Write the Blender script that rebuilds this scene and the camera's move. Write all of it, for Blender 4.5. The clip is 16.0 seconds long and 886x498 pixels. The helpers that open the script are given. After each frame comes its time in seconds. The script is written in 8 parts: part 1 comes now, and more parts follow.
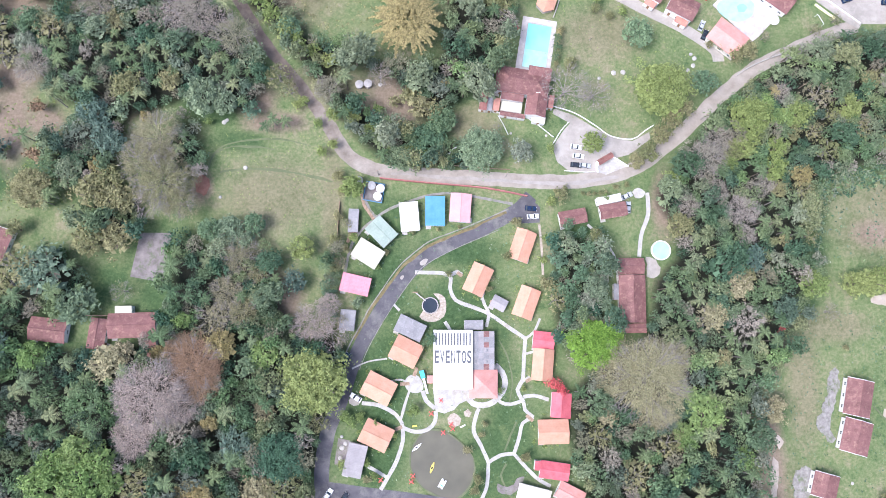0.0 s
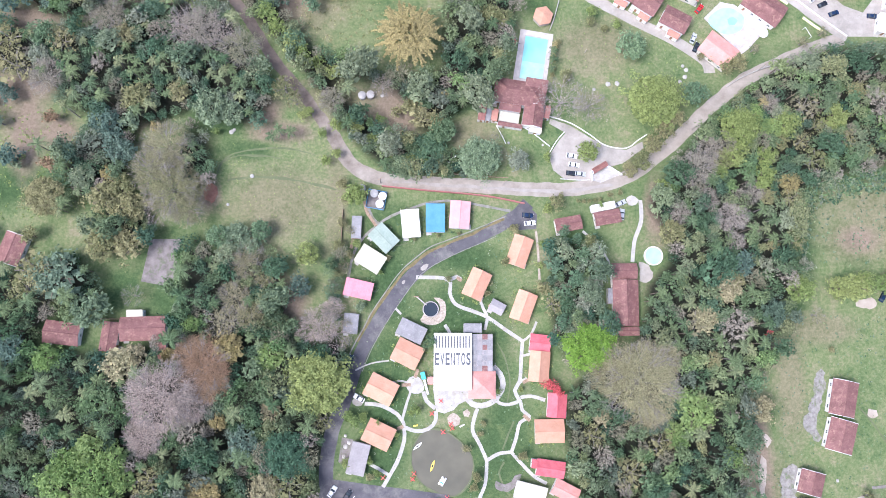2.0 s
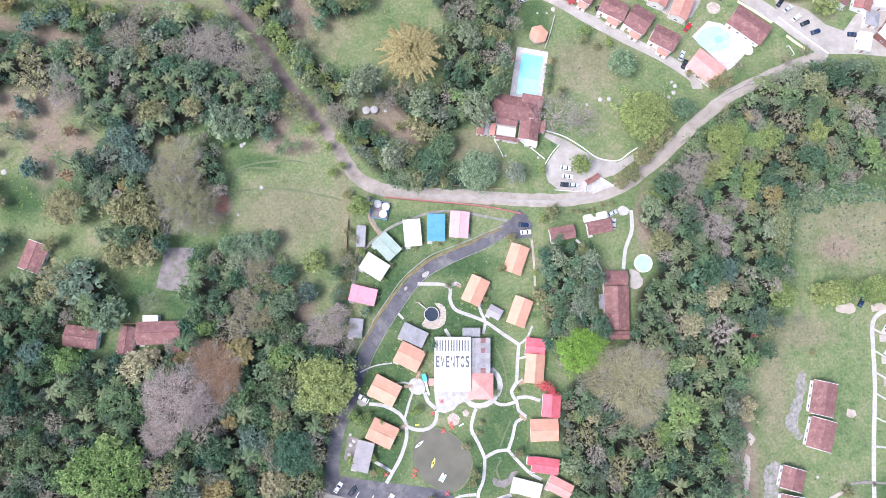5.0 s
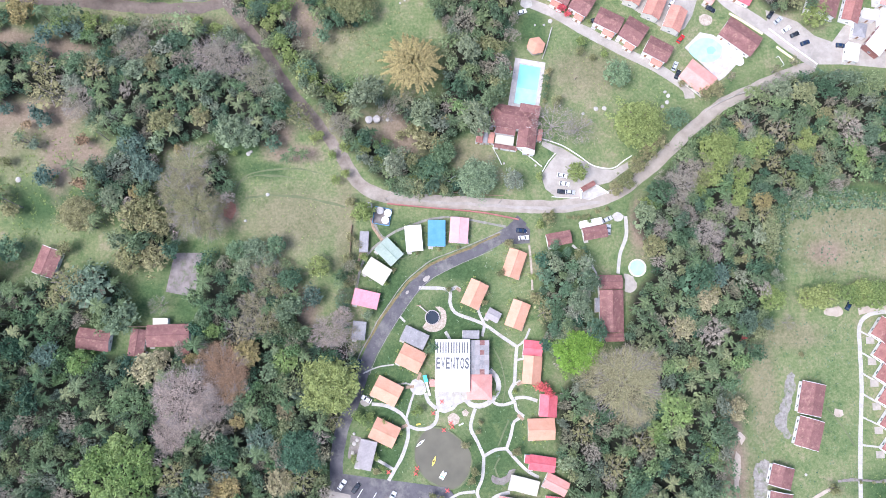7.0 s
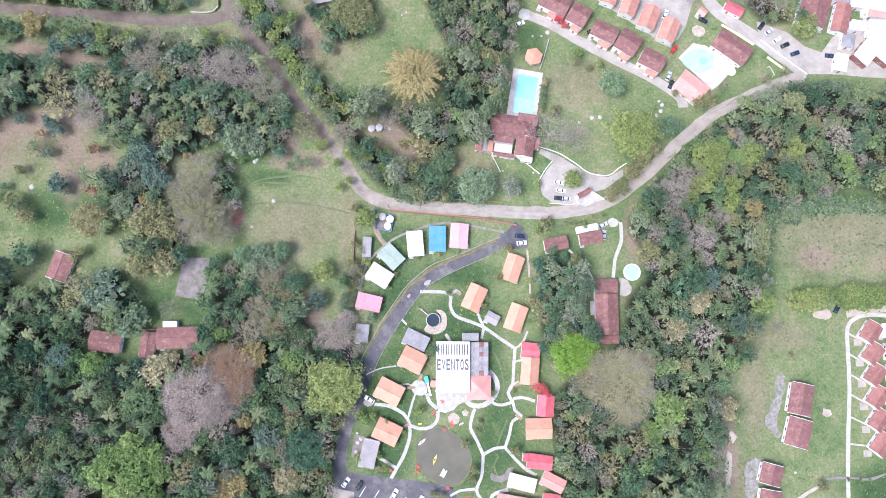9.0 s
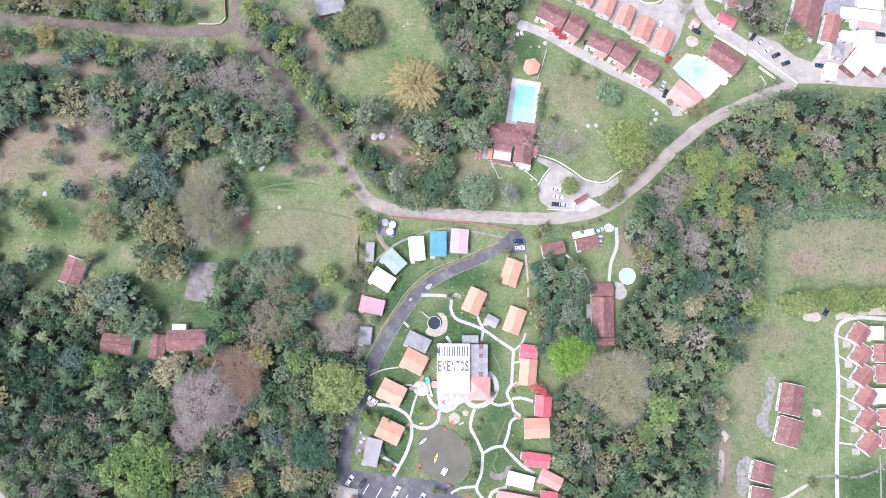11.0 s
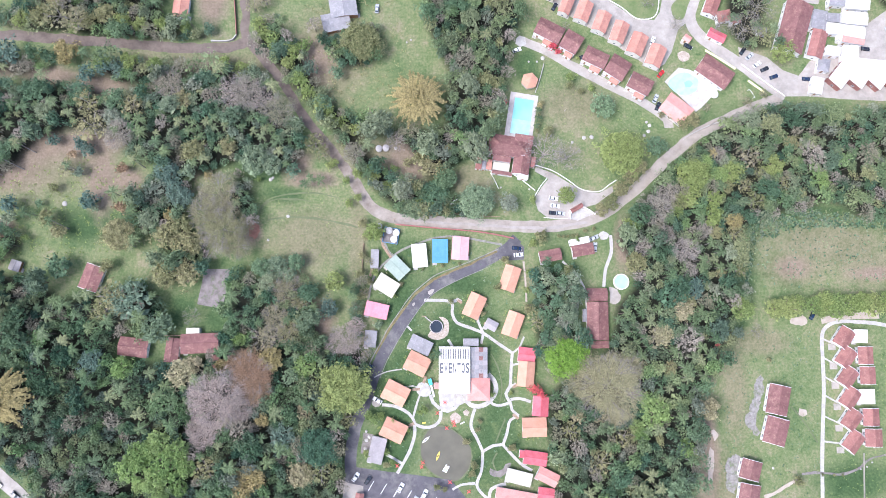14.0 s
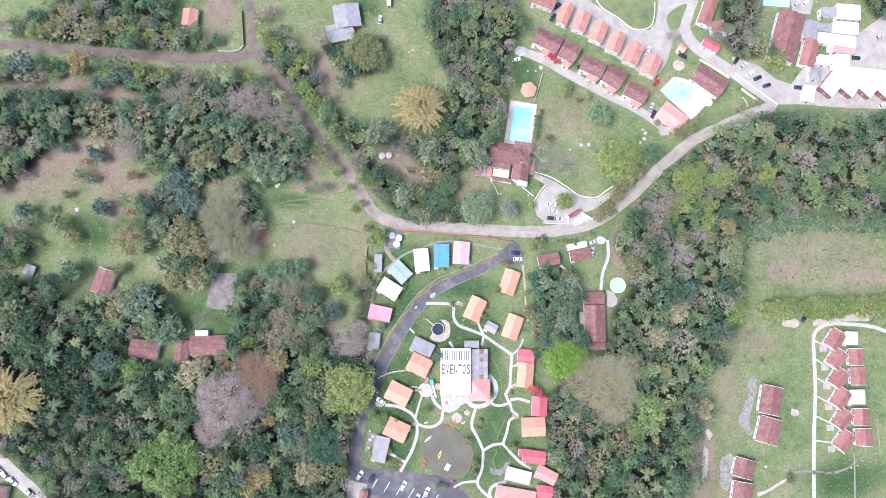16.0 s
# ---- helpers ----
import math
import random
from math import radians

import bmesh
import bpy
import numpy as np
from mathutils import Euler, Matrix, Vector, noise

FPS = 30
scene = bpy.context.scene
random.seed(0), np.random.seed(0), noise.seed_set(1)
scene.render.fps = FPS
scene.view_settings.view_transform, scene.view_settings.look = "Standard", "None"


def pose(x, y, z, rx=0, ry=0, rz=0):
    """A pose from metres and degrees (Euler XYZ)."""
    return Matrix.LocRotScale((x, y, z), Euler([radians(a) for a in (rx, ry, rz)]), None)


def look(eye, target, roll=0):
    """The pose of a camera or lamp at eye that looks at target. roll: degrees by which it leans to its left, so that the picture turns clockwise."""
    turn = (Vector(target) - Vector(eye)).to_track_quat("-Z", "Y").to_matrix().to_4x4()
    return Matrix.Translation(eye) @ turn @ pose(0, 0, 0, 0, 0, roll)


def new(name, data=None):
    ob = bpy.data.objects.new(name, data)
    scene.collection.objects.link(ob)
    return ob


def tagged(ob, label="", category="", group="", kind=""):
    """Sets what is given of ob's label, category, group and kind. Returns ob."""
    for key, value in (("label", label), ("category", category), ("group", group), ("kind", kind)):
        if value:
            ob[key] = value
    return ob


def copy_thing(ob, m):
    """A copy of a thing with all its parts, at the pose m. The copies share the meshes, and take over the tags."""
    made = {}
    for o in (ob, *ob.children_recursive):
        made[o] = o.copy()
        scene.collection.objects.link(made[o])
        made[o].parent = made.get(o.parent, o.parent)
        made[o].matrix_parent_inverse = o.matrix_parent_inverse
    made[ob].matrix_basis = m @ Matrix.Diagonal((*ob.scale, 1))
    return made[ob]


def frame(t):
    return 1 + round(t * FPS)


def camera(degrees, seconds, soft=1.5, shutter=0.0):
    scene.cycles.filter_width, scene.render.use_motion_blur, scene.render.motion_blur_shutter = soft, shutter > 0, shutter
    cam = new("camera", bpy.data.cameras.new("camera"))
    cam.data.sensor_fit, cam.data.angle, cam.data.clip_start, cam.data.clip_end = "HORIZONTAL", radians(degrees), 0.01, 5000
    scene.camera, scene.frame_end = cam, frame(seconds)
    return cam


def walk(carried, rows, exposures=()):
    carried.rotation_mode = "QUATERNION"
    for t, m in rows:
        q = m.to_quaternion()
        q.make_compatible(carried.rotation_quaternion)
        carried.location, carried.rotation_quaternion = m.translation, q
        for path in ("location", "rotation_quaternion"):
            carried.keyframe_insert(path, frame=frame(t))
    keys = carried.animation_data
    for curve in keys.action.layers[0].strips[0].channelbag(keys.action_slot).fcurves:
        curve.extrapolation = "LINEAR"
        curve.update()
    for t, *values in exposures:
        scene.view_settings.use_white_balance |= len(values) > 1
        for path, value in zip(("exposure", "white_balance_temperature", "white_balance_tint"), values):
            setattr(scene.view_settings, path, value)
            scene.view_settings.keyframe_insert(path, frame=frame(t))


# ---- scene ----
# A valley with a cabin resort and woods, seen from a drone that climbs straight up.
cam = camera(61.6, 16.0, soft=0.9)
PATH = [
    (0.0, 2.09, -0.46, 263.05, 6.895, -2.539, 0.024),
    (1.0, 1.59, 0.27, 267.84, 6.842, -2.601, 0.023),
    (2.0, 1.11, 0.97, 272.63, 6.793, -2.653, 0.021),
    (3.0, 0.66, 1.65, 277.42, 6.749, -2.696, 0.019),
    (4.0, 0.24, 2.31, 282.22, 6.710, -2.730, 0.016),
    (5.0, -0.16, 2.95, 287.02, 6.675, -2.754, 0.013),
    (6.0, -0.52, 3.56, 291.82, 6.645, -2.768, 0.009),
    (7.0, -0.86, 4.16, 296.62, 6.620, -2.773, 0.004),
    (8.0, -1.17, 4.74, 301.42, 6.599, -2.768, -0.001),
    (9.0, -1.45, 5.30, 306.23, 6.582, -2.754, -0.007),
    (10.0, -1.70, 5.83, 311.04, 6.571, -2.730, -0.014),
    (11.0, -1.93, 6.35, 315.85, 6.564, -2.697, -0.021),
    (12.0, -2.13, 6.84, 320.66, 6.561, -2.654, -0.029),
    (13.0, -2.30, 7.31, 325.47, 6.564, -2.602, -0.038),
    (14.0, -2.44, 7.77, 330.29, 6.571, -2.540, -0.047),
    (15.0, -2.55, 8.20, 335.10, 6.582, -2.469, -0.057),
    (16.0, -2.64, 8.61, 339.92, 6.598, -2.388, -0.067),
]
walk(cam, [(t, pose(*p)) for t, *p in PATH], [(0.0, 0.86, 5720, 17), (16.0, 0.86, 5720, 17)])

# ---------------------------------------------------------------- light: bright overcast, soft high sun
SUN_EL, SUN_AZ = radians(60), radians(-112)
world = bpy.data.worlds.new("sky")
scene.world = world
world.use_nodes = True
wn = world.node_tree
sky = wn.nodes.new("ShaderNodeTexSky")
sky.sky_type = "NISHITA"
sky.sun_disc = False
sky.sun_elevation, sky.sun_rotation = SUN_EL, SUN_AZ
sky.dust_density, sky.air_density, sky.ozone_density = 4.0, 1.2, 1.0
wn.links.new(sky.outputs[0], wn.nodes["Background"].inputs[0])
wn.nodes["Background"].inputs[1].default_value = 0.135
sun = new("sun", bpy.data.lights.new("sun", "SUN"))
sun.data.energy, sun.data.angle, sun.data.color = 2.5, radians(28), (1.0, 0.97, 0.93)
sun.matrix_world = look((0, 0, 0), (-math.sin(SUN_AZ) * math.cos(SUN_EL), -math.cos(SUN_AZ) * math.cos(SUN_EL), -math.sin(SUN_EL)))


# ---------------------------------------------------------------- materials
def shader(name):
    m = bpy.data.materials.new(name)
    m.use_nodes = True
    n = m.node_tree
    return m, n, n.nodes["Principled BSDF"]


def noise_tex(n, scale, detail=4.0, rough=0.6, space="Object"):
    tc = n.nodes.new("ShaderNodeTexCoord") if space == "Object" else n.nodes.new("ShaderNodeNewGeometry")
    t = n.nodes.new("ShaderNodeTexNoise")
    t.inputs["Scale"].default_value, t.inputs["Detail"].default_value, t.inputs["Roughness"].default_value = scale, detail, rough
    n.links.new(tc.outputs["Object" if space == "Object" else "Position"], t.inputs["Vector"])
    return t


def ramp(n, fac, stops):
    r = n.nodes.new("ShaderNodeValToRGB")
    while len(r.color_ramp.elements) < len(stops):
        r.color_ramp.elements.new(0.5)
    for e, (p, c) in zip(r.color_ramp.elements, stops):
        e.position, e.color = p, (*c, 1)
    n.links.new(fac, r.inputs[0])
    return r.outputs[0]


def mix(n, fac, a, b, mode="MIX"):
    x = n.nodes.new("ShaderNodeMix")
    x.data_type, x.blend_type = "RGBA", mode
    for s, v in ((x.inputs[0], fac), (x.inputs[6], a), (x.inputs[7], b)):
        if hasattr(v, "links"):
            n.links.new(v, s)
        elif isinstance(v, tuple):
            s.default_value = (*v, 1)
        else:
            s.default_value = v
    return x.outputs[2]


def maths(n, op, a, b=0.0):
    x = n.nodes.new("ShaderNodeMath")
    x.operation = op
    for s, v in zip(x.inputs, (a, b)):
        if hasattr(v, "links"):
            n.links.new(v, s)
        else:
            s.default_value = v
    return x.outputs[0]


def bump(n, height, bsdf, strength=0.4, distance=0.1):
    b = n.nodes.new("ShaderNodeBump")
    b.inputs["Strength"].default_value, b.inputs["Distance"].default_value = strength, distance
    n.links.new(height, b.inputs["Height"])
    n.links.new(b.outputs[0], bsdf.inputs["Normal"])


def surface(name, dark, light, scale=1.2, fine=9.0, rough=0.85, metal=0.0, relief=0.3, space="World", stain=None, stain_scale=0.25):
    """A worn surface: broad blotches between two colours, fine grain on top, stains if named."""
    m, n, b = shader(name)
    big, small = noise_tex(n, scale, 5, 0.65, space), noise_tex(n, fine, 3, 0.7, space)
    col = ramp(n, big.outputs[0], [(0.32, dark), (0.68, light)])
    col = mix(n, 0.35, col, mix(n, small.outputs[0], (0.55, 0.55, 0.55), (1.35, 1.35, 1.35)), "MULTIPLY")
    if stain:
        st = noise_tex(n, stain_scale, 6, 0.75, space)
        col = mix(n, ramp(n, st.outputs[0], [(0.5, (0, 0, 0)), (0.66, (1, 1, 1))]), col, stain)
    n.links.new(col, b.inputs["Base Color"])
    b.inputs["Roughness"].default_value, b.inputs["Metallic"].default_value = rough, metal
    b.inputs["Specular IOR Level"].default_value = 0.3
    bump(n, small.outputs[0], b, relief, 0.05)
    return m


def roofing(name, dark, light, pitch=0.9, rough=0.7, mottled=0.5, stain=None, relief=0.3):
    """Corrugated sheet or pantile roofing: ribs down the slope, course lines, weathered blotches and a tone of its own per roof."""
    m, n, b = shader(name)
    tc = n.nodes.new("ShaderNodeTexCoord")
    oi = n.nodes.new("ShaderNodeObjectInfo")
    big, small = noise_tex(n, 0.35, 6, 0.7, "World"), noise_tex(n, 2.5, 4, 0.75, "World")
    waves = []
    for axis, k in (("X", pitch), ("Y", pitch * 0.7)):
        w = n.nodes.new("ShaderNodeTexWave")
        w.bands_direction = axis
        w.inputs["Scale"].default_value, w.inputs["Distortion"].default_value = k, 0.5
        n.links.new(tc.outputs["Object"], w.inputs["Vector"])
        waves.append(w.outputs["Fac"])
    col = ramp(n, big.outputs[0], [(0.3, dark), (0.7, light)])
    col = mix(n, mottled, col, mix(n, small.outputs[0], (0.45, 0.43, 0.42), (1.5, 1.5, 1.5)), "MULTIPLY")
    col = mix(n, 0.09, col, mix(n, waves[0], (0.6, 0.6, 0.6), (1.25, 1.25, 1.25)), "MULTIPLY")
    col = mix(n, 0.5, col, mix(n, oi.outputs["Random"], (0.8, 0.8, 0.8), (1.2, 1.2, 1.2)), "MULTIPLY")
    if stain:
        st = noise_tex(n, 0.6, 7, 0.8, "World")
        col = mix(n, ramp(n, st.outputs[0], [(0.52, (0, 0, 0)), (0.7, (0.85, 0.85, 0.85))]), col, stain)
    n.links.new(col, b.inputs["Base Color"])
    b.inputs["Roughness"].default_value = rough
    b.inputs["Specular IOR Level"].default_value = 0.35
    bump(n, maths(n, "ADD", waves[0], maths(n, "MULTIPLY", waves[1], 0.5)), b, relief, 0.08)
    return m


def foliage(name, stops, through_light=0.2):
    """Leaves: a colour per plant from the ramp, varied from clump to clump."""
    m, n, b = shader(name)
    n.nodes.remove(b)
    oi, at = n.nodes.new("ShaderNodeObjectInfo"), n.nodes.new("ShaderNodeAttribute")
    at.attribute_name = "tint"
    pick = maths(n, "FRACT", maths(n, "ADD", oi.outputs["Random"], at.outputs["Fac"]))
    col = ramp(n, pick, stops)
    nz, fine = noise_tex(n, 0.55, 3, 0.6, "World"), noise_tex(n, 2.6, 2, 0.6, "World")
    col = mix(n, 0.45, col, mix(n, nz.outputs[0], (0.5, 0.55, 0.5), (1.5, 1.45, 1.5)), "MULTIPLY")
    col = mix(n, 0.6, col, mix(n, fine.outputs[0], (0.5, 0.5, 0.5), (1.5, 1.5, 1.5)), "MULTIPLY")
    geo = n.nodes.new("ShaderNodeNewGeometry")
    col = mix(n, 0.65, col, mix(n, geo.outputs["Random Per Island"], (0.42, 0.45, 0.46), (1.58, 1.55, 1.48)), "MULTIPLY")
    d, t, a = n.nodes.new("ShaderNodeBsdfDiffuse"), n.nodes.new("ShaderNodeBsdfTranslucent"), n.nodes.new("ShaderNodeMixShader")
    a.inputs[0].default_value = through_light
    n.links.new(col, d.inputs[0]), n.links.new(col, t.inputs[0])
    n.links.new(d.outputs[0], a.inputs[1]), n.links.new(t.outputs[0], a.inputs[2])
    n.links.new(a.outputs[0], n.nodes["Material Output"].inputs[0])
    return m


def plain(name, color, rough=0.6, metal=0.0):
    m, n, b = shader(name)
    nz = noise_tex(n, 3.0, 4, 0.7, "World")
    n.links.new(mix(n, nz.outputs[0], tuple(c * 0.85 for c in color), tuple(min(1, c * 1.12) for c in color)), b.inputs["Base Color"])
    b.inputs["Roughness"].default_value, b.inputs["Metallic"].default_value = rough, metal
    return m


def still_water(name, deep, shallow, rough=0.08, scale=0.15):
    m, n, b = shader(name)
    big, rip = noise_tex(n, scale, 3, 0.5, "World"), noise_tex(n, 1.8, 3, 0.6, "World")
    n.links.new(ramp(n, big.outputs[0], [(0.3, deep), (0.7, shallow)]), b.inputs["Base Color"])
    b.inputs["Roughness"].default_value, b.inputs["IOR"].default_value = rough, 1.33
    bump(n, rip.outputs[0], b, 0.05, 0.1)
    return m


def ground_cover():
    """Grass with lush, dry and bare earth cover, mixed by what grows where (the mesh's cover attribute), with shade
    painted in under and round the woods, and broken up by noise.
    """
    m, n, b = shader("ground_cover")
    at = n.nodes.new("ShaderNodeAttribute")
    at.attribute_name = "cover"
    sep = n.nodes.new("ShaderNodeSeparateColor")
    n.links.new(at.outputs["Color"], sep.inputs[0])
    big, mid, small, fine = (noise_tex(n, s, 6, 0.72, "World") for s in (0.045, 0.22, 0.9, 3.2))
    tone = maths(n, "ADD", maths(n, "MULTIPLY", big.outputs[0], 0.45), maths(n, "ADD", maths(n, "MULTIPLY", mid.outputs[0], 0.33), maths(n, "MULTIPLY", small.outputs[0], 0.22)))
    grass = ramp(n, tone, [(0.39, (0.07, 0.12, 0.05)), (0.46, (0.125, 0.17, 0.075)), (0.53, (0.175, 0.2, 0.1)), (0.6, (0.25, 0.225, 0.15))])
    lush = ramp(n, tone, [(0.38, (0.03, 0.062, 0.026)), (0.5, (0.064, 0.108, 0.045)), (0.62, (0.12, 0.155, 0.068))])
    dry = ramp(n, tone, [(0.38, (0.125, 0.135, 0.07)), (0.6, (0.235, 0.215, 0.138))])
    earth = ramp(n, tone, [(0.36, (0.165, 0.13, 0.095)), (0.62, (0.27, 0.215, 0.165))])

    def edge(s, k=0.55):
        v = maths(n, "ADD", s, maths(n, "MULTIPLY", maths(n, "SUBTRACT", mid.outputs[0], 0.5), k))
        r = n.nodes.new("ShaderNodeMapRange")
        r.inputs[1].default_value, r.inputs[2].default_value = 0.28, 0.72
        n.links.new(v, r.inputs[0])
        return r.outputs[0]
    # the lush green also serves as painted shade round the woods
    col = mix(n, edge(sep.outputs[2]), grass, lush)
    col = mix(n, edge(sep.outputs[1]), col, dry)
    col = mix(n, edge(sep.outputs[0]), col, earth)
    # wood floor: leaf brown taken near black, the shade between crowns painted in
    litter_shade = ramp(n, mid.outputs[0], [(0.3, (0.012, 0.016, 0.012)), (0.7, (0.036, 0.036, 0.026))])
    col = mix(n, edge(at.outputs["Alpha"], 0.4), col, litter_shade)
    col = mix(n, 0.5, col, mix(n, ramp(n, small.outputs[0], [(0.36, (0, 0, 0)), (0.64, (1, 1, 1))]), (0.66, 0.72, 0.62), (1.28, 1.22, 1.25)), "MULTIPLY")
    col = mix(n, 0.42, col, mix(n, fine.outputs[0], (0.35, 0.4, 0.35), (1.65, 1.6, 1.6)), "MULTIPLY")
    n.links.new(col, b.inputs["Base Color"])
    b.inputs["Roughness"].default_value, b.inputs["Specular IOR Level"].default_value = 0.95, 0.1
    bump(n, fine.outputs[0], b, 0.6, 0.15)
    return m


M_GROUND = ground_cover()
M_LAWN = surface("kept_lawn", (0.11, 0.16, 0.06), (0.19, 0.21, 0.1), 0.25, 3, 0.95, relief=0.6)
M_TRACKGRASS = surface("pressed_grass", (0.1, 0.125, 0.065), (0.16, 0.175, 0.095), 0.25, 3, 0.95)
M_ASPHALT = surface("asphalt", (0.078, 0.074, 0.084), (0.128, 0.122, 0.132), 0.25, 5, 0.9, stain=(0.19, 0.18, 0.17), stain_scale=0.1)


def earth_road():
    """One earth road: pale gravelly dust by the resort, darker damp earth up the lane, with wheel-worn blotches."""
    m, n, b = shader("earth_road")
    big, fine = noise_tex(n, 0.22, 5, 0.68, "World"), noise_tex(n, 3.0, 3, 0.7, "World")
    pale = ramp(n, big.outputs[0], [(0.32, (0.26, 0.225, 0.19)), (0.68, (0.375, 0.335, 0.29))])
    damp = ramp(n, big.outputs[0], [(0.32, (0.115, 0.09, 0.077)), (0.68, (0.2, 0.165, 0.14))])
    geo, xyz = n.nodes.new("ShaderNodeNewGeometry"), n.nodes.new("ShaderNodeSeparateXYZ")
    n.links.new(geo.outputs["Position"], xyz.inputs[0])
    r = n.nodes.new("ShaderNodeMapRange")
    r.interpolation_type = "SMOOTHSTEP"
    r.inputs[1].default_value, r.inputs[2].default_value = -46.0, -6.0
    n.links.new(maths(n, "ADD", xyz.outputs[0], maths(n, "MULTIPLY", maths(n, "SUBTRACT", big.outputs[0], 0.5), 30.0)), r.inputs[0])
    col = mix(n, r.outputs[0], damp, pale)
    col = mix(n, 0.35, col, mix(n, fine.outputs[0], (0.55, 0.55, 0.55), (1.35, 1.35, 1.35)), "MULTIPLY")
    n.links.new(col, b.inputs["Base Color"])
    b.inputs["Roughness"].default_value, b.inputs["Specular IOR Level"].default_value = 0.95, 0.3
    bump(n, fine.outputs[0], b, 0.5, 0.05)
    return m


M_DIRT = M_TRACK = earth_road()
M_RUT = surface("packed_gravel", (0.29, 0.262, 0.232), (0.37, 0.34, 0.31), 0.3, 3, 0.95, relief=0.5)
M_CONCRETE = surface("pale_concrete", (0.36, 0.345, 0.32), (0.5, 0.48, 0.45), 0.5, 6, 0.85, stain=(0.34, 0.31, 0.27), stain_scale=0.35)
M_GREYCON = surface("grey_concrete", (0.32, 0.3, 0.29), (0.46, 0.44, 0.42), 0.3, 5, 0.9, stain=(0.25, 0.23, 0.22), stain_scale=0.2)
M_PAVE = surface("light_paving", (0.3, 0.272, 0.24), (0.42, 0.385, 0.345), 0.2, 5, 0.9, stain=(0.27, 0.25, 0.22), stain_scale=0.12)
M_OLDCON = surface("mossy_slab", (0.15, 0.13, 0.125), (0.27, 0.24, 0.23), 0.4, 4, 0.95, stain=(0.12, 0.14, 0.08), stain_scale=0.3)
M_RUBBLE = surface("grey_rubble", (0.17, 0.16, 0.145), (0.33, 0.31, 0.29), 0.8, 4, 0.95, relief=0.8, stain=(0.12, 0.15, 0.07), stain_scale=0.25)
M_STONE = surface("stone_paving", (0.3, 0.24, 0.19), (0.5, 0.44, 0.37), 1.2, 5, 0.9)
M_PATHGREY = surface("grey_weathered_path", (0.19, 0.18, 0.165), (0.3, 0.285, 0.26), 0.5, 5, 0.9, stain=(0.16, 0.17, 0.11), stain_scale=0.3)
M_DRYVERGE = surface("dry_verge_grass", (0.13, 0.11, 0.05), (0.24, 0.19, 0.1), 0.6, 4, 0.95, relief=0.6)
M_REDEARTH = surface("red_earth", (0.24, 0.11, 0.08), (0.34, 0.19, 0.14), 0.5, 4, 0.95)
M_SAND = surface("pale_sand", (0.34, 0.285, 0.23), (0.46, 0.4, 0.34), 0.3, 4, 0.95)
M_DECK = surface("pool_deck_tiles", (0.4, 0.36, 0.34), (0.56, 0.52, 0.49), 0.4, 4, 0.7)
M_ORANGE = roofing("orange_tile_roof", (0.48, 0.25, 0.16), (0.6, 0.335, 0.235), mottled=0.25)
M_SALMON = roofing("salmon_tile_roof", (0.5, 0.235, 0.2), (0.63, 0.33, 0.285), mottled=0.25)
M_RED = roofing("red_tile_roof", (0.46, 0.09, 0.11), (0.6, 0.155, 0.18), mottled=0.3)
M_BROWN = roofing("brown_tile_roof", (0.14, 0.065, 0.06), (0.25, 0.125, 0.115), mottled=0.75, stain=(0.4, 0.24, 0.19))
M_TERRA = roofing("terracotta_tile_roof", (0.2, 0.085, 0.075), (0.34, 0.16, 0.135), mottled=0.65, stain=(0.42, 0.25, 0.2))
M_PINK = roofing("pink_sheet_roof", (0.52, 0.2, 0.24), (0.62, 0.27, 0.31), mottled=0.12, relief=0.35)
M_PALEPINK = roofing("pale_pink_sheet_roof", (0.55, 0.28, 0.285), (0.63, 0.345, 0.345), mottled=0.15, relief=0.35)
M_WHITE = roofing("white_sheet_roof", (0.62, 0.6, 0.545), (0.7, 0.68, 0.63), mottled=0.06, relief=0.25)
M_CREAM = roofing("cream_sheet_roof", (0.46, 0.435, 0.345), (0.54, 0.51, 0.42), mottled=0.08, relief=0.3)
M_BLUE = roofing("blue_sheet_roof", (0.075, 0.235, 0.43), (0.12, 0.31, 0.5), mottled=0.12, relief=0.35)
M_MINT = roofing("mint_sheet_roof", (0.25, 0.315, 0.262), (0.35, 0.41, 0.35), mottled=0.3, relief=0.4)
M_GREY = roofing("grey_sheet_roof", (0.2, 0.198, 0.205), (0.3, 0.292, 0.298), mottled=0.4, stain=(0.4, 0.385, 0.395))
M_LILAC = roofing("faded_lilac_roof", (0.26, 0.24, 0.242), (0.36, 0.335, 0.335), mottled=0.4)
M_CLAY = roofing("orange_clay_roof", (0.36, 0.165, 0.125), (0.52, 0.27, 0.205), mottled=0.45)
M_PLASTER = surface("cream_plaster", (0.68, 0.64, 0.57), (0.8, 0.77, 0.71), 0.6, 7, 0.9, space="Object", stain=(0.55, 0.48, 0.4))
M_WALLWHITE = surface("white_plaster", (0.76, 0.75, 0.73), (0.84, 0.83, 0.81), 0.6, 7, 0.9, space="Object")
M_WOODWALL = surface("timber_wall", (0.2, 0.11, 0.06), (0.36, 0.21, 0.12), 1.5, 9, 0.8, space="Object")
M_WOOD = surface("weathered_timber", (0.22, 0.15, 0.1), (0.4, 0.29, 0.21), 1.5, 9, 0.85, space="Object")
M_BARK = surface("bark", (0.1, 0.08, 0.06), (0.24, 0.2, 0.16), 1.5, 8, 0.95)
M_PALEBARK = surface("pale_bark", (0.19, 0.17, 0.155), (0.29, 0.27, 0.25), 1.2, 8, 0.95)
M_GLASS = plain("window_glass", (0.05, 0.065, 0.075), 0.08)
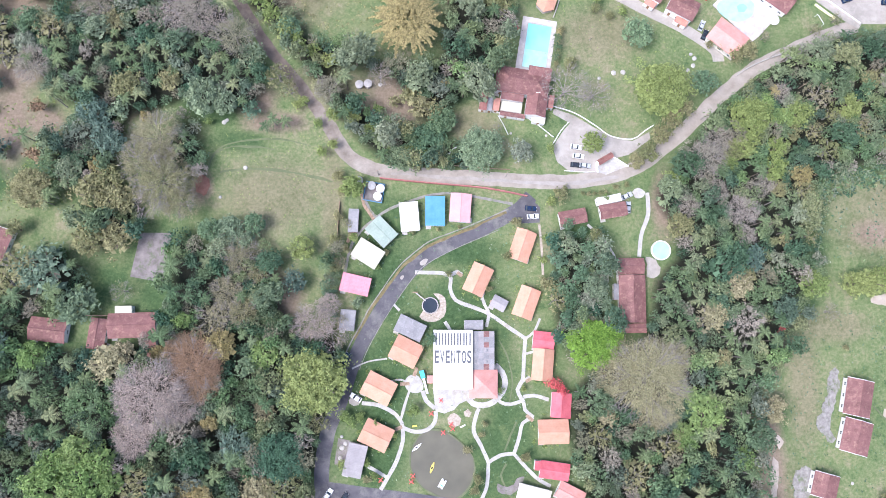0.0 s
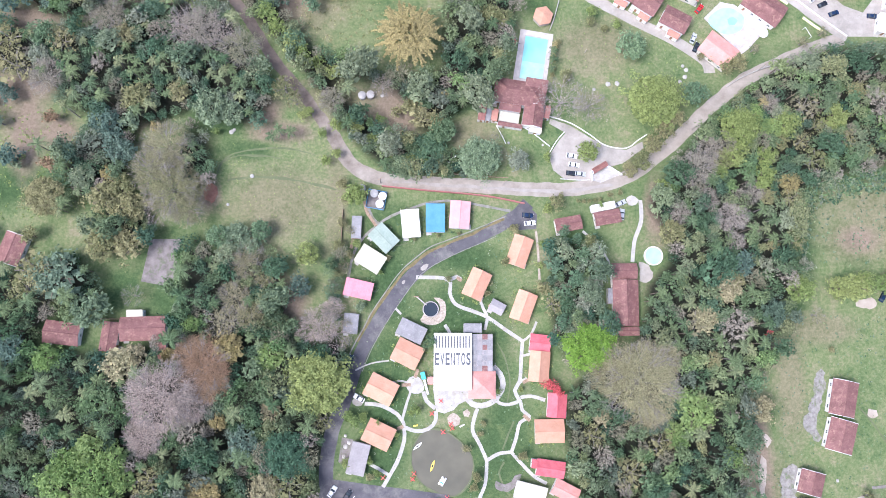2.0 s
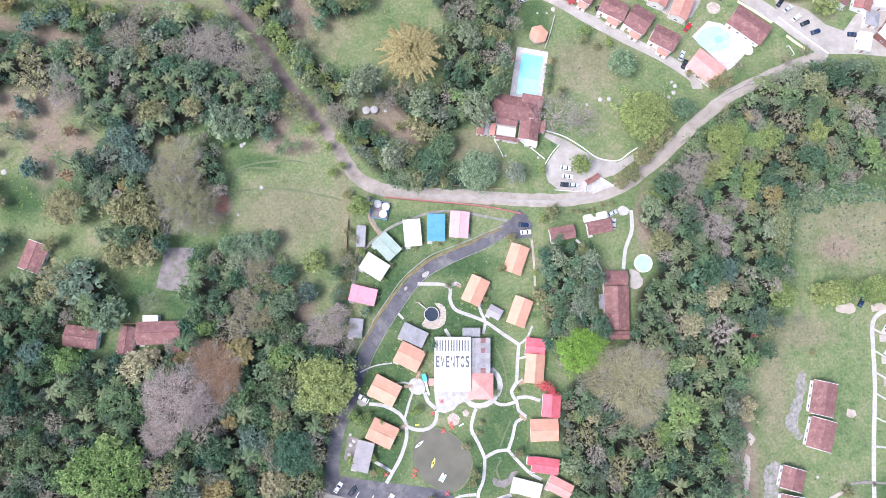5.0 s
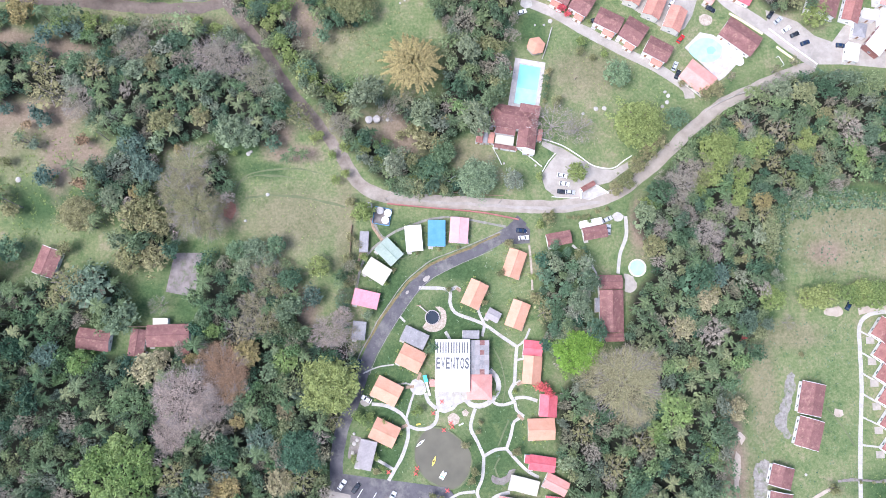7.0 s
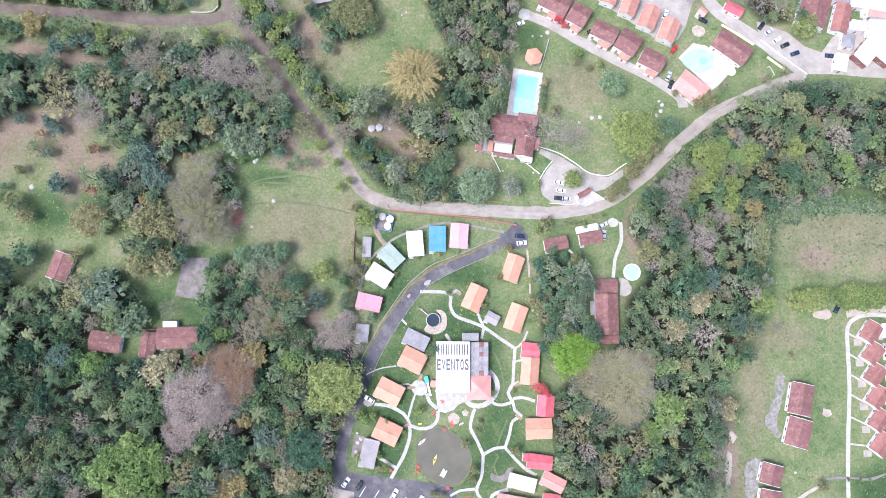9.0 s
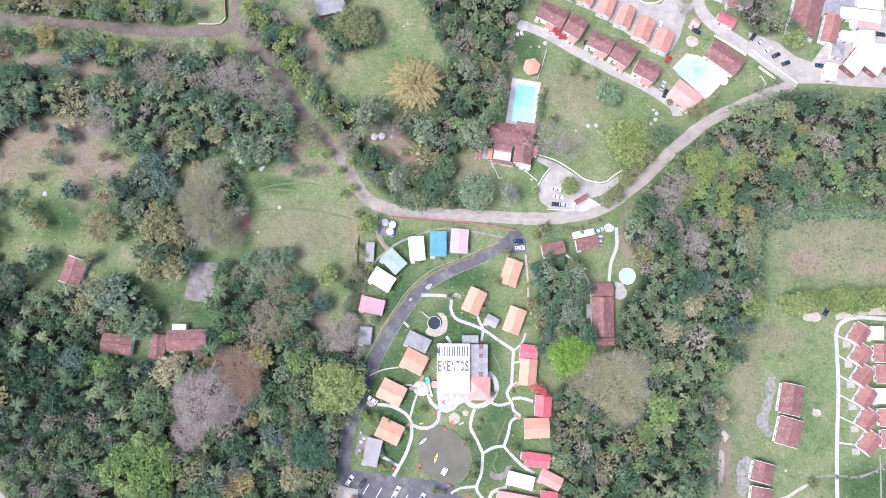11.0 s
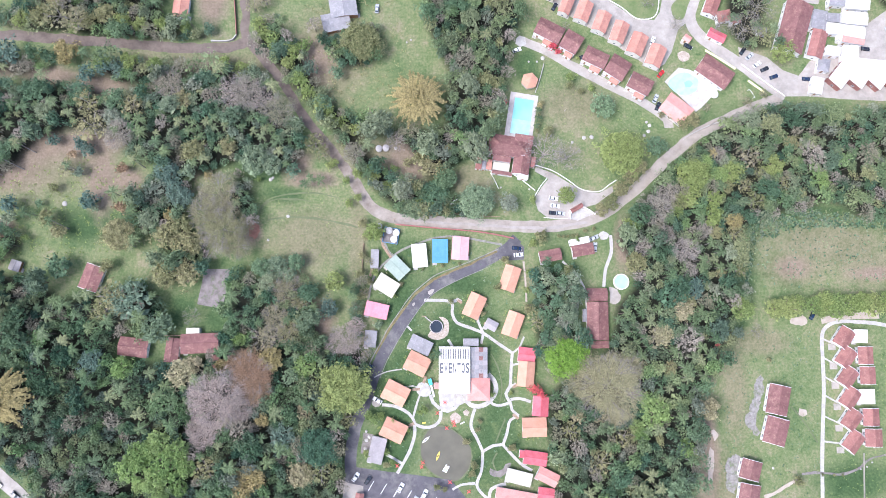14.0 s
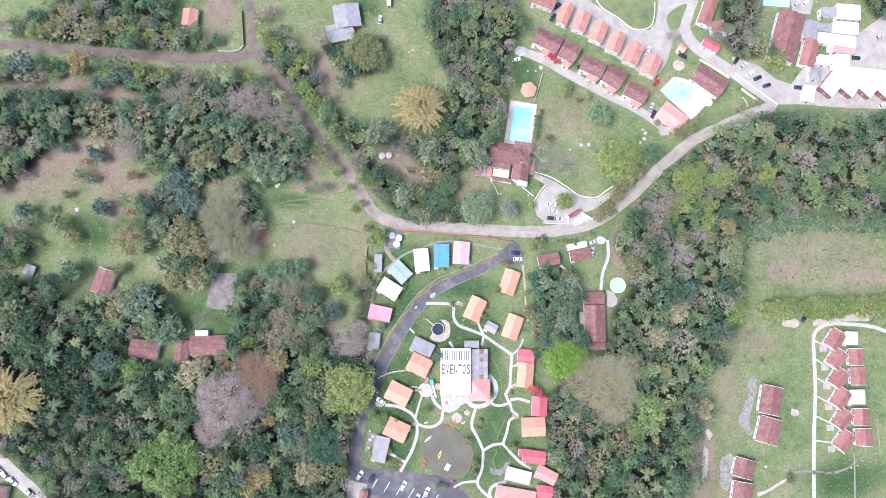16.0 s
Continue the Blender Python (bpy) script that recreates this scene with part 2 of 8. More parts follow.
M_REDPAINT = surface("red_painted_wall", (0.34, 0.125, 0.115), (0.44, 0.19, 0.175), 0.6, 6, 0.8)
M_BLUEPAINT = plain("blue_painted_metal", (0.1, 0.3, 0.52), 0.5)
M_WHITEPAINT = plain("white_paint", (0.8, 0.8, 0.79), 0.45)
M_YELLOW = plain("yellow_paint", (0.78, 0.6, 0.1), 0.45)
M_PALEYELLOW = plain("faded_yellow_paint", (0.82, 0.76, 0.4), 0.6)
M_REDPLASTIC = plain("red_plastic", (0.68, 0.09, 0.08), 0.4)
M_CYAN = plain("turquoise_plastic", (0.08, 0.5, 0.6), 0.4)
M_LETTER = plain("grey_lettering", (0.1, 0.105, 0.12), 0.7)
M_RUBBER = plain("black_rubber", (0.018, 0.018, 0.02), 0.7)
M_CHROME = plain("bare_metal", (0.5, 0.5, 0.52), 0.35, 0.8)
M_FIBRE = surface("grey_fibre_tank", (0.4, 0.38, 0.36), (0.55, 0.52, 0.5), 0.8, 6, 0.7)
M_POND = still_water("pond_water", (0.115, 0.11, 0.085), (0.15, 0.14, 0.105), 0.12)
M_POOL = still_water("pool_water", (0.22, 0.56, 0.58), (0.32, 0.66, 0.67), 0.06, 0.1)
M_SHALLOW = still_water("shallow_pool_water", (0.31, 0.58, 0.57), (0.41, 0.65, 0.635), 0.08, 0.3)
M_DARKWATER = still_water("tank_water", (0.025, 0.035, 0.05), (0.045, 0.055, 0.07), 0.15)
PAINT = {k: plain(k + "_car_paint", c, 0.25) for k, c in (("white", (0.8, 0.8, 0.8)), ("black", (0.02, 0.024, 0.035)), ("silver", (0.45, 0.47, 0.5)), ("blue", (0.012, 0.028, 0.07)), ("red", (0.5, 0.03, 0.03)))}
LEAF = {
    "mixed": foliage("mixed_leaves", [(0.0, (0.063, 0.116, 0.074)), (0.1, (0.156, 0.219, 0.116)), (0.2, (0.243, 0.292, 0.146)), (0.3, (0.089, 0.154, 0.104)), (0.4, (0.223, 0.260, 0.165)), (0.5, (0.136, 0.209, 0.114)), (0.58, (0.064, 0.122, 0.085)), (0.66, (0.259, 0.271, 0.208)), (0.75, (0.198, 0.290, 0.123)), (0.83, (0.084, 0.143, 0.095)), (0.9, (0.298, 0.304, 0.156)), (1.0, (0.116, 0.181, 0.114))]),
    "cool": foliage("blue_green_wood_leaves", [(0.0, (0.047, 0.094, 0.061)), (0.1, (0.115, 0.178, 0.095)), (0.2, (0.180, 0.237, 0.120)), (0.3, (0.066, 0.125, 0.085)), (0.4, (0.165, 0.211, 0.136)), (0.5, (0.101, 0.169, 0.094)), (0.58, (0.047, 0.099, 0.070)), (0.66, (0.192, 0.220, 0.171)), (0.75, (0.147, 0.236, 0.101)), (0.83, (0.062, 0.116, 0.078)), (0.9, (0.221, 0.247, 0.128)), (1.0, (0.086, 0.147, 0.094))]),
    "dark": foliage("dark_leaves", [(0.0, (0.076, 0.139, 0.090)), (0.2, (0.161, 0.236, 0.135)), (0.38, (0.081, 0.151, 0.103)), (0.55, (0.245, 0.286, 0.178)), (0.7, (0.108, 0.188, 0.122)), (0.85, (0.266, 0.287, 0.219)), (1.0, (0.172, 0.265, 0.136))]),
    "green": foliage("fresh_green_leaves", [(0.0, (0.169, 0.235, 0.088)), (0.5, (0.221, 0.279, 0.100)), (1.0, (0.261, 0.298, 0.117))]),
    "vivid": foliage("vivid_lime_leaves", [(0.0, (0.165, 0.31, 0.05)), (1.0, (0.22, 0.36, 0.075))], 0.35),
    "lime": foliage("lime_green_leaves", [(0.0, (0.19, 0.29, 0.105)), (0.5, (0.245, 0.345, 0.13)), (1.0, (0.29, 0.375, 0.155))], 0.35),
    "tan": foliage("tan_dry_leaves", [(0.0, (0.3, 0.275, 0.165)), (0.5, (0.35, 0.315, 0.2)), (1.0, (0.32, 0.31, 0.18))]),
    "olive": foliage("olive_leaves", [(0.0, (0.19, 0.205, 0.1)), (0.5, (0.245, 0.24, 0.125)), (1.0, (0.28, 0.265, 0.145))]),
    "gold": foliage("golden_leaves", [(0.0, (0.32, 0.275, 0.13)), (1.0, (0.39, 0.33, 0.17))], 0.35),
    "teal": foliage("blue_green_leaves", [(0.0, (0.095, 0.152, 0.127)), (1.0, (0.140, 0.196, 0.152))]),
    "grey": foliage("greyish_dry_leaves", [(0.0, (0.25, 0.24, 0.135)), (0.5, (0.27, 0.25, 0.165)), (1.0, (0.25, 0.245, 0.14))]),
    "pink": foliage("faded_pinkish_blossom", [(0.0, (0.34, 0.285, 0.25)), (1.0, (0.4, 0.335, 0.3))]),
    "rust": foliage("rust_coloured_leaves", [(0.0, (0.29, 0.19, 0.13)), (1.0, (0.32, 0.24, 0.15))]),
    "palm": foliage("palm_fronds", [(0.0, (0.08, 0.13, 0.07)), (0.4, (0.155, 0.2, 0.1)), (0.7, (0.11, 0.16, 0.09)), (1.0, (0.24, 0.26, 0.14))]),
    "twig": foliage("pale_twigs_and_dry_leaves", [(0.0, (0.3, 0.27, 0.23)), (0.4, (0.24, 0.24, 0.16)), (0.7, (0.36, 0.32, 0.28)), (1.0, (0.27, 0.25, 0.19))]),
    "red": foliage("crimson_leaves", [(0.0, (0.557, 0.102, 0.124)), (1.0, (0.600, 0.151, 0.146))]),
}


# ---------------------------------------------------------------- mesh helpers
class Shape:
    """Vertices and faces of one part."""

    def __init__(self):
        self.v, self.f = [], []

    def add(self, verts, faces):
        k = len(self.v)
        self.v += [tuple(p) for p in verts]
        self.f += [tuple(k + i for i in q) for q in faces]
        return self

    def box(self, x0, y0, z0, x1, y1, z1):
        v = [(x, y, z) for z in (z0, z1) for x, y in ((x0, y0), (x1, y0), (x1, y1), (x0, y1))]
        return self.add(v, [(3, 2, 1, 0), (4, 5, 6, 7), (0, 1, 5, 4), (1, 2, 6, 5), (2, 3, 7, 6), (3, 0, 4, 7)])

    def chamfer_box(self, x0, y0, z0, x1, y1, z1, c=0.06):
        def ring(k, z):
            return [(x0 + k + c, y0 + k, z), (x1 - k - c, y0 + k, z), (x1 - k, y0 + k + c, z), (x1 - k, y1 - k - c, z),
                    (x1 - k - c, y1 - k, z), (x0 + k + c, y1 - k, z), (x0 + k, y1 - k - c, z), (x0 + k, y0 + k + c, z)]
        return self.stack([ring(0, z0), ring(0, z1 - c), ring(c, z1)])

    def stack(self, rings, caps=True):
        n = len(rings[0])
        v = [p for r in rings for p in r]
        f = [(k * n + i, k * n + (i + 1) % n, (k + 1) * n + (i + 1) % n, (k + 1) * n + i) for k in range(len(rings) - 1) for i in range(n)]
        if caps:
            f += [tuple(range(n - 1, -1, -1)), tuple((len(rings) - 1) * n + i for i in range(n))]
        return self.add(v, f)

    def lathe(self, profile, x=0.0, y=0.0, n=24):
        return self.stack([[(x + r * math.cos(2 * math.pi * i / n), y + r * math.sin(2 * math.pi * i / n), z) for i in range(n)] for r, z in profile])

    def slab(self, poly, z0, z1):
        return self.stack([[(*p, z0) for p in poly], [(*p, z1) for p in poly]])

    def tube(self, a, b, ra, rb, n=6):
        a, b = Vector(a), Vector(b)
        q = (b - a).to_track_quat("Z", "Y")
        return self.stack([[c + q @ Vector((r * math.cos(2 * math.pi * i / n), r * math.sin(2 * math.pi * i / n), 0)) for i in range(n)] for c, r in ((a, ra), (b, rb))])

    def mesh(self, name, material, smooth=False):
        me = bpy.data.meshes.new(name)
        me.from_pydata(self.v, [], self.f)
        me.materials.append(material)
        if smooth:
            me.polygons.foreach_set("use_smooth", [True] * len(me.polygons))
        me.update()
        return me


def part(name, shape, material, parent=None, label="", smooth=False):
    ob = new(name, shape.mesh(name, material, smooth))
    if parent:
        ob.parent = parent
    return tagged(ob, label)


def base(name, x, y, rot=0, z=0.0):
    ob = new(name)
    ob.empty_display_size = 0.5
    ob.matrix_basis = pose(x, y, z, 0, 0, rot)
    return ob


def spline(points, step=1.5, closed=False):
    """A smooth line through the points."""
    n = len(points)
    out = []
    for i in range(n if closed else n - 1):
        p = [Vector(points[j % n] if closed else points[min(max(j, 0), n - 1)]) for j in (i - 1, i, i + 1, i + 2)]
        k = max(1, int((p[2] - p[1]).length / step))
        for s in range(k):
            t = s / k
            out.append(0.5 * (2 * p[1] + (p[2] - p[0]) * t + (2 * p[0] - 5 * p[1] + 4 * p[2] - p[3]) * t * t + (3 * p[1] - p[0] - 3 * p[2] + p[3]) * t ** 3))
    if not closed:
        out.append(Vector(points[-1]))
    return out


LEVEL = [0.05]


def ribbon(name, label, category, points, width, material, top=None, ragged=0.0, closed=False, low=-0.1, kind="structure", parent=None, side=0.0):
    """A road, path, kerb or low wall along a line; every one lies a few millimetres above the last."""
    LEVEL[0] += 0.004
    top = LEVEL[0] if top is None else top
    line = spline(points, 1.5, closed)
    n = len(line)
    left, right = [], []
    for i, p in enumerate(line):
        a, b = (line[(i - 1) % n], line[(i + 1) % n]) if closed else (line[max(i - 1, 0)], line[min(i + 1, n - 1)])
        d = (b - a).normalized()
        s = Vector((-d.y, d.x))
        w = [width / 2 + ragged * noise.noise((p.x * 0.18, p.y * 0.18, k * 7.3)) + ragged * 0.5 * noise.noise((p.x * 0.7, p.y * 0.7, k * 3.1)) for k in (0, 1)]
        left.append(p + s * (w[0] + side)), right.append(p - s * (w[1] - side))
    sh = Shape()
    v = [(*q, z) for p in zip(left, right) for q in p for z in (low, top)]
    f = []
    for i in range(n if closed else n - 1):
        a, b = 4 * i, 4 * ((i + 1) % n)
        f += [(a + 1, a + 3, b + 3, b + 1), (a, a + 1, b + 1, b), (a + 3, a + 2, b + 2, b + 3)]
    if not closed:
        f += [(0, 2, 3, 1), (4 * n - 4, 4 * n - 3, 4 * n - 1, 4 * n - 2)]
    sh.add(v, f)
    ob = part(name, sh, material, parent)
    return tagged(ob, label, category, "", kind) if label else ob


def area(name, label, category, points, material, top=None, smooth=True, ragged=0.0, kind="structure", low=-0.1):
    """A paved, bare or planted patch of any outline."""
    LEVEL[0] += 0.004
    top = LEVEL[0] if top is None else top
    line = spline(points, 1.2, True) if smooth else [Vector(p) for p in points]
    if sum(a.x * b.y - b.x * a.y for a, b in zip(line, line[1:] + line[:1])) < 0:
        line.reverse()
    if ragged:
        line = [p + Vector((ragged * noise.noise((p.x * 0.5, p.y * 0.5, 1.7)), ragged * noise.noise((p.x * 0.5, p.y * 0.5, 8.1)))) for p in line]
    return tagged(part(name, Shape().slab([tuple(p) for p in line], low, top), material), label, category, "", kind)


# ---------------------------------------------------------------- ground
POND = [(6.7, -32.6), (11.7, -31.7), (17.1, -33.9), (21.1, -37.4), (24.4, -41.6), (24.6, -46.3), (22.6, -51.7), (17.5, -55.1), (11.0, -53.6), (5.9, -50.1), (2.9, -45.2), (2.4, -40.3), (4.1, -35.8)]


def inside(x, y, poly):
    hit = False
    for (ax, ay), (bx, by) in zip(poly, poly[1:] + poly[:1]):
        if (ay > y) != (by > y) and x < (bx - ax) * (y - ay) / (by - ay) + ax:
            hit = not hit
    return hit


# outlines of the woods: leaf mix, usual crown radius, outline
GROVES = [
    ("mixed", 3.4, [(-174.0, 156.6), (-164.8, 173.1), (-133.9, 173.7), (-115.6, 168.6), (-115.0, 152.1), (-110.9, 147.9), (-96.2, 145.9), (-90.2, 142.8), (-106.8, 140.3), (-140.1, 141.7), (-165.6, 144.0), (-186.0, 146.1), (-191.3, 149.5)]),
    ("mixed", 3.6, [(-200.2, 133.0), (-175.0, 131.8), (-161.9, 132.0), (-161.7, 127.2), (-174.6, 124.4), (-199.6, 124.5)]),
    ("mixed", 3.4, [(-147.2, 131.1), (-126.9, 130.9), (-116.6, 129.4), (-83.3, 129.4), (-75.5, 126.8), (-78.0, 123.0), (-106.1, 122.6), (-128.9, 119.1), (-137.9, 122.2)]),
    ("dark", 3.2, [(-199.1, 117.4), (-171.7, 119.1), (-156.7, 119.3), (-133.6, 113.0), (-123.6, 115.7), (-113.6, 118.5), (-88.2, 122.8), (-73.0, 128.4), (-62.3, 115.1), (-51.7, 99.3), (-49.5, 91.9), (-53.9, 80.3), (-66.6, 80.2), (-79.4, 85.4), (-91.9, 80.0), (-99.4, 77.4), (-112.1, 82.5), (-124.8, 85.0), (-130.3, 95.4), (-150.5, 98.3), (-162.9, 96.9), (-170.1, 90.8), (-179.3, 79.4), (-196.1, 73.3)]),
    ("mixed", 3.2, [(-114.5, 79.1), (-99.3, 76.6), (-102.4, 57.3), (-92.8, 47.1), (-90.5, 37.0), (-107.5, 28.9), (-112.9, 39.5), (-108.4, 52.2), (-120.3, 50.8), (-125.6, 59.2), (-124.2, 71.3)]),
    ("dark", 2.6, [(-81.8, 80.6), (-74.1, 76.0), (-70.5, 56.9), (-79.8, 56.1), (-83.4, 67.7)]),
    ("cool", 3.6, [(-193.3, 33.0), (-159.2, 32.3), (-155.7, 21.9), (-136.9, 25.6), (-119.5, 31.9), (-109.7, 21.9), (-108.8, 10.7), (-127.5, 9.0), (-131.8, -2.7), (-106.1, -5.7), (-96.4, -3.3), (-82.4, 2.1), (-82.3, 32.0), (-75.5, 36.5), (-60.3, 27.0), (-67.5, 16.9), (-45.1, 16.9), (-42.2, -3.0), (-24.9, 1.9), (-19.3, -5.5), (-22.1, -17.8), (-28.2, -32.4), (-31.1, -49.2), (-29.6, -56.4), (-33.8, -70.6), (-158.0, -71.6), (-161.4, -52.9), (-178.7, -40.9), (-188.5, -36.1)]),
    ("mixed", 3.2, [(-74.8, 150.1), (-63.2, 151.7), (-51.1, 135.5), (-45.7, 123.4), (-35.1, 106.1), (-24.6, 93.7), (-12.9, 82.5), (0.5, 74.7), (12.9, 70.9), (15.5, 61.0), (-5.1, 60.9), (-18.5, 72.0), (-32.3, 91.0), (-46.2, 108.7), (-62.6, 128.0), (-71.9, 135.2)]),
    ("mixed", 3.6, [(2.4, 176.4), (42.6, 177.2), (49.1, 154.9), (43.5, 141.0), (40.6, 119.1), (33.9, 100.2), (26.5, 88.9), (15.5, 84.1), (12.9, 76.1), (3.9, 79.2), (-3.9, 93.9), (-25.9, 98.2), (-36.4, 108.8), (-23.4, 106.3), (-13.0, 101.0), (13.0, 100.0), (15.6, 126.9), (5.1, 148.7)]),
    ("mixed", 3.5, [(90.5, 49.9), (94.4, 57.2), (105.1, 71.5), (118.1, 86.0), (139.1, 102.3), (155.7, 111.5), (175.9, 113.7), (197.4, 107.9), (236.5, 117.4), (232.2, 60.3), (205.2, 60.9), (194.9, 68.9), (178.6, 66.1), (159.6, 60.7), (149.2, 55.4), (145.8, 40.2), (147.7, 24.6), (141.1, 6.7), (135.9, -6.0), (127.7, -16.0), (124.6, -28.4), (126.0, -43.2), (120.6, -63.2), (117.7, -74.7), (54.6, -74.0), (61.1, -60.2), (64.5, -52.5), (58.9, -42.7), (58.6, -18.2), (65.8, -13.2), (86.5, -0.3), (89.2, 20.7), (97.7, 27.1), (98.6, 40.0)]),
    ("mixed", 3.0, [(52.3, 16.9), (66.4, 16.9), (73.9, 6.8), (73.7, -0.8), (59.5, -8.2), (57.1, -3.2), (53.4, 6.8)]),
    ("mixed", 3.2, [(147.6, 176.4), (165.6, 176.8), (164.8, 151.3), (168.7, 142.4), (153.3, 140.5), (146.4, 150.4)]),
    ("mixed", 2.6, [(-194.9, 56.8), (-175.2, 54.4), (-169.9, 46.8), (-179.2, 39.3), (-193.6, 36.8)]),
    ("mixed", 2.4, [(-47.5, 147.8), (-39.5, 142.5), (-26.5, 148.2), (-16.0, 148.3), (-18.5, 131.9), (-31.5, 129.0), (-39.4, 134.3)]),
    ("mixed", 2.6, [(-10.3, 76.0), (12.9, 72.2), (28.4, 65.2), (30.9, 60.0), (15.5, 60.5), (-5.1, 61.4)]),
    ("mixed", 2.4, [(-60.3, 27.0), (-49.1, 32.0), (-42.6, 20.7), (-44.4, 9.4), (-34.8, 1.5), (-44.7, -3.5), (-61.8, 6.5)]),
    ("mixed", 1.7, [(-27.4, 32.2), (-22.8, 34.8), (-23.2, 22.0), (-23.5, 6.9), (-21.9, -3.1), (-25.4, -3.1), (-27.6, 11.9)]),
    ("mixed", 2.4, [(52.8, 37.4), (67.0, 34.9), (70.7, 27.2), (71.0, 4.3), (56.0, 0.5), (52.5, 16.9)]),
    ("mixed", 2.6, [(215.8, 177.8), (241.2, 178.3), (239.7, 158.2), (223.1, 162.2)]),
]

# soft patches of other cover: x, y, radius along x, radius along y
EARTH = [(-42.0, 13.7, 9, 12), (-50.4, 17.9, 10, 8), (172.1, 38.1, 10, 6), (212.6, 35.6, 20, 4), (-182.5, 81.2, 26, 14), (-168.0, 91.8, 22, 12), (-147.7, 92.0, 26, 9), (-164.7, 123.9, 18, 6), (-141.3, 118.8, 18, 8), (-185.3, 126.3, 12, 5), (-72.1, 53.1, 5, 8), (-95.1, 127.6, 14, 5), (-53.6, 84.8, 10, 8), (-46.9, 76.9, 16, 5), (-93.5, 160.7, 10, 16),
         (-47.9, 130.9, 14, 16), (-5.2, 82.6, 16, 12), (94.8, 48.5, 7, 16), (134.0, -3.6, 6, 10), (129.6, -44.2, 6, 30), (0.0, 90.7, 18, 8), (-45.8, 14.5, 7, 4), (-139.3, 76.2, 9, 22), (-127.8, 76.3, 10, 8), (-180.8, 55.2, 8, 6)]
DRY = [(189.0, 48.9, 42, 15), (172.1, 38.1, 22, 12), (207.3, 38.2, 24, 12), (-46.4, 50.6, 26, 18), (72.3, 113.2, 20, 14), (-40.0, 133.8, 22, 30), (-170.0, 83.9, 40, 22), (132.7, -64.1, 16, 30), (23.7, 77.4, 12, 10), (142.6, -16.5, 8, 30), (-25.8, 48.1, 6, 30), (-56.0, 17.1, 18, 26), (-95.2, 130.3, 60, 8), (-23.6, 90.4, 20, 12), (154.2, 4.1, 20, 8)]
LUSH = [(-5.0, 40.3, 16, 14), (-10.1, 29.9, 10, 14), (-9.8, -18.3, 16, 30), (35.9, -33.5, 14, 26), (42.2, -41.0, 10, 12), (156.7, 54.1, 10, 10), (187.1, 63.7, 26, 6), (150.7, 40.7, 6, 26), (-103.9, 17.1, 10, 14), (-138.4, 58.0, 12, 10), (23.8, 93.6, 12, 24), (51.0, 132.3, 10, 14), (-67.7, 79.4, 16, 5), (-27.1, 163.3, 12, 8), (144.1, 14.5, 10, 8), (33.6, -3.4, 8, 20), (-7.2, -40.7, 12, 18), (195.7, -57.2, 30, 12), (-6.0, 20.0, 14, 26), (16.0, 30.0, 30, 8), (28.0, -48.0, 18, 22), (20.0, 10.0, 24, 18), (-4.0, -12.0, 14, 30), (-100.0, 20.0, 9, 12), (-145.0, 56.0, 16, 12), (-60.0, 70.0, 14, 6)]
# darker green put into the grass colour as the woods' shade
WOOD_SHADE = [(-127.7, 102.8, 90, 20), (-155.4, 2.1, 60, 40), (-109.2, -37.5, 90, 50), (-54.9, -30.5, 50, 50), (92.4, -33.9, 55, 60), (121.4, 46.0, 40, 55), (177.8, 92.2, 70, 30), (29.5, 146.0, 22, 40), (65.1, 22.2, 16, 40), (-137.7, 151.6, 50, 12), (-70.5, 90.0, 30, 18), (-73.7, 17.1, 40, 30)]


